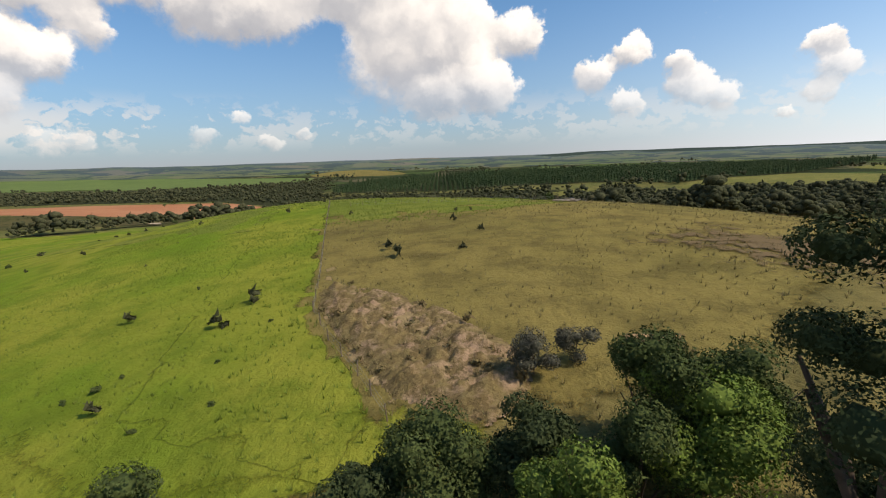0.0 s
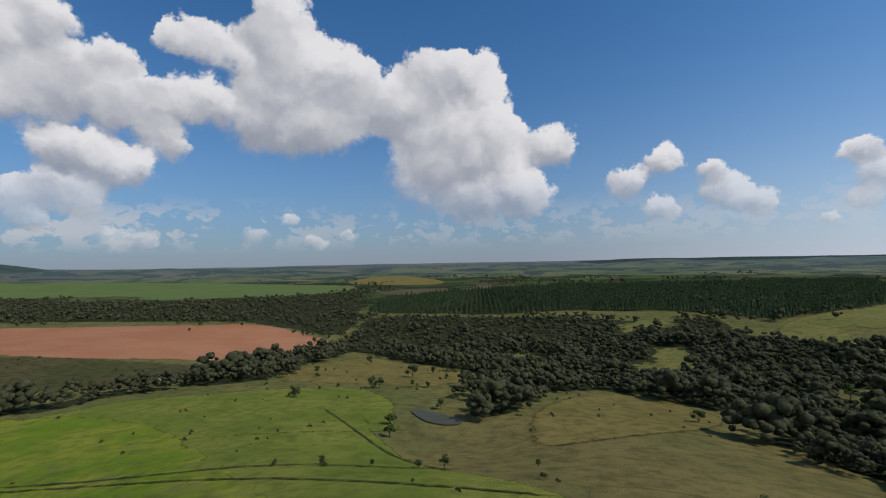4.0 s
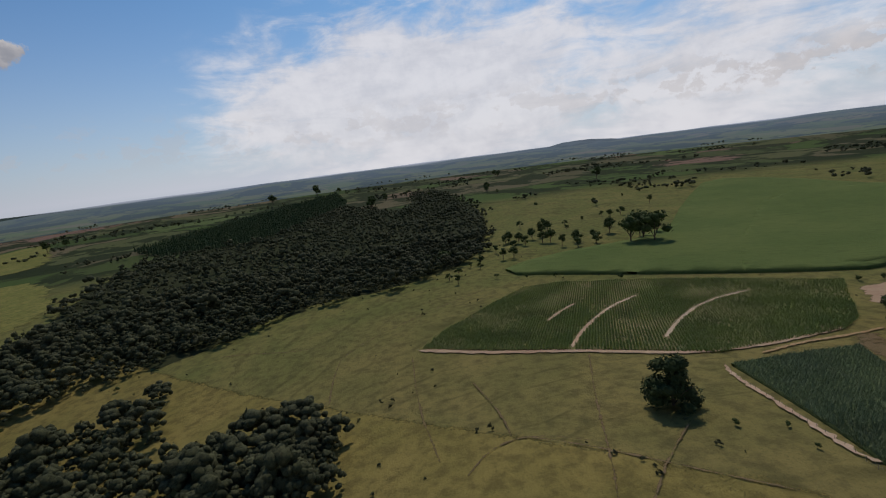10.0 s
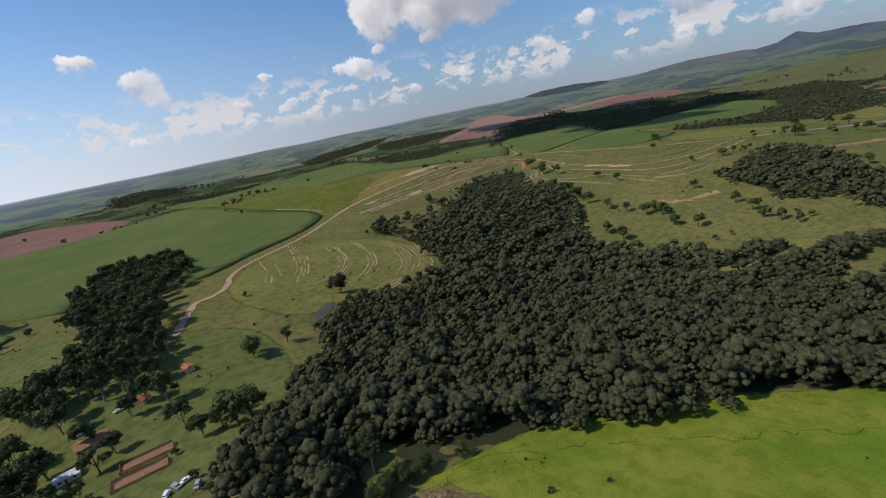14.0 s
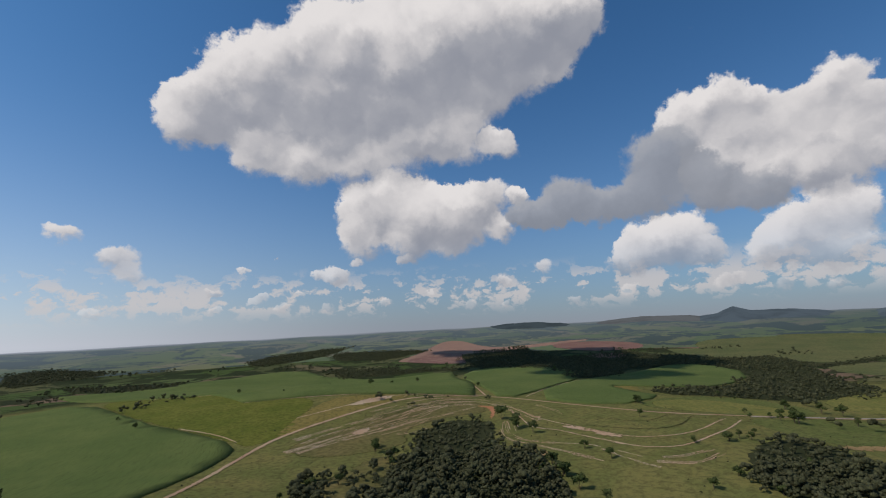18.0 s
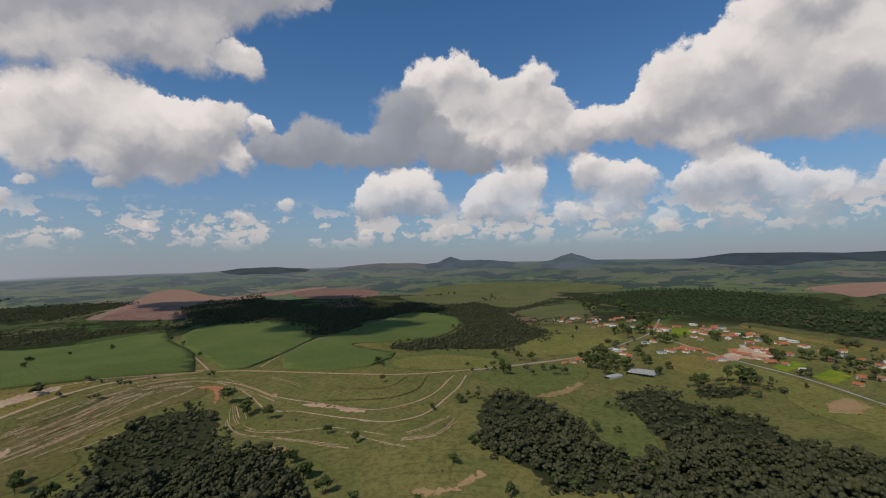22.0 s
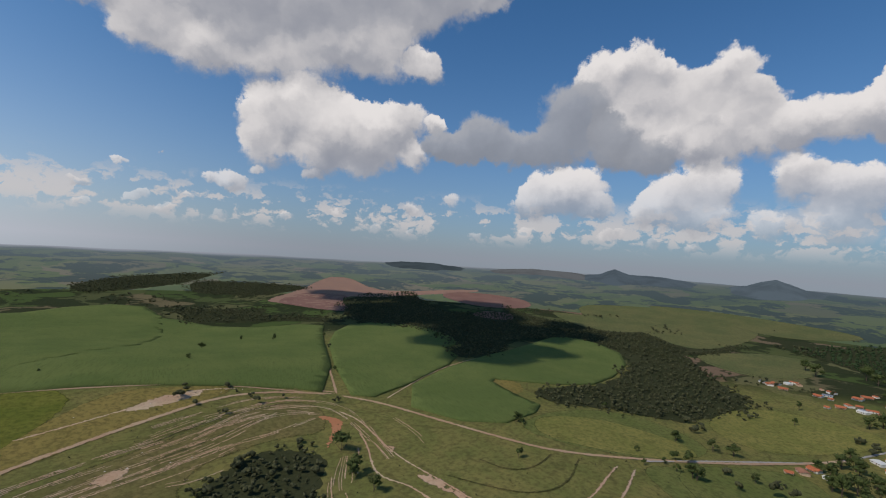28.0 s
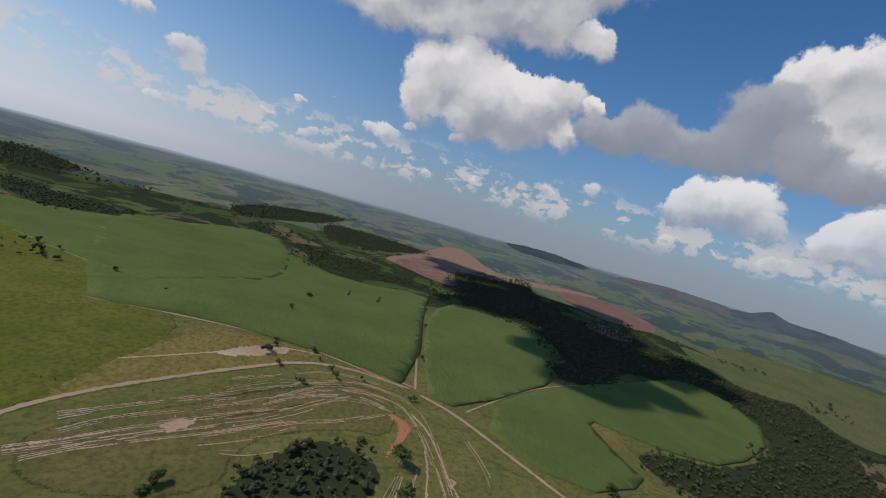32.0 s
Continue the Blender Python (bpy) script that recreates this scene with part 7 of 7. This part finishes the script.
for i, (x, y, w) in enumerate([(-1130, 210, 10.7), (-1067, 219, 11.1), (-1162, 222, 11.2), (-1274, 271, 12.3)]):
    settle(homes[ORDER[(i + 100) % 10]], x, y, 20 + (i * 37) % 90, max(1.0, min(1.9, w / 9)), "village houses")
for i, (x, y, w) in enumerate([(-1092, 367, 15), (-1064, 378, 15), (-971, 349, 15), (-1056, 323, 15), (-1130, 325, 15), (-1169, 335, 15), (-1166, 303, 15), (-1208, 288, 15), (-986, 294, 15), (-940, 274, 15), (-1036, 233, 15), (-789, 252, 15), (-980, 318, 15), (-1493, -130, 15), (-1576, -259, 15), (-1099, 335, 15), (-1097, 293, 15), (-1061, 348, 15), (-1026, 360, 15)]):
    settle(homes[ORDER[(i + 3) % 10]], x, y, 20 + (i * 53) % 90, 1.0 + (i * 7 % 10) / 14, "village houses")
farm_house = house("farmhouse with orange tile roof and porch", 11, 8, PLASTER, TILE, True)
cabin = house("small farm cabin with orange tile roof", 6, 5, PLASTER_WARM, TILE, False, 2.5, 1.0)
long_house = house("low farmhouse with brown weathered roof", 13, 8, PLASTER_WARM, TILE_OLD, True)
out_house = house("small outbuilding with pale roof", 8, 5, PLASTER, FIBRE, False, 2.4, 0.6)
for src, (x, y, w), turn in zip((farm_house, cabin, cabin, long_house, out_house), [(221, -196, 14.2), (86, -144, 6.3), (64, -164, 5.9), (104, -118, 13.2), (109, -95, 9.4)], (25, 60, 110, 15, 10)):
    settle(src, x, y, turn)
for x, y, w in [(248, -250, 10.8)]:
    settle(out_house, x, y, 30)
for src in homes + [farm_house, cabin, long_house, out_house]:
    drop_source(src)


SHED_TURN = -145


def open_shed(x, y, turn):
    """Open cattle shed: posts, beams, a two-slope sheet roof with ribs."""
    root = tagged(new("open_shed"), "open farm shed with bluish sheet-metal roof on posts", "shed")
    for px in (-5.5, 0, 5.5):
        for py in (-4.2, 4.2):
            part("post", block(0.22, 0.22, 3.6, px, py, -0.5), PLASTER, root)
    for py in (-4.2, 4.2):
        part("beam", block(11.6, 0.18, 0.25, 0, py, 3.05), TIMBER, root)
    for s in (-1, 1):
        roof = part("roof", slope(-6.2, 6.2, s * 5.0, 3.05, 0, 4.7, 0.06), SHEET, root)
        for k in range(13):
            rx = -6.0 + k
            part("rib", slope(rx - 0.05, rx + 0.05, s * 5.0, 3.12, 0, 4.77, 0.05), SHEET, roof)
    part("ridge_cap", prism([(-0.3, 4.74), (0.3, 4.74), (0, 4.9)], -6.2, 6.2), SHEET, root)
    part("low_wall", block(11.0, 0.18, 1.1, 0, 4.2, -0.4), PLASTER_WARM, root)
    part("trough", block(5.0, 0.7, 0.6, 1.0, 2.6, -0.3, 0.05), FIBRE, root)
    root.matrix_world = Matrix.Translation((x, y, ground_z(x, y) + 0.3)) @ Matrix.Rotation(radians(turn), 4, "Z")


open_shed(88, -22, SHED_TURN)


def greenhouse(x, y, turn, bays, wide, long, label):
    """Bays of arched pale film on a frame."""
    root = tagged(new("greenhouse"), label, "greenhouse")
    for b in range(bays):
        x0 = (b - bays / 2) * wide
        prof = [(math.cos(math.pi * k / 8) * -wide / 2 + wide / 2 + x0, 3.0 + 1.5 * math.sin(math.pi * k / 8)) for k in range(9)]
        bm = bmesh.new()
        rows = [[bm.verts.new((px, yy, pz - d)) for px, pz in prof] for yy, d in ((-long / 2, 0), (long / 2, 0), (long / 2, 0.08), (-long / 2, 0.08))]
        for r in range(4):
            q = rows[(r + 1) % 4]
            for k in range(8):
                bm.faces.new((rows[r][k], rows[r][k + 1], q[k + 1], q[k]))
        part("roof_film", bm, FILM, root)
        for py in (-long / 2, 0, long / 2):
            part("post", block(0.12, 0.12, 3.4, x0 + 0.06, py, -0.4), SHEET, root)
    for sx in (-1, 1):
        part("side_film", block(0.05, long, 2.9, sx * bays * wide / 2, 0, 0), FILM, root)
    root.matrix_world = Matrix.Translation((x, y, ground_z(x, y) + 0.3)) @ Matrix.Rotation(radians(turn), 4, "Z")


FILM = plain("greenhouse_film", (0.40, 0.39, 0.37), 0.8, 0.15, 0.45, 0.4)
for x, y, w in [(-956, -21, 48.7)]:
    greenhouse(x - 18, y, 72, 7, 6.8, 38, "pale multi-bay plastic greenhouse at the village edge")
for x, y, w in [(-918, -70, 33.5)]:
    greenhouse(x - 6, y, 50, 2, 6.5, 34, "small dull plastic greenhouse among trees")


def car(label, paint, pickup=False):
    root = tagged(new("pickup" if pickup else "car"), label, "vehicle")
    part("body", prism([(-0.85, 0.35), (0.85, 0.35), (0.88, 0.75), (0.80, 0.98), (-0.80, 0.98), (-0.88, 0.75)], -2.15, 2.15), paint, root)
    cab = part("cabin", prism([(-0.78, 0.96), (0.78, 0.96), (0.62, 1.48), (-0.62, 1.48)], -0.3 if pickup else -1.5, 1.0), paint, root)
    for s in (-1, 1):
        part("window", block(1.0, 0.04, 0.34, 0.35, s * 0.72, 1.05), GLASS_DARK, cab)
        for x in (-1.35, 1.35):
            bm = bmesh.new()
            bmesh.ops.create_cone(bm, cap_ends=True, segments=14, radius1=0.33, radius2=0.33, depth=0.2)
            bmesh.ops.transform(bm, matrix=Matrix.Translation((x, s * 0.80, 0.33)) @ Matrix.Rotation(math.pi / 2, 4, "X"), verts=bm.verts)
            wheel = part("wheel", bm, RUBBER, root)
            bm = bmesh.new()
            bmesh.ops.create_cone(bm, cap_ends=True, segments=10, radius1=0.19, radius2=0.17, depth=0.22)
            bmesh.ops.transform(bm, matrix=Matrix.Translation((x, s * 0.81, 0.33)) @ Matrix.Rotation(math.pi / 2, 4, "X"), verts=bm.verts)
            part("rim", bm, SHEET, wheel)
        part("headlight", block(0.06, 0.3, 0.14, 2.15, s * 0.6, 0.68), FIBRE, root)
    part("windscreen", prism([(-0.64, 1.02), (0.64, 1.02), (0.56, 1.40), (-0.56, 1.40)], 0.98, 1.02), GLASS_DARK, cab)
    return root


PAINT_WHITE = plain("white_paint", (0.78, 0.78, 0.77), 0.35, 0.5, 0.1)
PAINT_GREY = plain("grey_paint", (0.30, 0.31, 0.33), 0.35, 0.5, 0.1)
cars = [car("white parked car in the farm yard", PAINT_WHITE), car("white parked pickup in the farm yard", PAINT_WHITE, True), car("grey parked car in the farm yard", PAINT_GREY)]
for i, (x, y, w) in enumerate([(71, -30, 5), (71, -23, 3.9), (69, -39, 3.7), (66, -42, 3.7), (63, -43, 3.2), (97, -144, 4), (92, -145, 4), (59, -35, 3.1), (113, -135, 3.9)]):
    settle(cars[(0, 1, 0, 2, 1, 0, 0, 2, 0)[i % 9]], x, y, (95, 88, 70, 120, 30, 20, 160, 75, 15)[i % 9], 1.05, "parked vehicles")
for c in cars:
    drop_source(c)

for x, y, w in [(117, -29, 4.3)]:
    root = tagged(new("farm_trailer"), "small pale farm trailer beside trees", "trailer")
    part("bed", block(4.2, 1.9, 0.5, 0, 0, 0.7, 0.03), FIBRE, root)
    for s in (-1, 1):
        bm = bmesh.new()
        bmesh.ops.create_cone(bm, cap_ends=True, segments=14, radius1=0.4, radius2=0.4, depth=0.22)
        bmesh.ops.transform(bm, matrix=Matrix.Translation((-0.4, s * 1.05, 0.4)) @ Matrix.Rotation(math.pi / 2, 4, "X"), verts=bm.verts)
        part("wheel", bm, RUBBER, root)
    part("drawbar", block(1.8, 0.12, 0.12, 2.9, 0, 0.65), SHEET, root)
    root.matrix_world = Matrix.Translation((x, y, ground_z(x, y) + 0.3)) @ Matrix.Rotation(radians(20), 4, "Z")


PEN_SOIL = plain("pen_soil", (0.27, 0.150, 0.090), 0.95, 0.05, 0.5, 0.5)
PEN_BOARD = plain("pen_board", (0.26, 0.125, 0.075), 0.9, 0.1, 0.5, 1.5)


def pen(x, y, turn, long, wide):
    """Cattle pen of boards on posts."""
    root = tagged(new("cattle_pen"), "reddish-brown board cattle pen on bare earth", "pen")
    part("floor", block(long, wide, 0.5, 0, 0, -0.2), PEN_SOIL, root)
    n = int(long / 2)
    for s in (-1, 1):
        for k in range(n + 1):
            part("post", block(0.14, 0.14, 1.9, -long / 2 + k * long / n, s * wide / 2, -0.3), TIMBER, root)
        for z in (0.4, 0.8, 1.2):
            part("board", block(long, 0.06, 0.26, 0, s * (wide / 2 + 0.09), z), PEN_BOARD, root)
    for sx in (-1, 1):
        for z in (0.4, 0.8, 1.2):
            part("board", block(0.06, wide, 0.26, sx * (long / 2 + 0.09), 0, z), PEN_BOARD, root)
    root.matrix_world = Matrix.Translation((x, y, ground_z(x, y) + 0.3)) @ Matrix.Rotation(radians(turn), 4, "Z")


for x, y, w in [(80, -67, 17.9), (79, -80, 18.9)]:
    pen(x, y, 4, 19, 7)


def fence(line, label, step=3.2, tall=1.35):
    """Timber posts and three wires."""
    root = tagged(new("fence"), label, "fence")
    pts = dense([tuple(map(float, p)) for p in line], step, False)
    tops = []
    post = bpy.data.meshes.new("post")
    bm = bmesh.new()
    bmesh.ops.create_cone(bm, cap_ends=True, segments=6, radius1=0.06, radius2=0.05, depth=tall + 0.4)
    bmesh.ops.translate(bm, vec=(0, 0, (tall - 0.4) / 2), verts=bm.verts)
    bm.to_mesh(post)
    bm.free()
    post.materials.append(TIMBER)
    rng = np.random.default_rng(len(pts))
    for x, y in pts:
        z = ground_z(x, y) + 0.15
        shared("post", post, root, Matrix.Translation((x, y, z)) @ Euler((rng.normal(0, 0.04), rng.normal(0, 0.04), rng.uniform(0, 6))).to_matrix().to_4x4())
        tops.append((x, y, z))
    for h in (0.35, 0.75, 1.15):
        v, f = tube([(x, y, z + h) for x, y, z in tops], [0.008] * len(tops), 3)
        part_mesh("wire", v, f, SHEET, root)


fence(lay_fence_a, "timber post and wire fence between green and dry pasture")
fence(lay_fence_b, "timber post and wire fence beside the tan gully")
fence(lay_fence_c, "timber post and wire fence down the hill shoulder")
fence(lay_fence_d, "timber post and wire fence across the hill top")
fence(lay_crop_track, "low fence along the leafy crop field", 3.0)

for x, y, w in [(35, 124, 4.6)]:
    root = tagged(new("woodpile"), "pile of pale cut logs and old posts on grass", "woodpile")
    rng = np.random.default_rng(9)
    for k in range(26):
        a, r = rng.normal(0.3, 0.35), rng.uniform(0.09, 0.2)
        px, py, pz, l = rng.normal(0, 1.6), rng.normal(0, 0.9), r + (k % 3) * 0.24, rng.uniform(0.9, 1.8)
        v, f = tube([(px - math.cos(a) * l, py - math.sin(a) * l, pz), (px + math.cos(a) * l, py + math.sin(a) * l, pz + rng.normal(0, 0.06))], [r, r * 0.9], 7)
        part_mesh("log", v, f, PALE_BARK if k % 3 else TIMBER, root)
    root.location = (x, y, ground_z(x, y) + 0.15)

STONE = plain("pale_stone", (0.50, 0.46, 0.40), 0.9, 0.2, 0.4, 1.0)
rng = np.random.default_rng(10)
stones = [mesh_of("boulder", *lump(rng, 1.0, 0.6), STONE) for _ in range(4)]
for i, (x, y, w) in enumerate([(-388, -652, 2.4), (-351, -664, 3.4), (-333, -670, 2.8), (-409, -650, 2.5), (-370, -687, 2.4), (-325, -803, 2), (-506, -805, 2.5), (-527, -796, 2.6), (-496, -798, 2.5), (-405, -801, 2.2)]):
    s = new("boulder", stones[i % 4])
    s.matrix_world = Matrix.Translation((x, y, ground_z(x, y) + 0.4)) @ Matrix.Rotation(i, 4, "Z") @ Matrix.Diagonal((w * 0.4, w * 0.35, w * 0.35, 1))
    tagged(s, "pale boulder on the terraced slope", "boulder", "boulders")

# ---- far hills ----


def ridge(name, az0, az1, tops, label, colour):
    """A far hill: a solid ridge on the horizon, glowing, with haze put into its colour."""
    n = 60
    m = bpy.data.materials.new(name)
    m.use_nodes = True
    nn = Nodes(m.node_tree)
    place = nn.add("ShaderNodeNewGeometry").outputs["Position"]
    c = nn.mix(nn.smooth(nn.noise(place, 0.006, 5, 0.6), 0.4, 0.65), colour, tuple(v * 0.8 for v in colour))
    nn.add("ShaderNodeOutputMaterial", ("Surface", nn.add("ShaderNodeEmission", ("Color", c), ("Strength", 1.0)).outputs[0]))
    t = np.linspace(0, 1, n)
    az = np.radians(az0 + ((az1 - az0) % 360) * t)
    rr = np.random.default_rng(int(az0))
    top = np.interp(t, np.linspace(0, 1, len(tops)), tops) + np.convolve(rr.normal(0, 3.0, n + 4), np.ones(5) / 5, "valid")
    v = []
    for dist, zz in ((3300, -60 + 0 * top), (3900, top - 35), (4150, top), (4400, top - 10), (4500, -60 + 0 * top)):
        v.append(np.column_stack([-60 + dist * np.sin(az), -40 + dist * np.cos(az), zz]))
    i = np.arange(n - 1)
    f = np.concatenate([np.stack([k * n + i, k * n + i + 1, (k + 1) * n + i + 1, (k + 1) * n + i], -1) for k in range(4)])
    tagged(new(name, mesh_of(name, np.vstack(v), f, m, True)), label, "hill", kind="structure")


# last value: glow colour, with the distance haze already in it
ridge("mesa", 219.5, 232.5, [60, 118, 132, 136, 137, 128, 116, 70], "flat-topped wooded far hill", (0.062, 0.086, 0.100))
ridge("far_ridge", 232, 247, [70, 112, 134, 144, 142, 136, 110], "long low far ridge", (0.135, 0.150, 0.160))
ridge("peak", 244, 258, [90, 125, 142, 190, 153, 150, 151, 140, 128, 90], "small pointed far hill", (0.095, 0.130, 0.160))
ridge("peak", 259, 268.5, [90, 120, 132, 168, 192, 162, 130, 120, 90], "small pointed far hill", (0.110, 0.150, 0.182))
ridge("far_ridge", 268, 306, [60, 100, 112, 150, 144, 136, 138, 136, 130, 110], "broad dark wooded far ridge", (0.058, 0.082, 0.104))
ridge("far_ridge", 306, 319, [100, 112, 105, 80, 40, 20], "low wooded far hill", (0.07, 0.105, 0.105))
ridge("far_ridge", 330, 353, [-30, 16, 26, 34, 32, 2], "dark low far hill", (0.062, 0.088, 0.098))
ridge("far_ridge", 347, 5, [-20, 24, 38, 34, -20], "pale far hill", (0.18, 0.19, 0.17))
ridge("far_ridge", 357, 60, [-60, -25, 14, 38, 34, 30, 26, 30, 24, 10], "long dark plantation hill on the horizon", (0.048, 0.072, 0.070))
ridge("far_ridge", 68, 91, [-40, 18, 24, 14, 6, 20, 22, -20], "pale haze-blue far ridge", (0.21, 0.275, 0.36))
ridge("far_ridge", 106, 120, [-20, 18, 52, 58, 40, -10], "haze-blue far hill", (0.15, 0.20, 0.25))
ridge("far_ridge", 119, 140, [-40, 14, 18, 30, 24, 12, -20], "low haze-blue far hill", (0.17, 0.225, 0.275))

# ---- the cloud whose shadow lies on the far fields ----
rng = np.random.default_rng(12)
CLOUD = surface("cloud_vapour", lambda n, place: n.mix(n.smooth(n.noise(place, 0.01, 4, 0.6), 0.4, 0.7), (0.85, 0.85, 0.86), (0.75, 0.75, 0.77)), 1.0, 0.0)
vs, fs, n = [], [], 0
cx, cy = -1590, -1330
for k in range(50):
    u, w = rng.normal(0, 310), rng.normal(0, 200)
    v, f = lump(rng, rng.uniform(90, 190), 0.5)
    a = radians(52)
    vs.append(v + np.array([cx + u * math.cos(a) - w * math.sin(a), cy + u * math.sin(a) + w * math.cos(a), rng.uniform(0, 60)]))
    fs.append(f + n)
    n += len(v)
s = way(SUN_AZ, SUN_EL)
cloud = new("cloud", mesh_of("cloud", np.vstack(vs) + np.array([s.x, s.y, s.z]) * (2500 / s.z), np.vstack(fs), CLOUD, True))
tagged(cloud, "white heap cloud high over the fields", "cloud", kind="structure")
